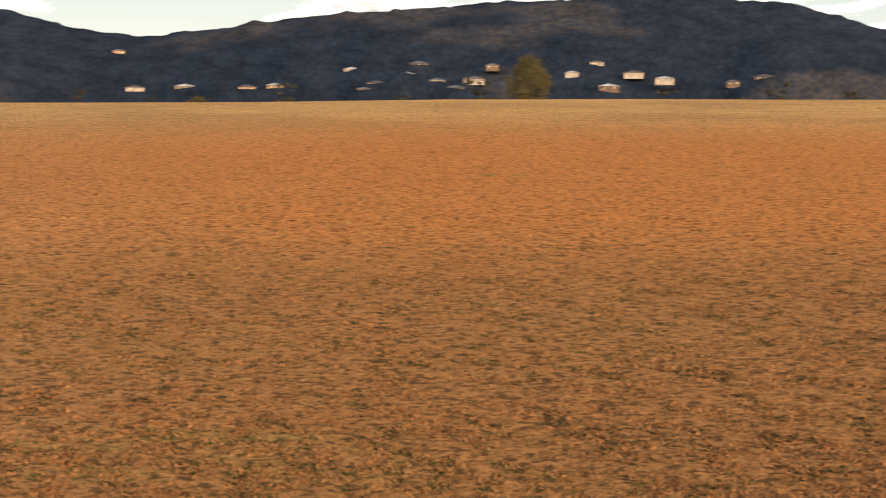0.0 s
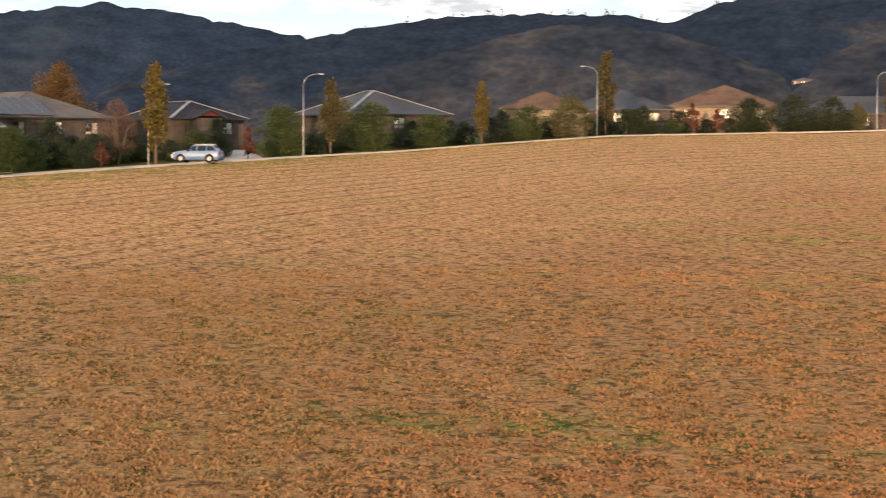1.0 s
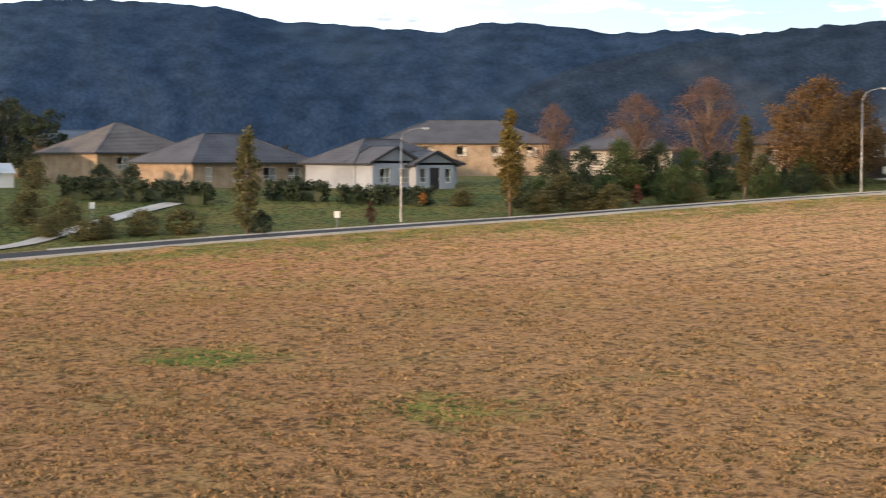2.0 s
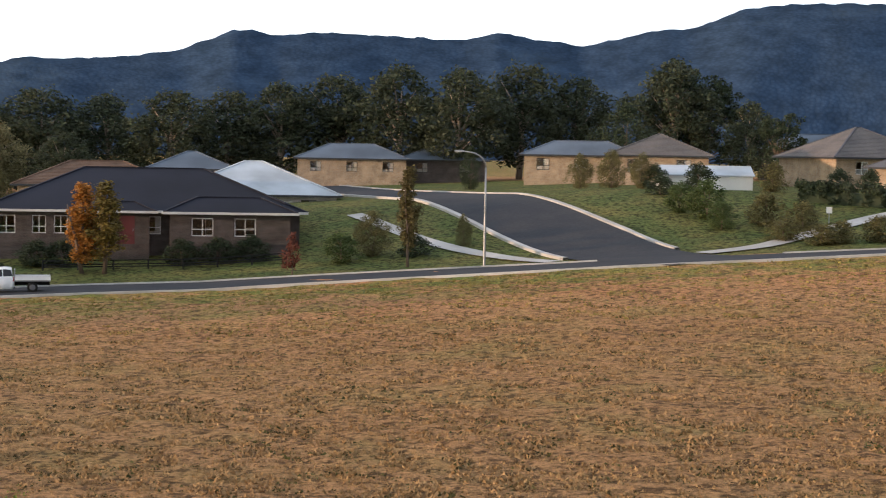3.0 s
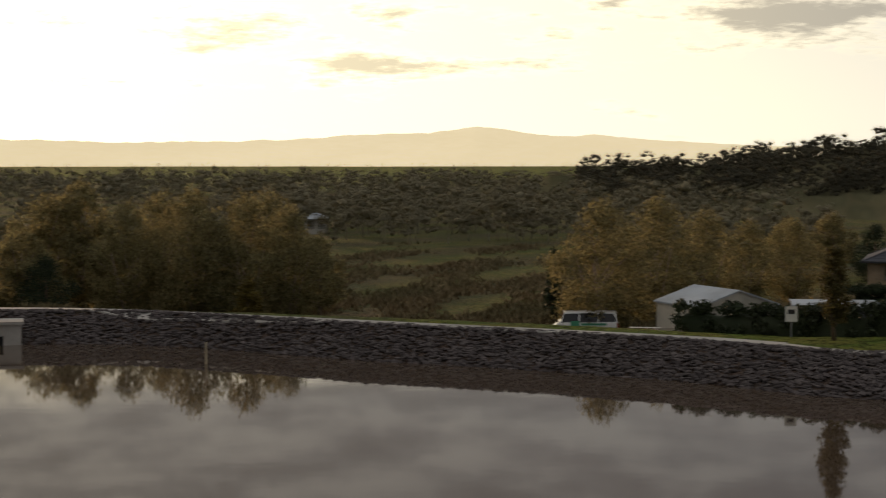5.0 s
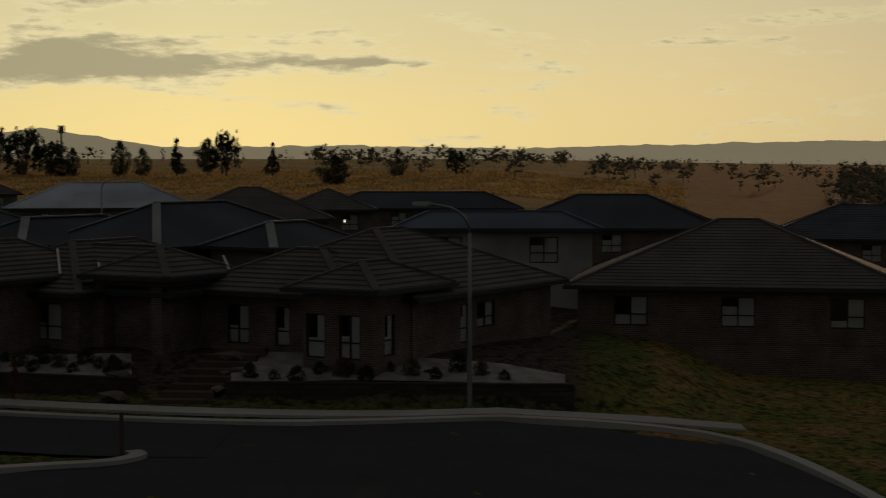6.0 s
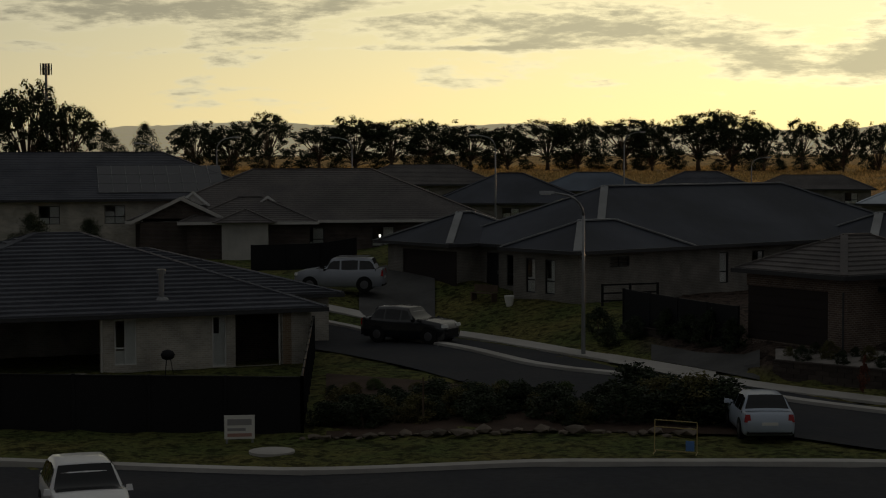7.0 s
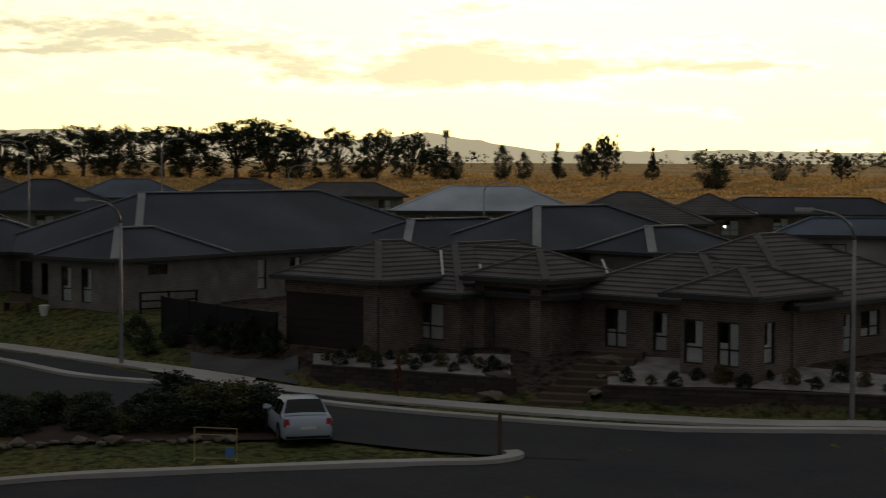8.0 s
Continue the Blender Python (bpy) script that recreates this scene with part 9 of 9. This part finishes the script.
for az, r, h, z in scatter(64, 116, 146, 206, 262, 6, 11, 9):
    T(("gum_grey", "round_dark", "gum_grey", "gum")[int(r) % 4], az, r, h, "dark gum tree behind the sheds", group="gum trees behind the sheds", wide=1.35)
for az, r, h in ((126.9, 430, 21), (125.2, 470, 17), (128.6, 410, 15), (123.6, 500, 15), (131.0, 400, 12)):
    T("gum_grey", az, r, h, "tall spreading gum tree on the wooded hill", group="hilltop gum trees", wide=1.25, up=slope(WOOD_A, 260, 640)(az, r) + 2.0 - float(ground(az, r)))


def tufts(name, n, az0, az1, r0, r1, height, width, material, seed, label, keep=None, blades=5, power=1.0):
    """Short upright tufts over a stretch of open ground, in one mesh."""
    q = np.random.RandomState(seed)
    a = q.uniform(az0, az1, n)
    rr = r0 + (r1 - r0) * q.uniform(0, 1, n) ** power
    if keep is not None:
        ok = keep(a, rr, q)
        a, rr = a[ok], rr[ok]
    z = ground(a, rr)
    base = np.stack([-rr * np.sin(np.radians(a)), rr * np.cos(np.radians(a)), z - .03], 1)
    m_ = len(base)
    b = np.repeat(base, blades, 0)
    k = len(b)
    size = np.repeat(q.uniform(.5, 1.4, m_), blades)[:, None]
    b[:, :2] += q.normal(0, width * 1.6, (k, 2)) * size
    ang = q.uniform(0, 6.283, k)
    side = np.stack([np.cos(ang), np.sin(ang), np.zeros(k)], 1) * width * size * q.uniform(.5, 1.2, (k, 1))
    tip = b + np.concatenate([q.normal(0, height * .45, (k, 2)), q.uniform(.5, 1.2, (k, 1)) * height], 1) * size
    V = np.stack([b - side, b + side, tip], 1).reshape(-1, 3)
    return tagged(obj(name, V, np.arange(len(V)).reshape(-1, 3), material), label, "grass", kind="stuff")


def on_field(a, rr, q):
    """Stubble grows in clumps, thins out in patches and stops at the sward and the road."""
    edge = np.interp(a, LANDFORM[:, 0], LANDFORM[:, 2])
    bare = np.sin(a * 3.1 + rr * .23) + np.sin(a * 1.3 - rr * .31 + 1.7) + np.sin(a * 7.7 + rr * .9)
    lim = (a - 118) * 1.6 - (rr - 50) * 0.45
    return (rr < edge - 5 - 30 * q.uniform(0, 1, len(a)) ** 1.5 * (a > 28)) & (lim < 5 * q.uniform(0, 1, len(a))) & (q.uniform(-3, 3, len(a)) > bare * .5 - 1.2)


def on_sward(a, rr, q):
    lim = (a - 118) * 1.6 - (rr - 50) * 0.45
    shore = np.interp(a, [137.6, 141.7, 147.2, 152.3], [88, 80.5, 72.5, 66])
    return (lim > 4 * q.uniform(0, 1, len(a))) & ((a < 137.6) | (rr < shore - .5)) & (q.uniform(0, 1, len(a)) > .92 * smooth(141.0, 145.0, a))


tufts("stubble", 100000, -16, 60, 41, 90, .085, .060, STUBBLE, 21, "orange-brown straw stubble in clumps", on_field, 5, 1.25)
tufts("stubble", 95000, 52, 138, 41, 90, .085, .060, STUBBLE_DRY, 25, "yellow-brown straw stubble in clumps", on_field, 5, 1.25)
tufts("stubble", 110000, -16, 132, 84, 235, .075, .075, STUBBLE_DRY, 22, "dry straw stubble thinning with distance", on_field, 4, 1.3)
# dark tufts, also standing for the dark gaps between stubble clumps
tufts("weeds", 30000, -16, 136, 41, 95, .07, .075, WEED, 26, "dark green weeds between the stubble", lambda a, rr, q: ((a - 118) * 1.6 - (rr - 50) * 0.45 < 2) & (np.sin(a * 2.3 + rr * .17) + np.sin(a * .9 - rr * .4) > -.9), 4, 1.2)
tufts("weeds", 26000, -16, 62, 41, 82, .075, .085, WEED, 29, "dark green weeds in clumps between the stubble", lambda a, rr, q: np.sin(a * 3.7 + rr * .31) + np.sin(a * 1.9 - rr * .55) + q.normal(0, .5, len(a)) > 0, 4, 1.2)
tufts("grass", 120000, 26, 138, 84, 235, .10, .085, VERGE, 27, "yellow-green grass along the road verge", lambda a, rr, q: (rr < np.interp(a, LANDFORM[:, 0], LANDFORM[:, 2]) - .8) & (rr > np.interp(a, LANDFORM[:, 0], LANDFORM[:, 2]) - 4 - 34 * q.uniform(0, 1, len(a)) ** 1.6), 4)
tufts("grass", 26000, 117, 152, 41, 92, .13, .05, SWARD, 23, "short green grass tufts on the sward", on_sward)
tufts("reeds", 30000, 176, 197, 127, 292, .5, .14, REED, 24, "brown reeds and rank grass on wet ground", lambda a, rr, q: np.sin(rr * .16 + a * .6) + np.sin(a * 1.7 + rr * .05) + q.normal(0, .4, len(a)) > -.5 + 1.3 * smooth(190, 280, rr), 4, 1.7)
tufts("dry_grass", 52000, 216, 270, 250, 560, .55, .30, DRY_GRASS, 28, "tall golden dry grass in a paddock", lambda a, rr, q: (rr > 300 + 60 * smooth(262, 254, a)) & (np.sin(a * 2.1 + rr * .05) + np.sin(rr * .11) > -1.1), 4)
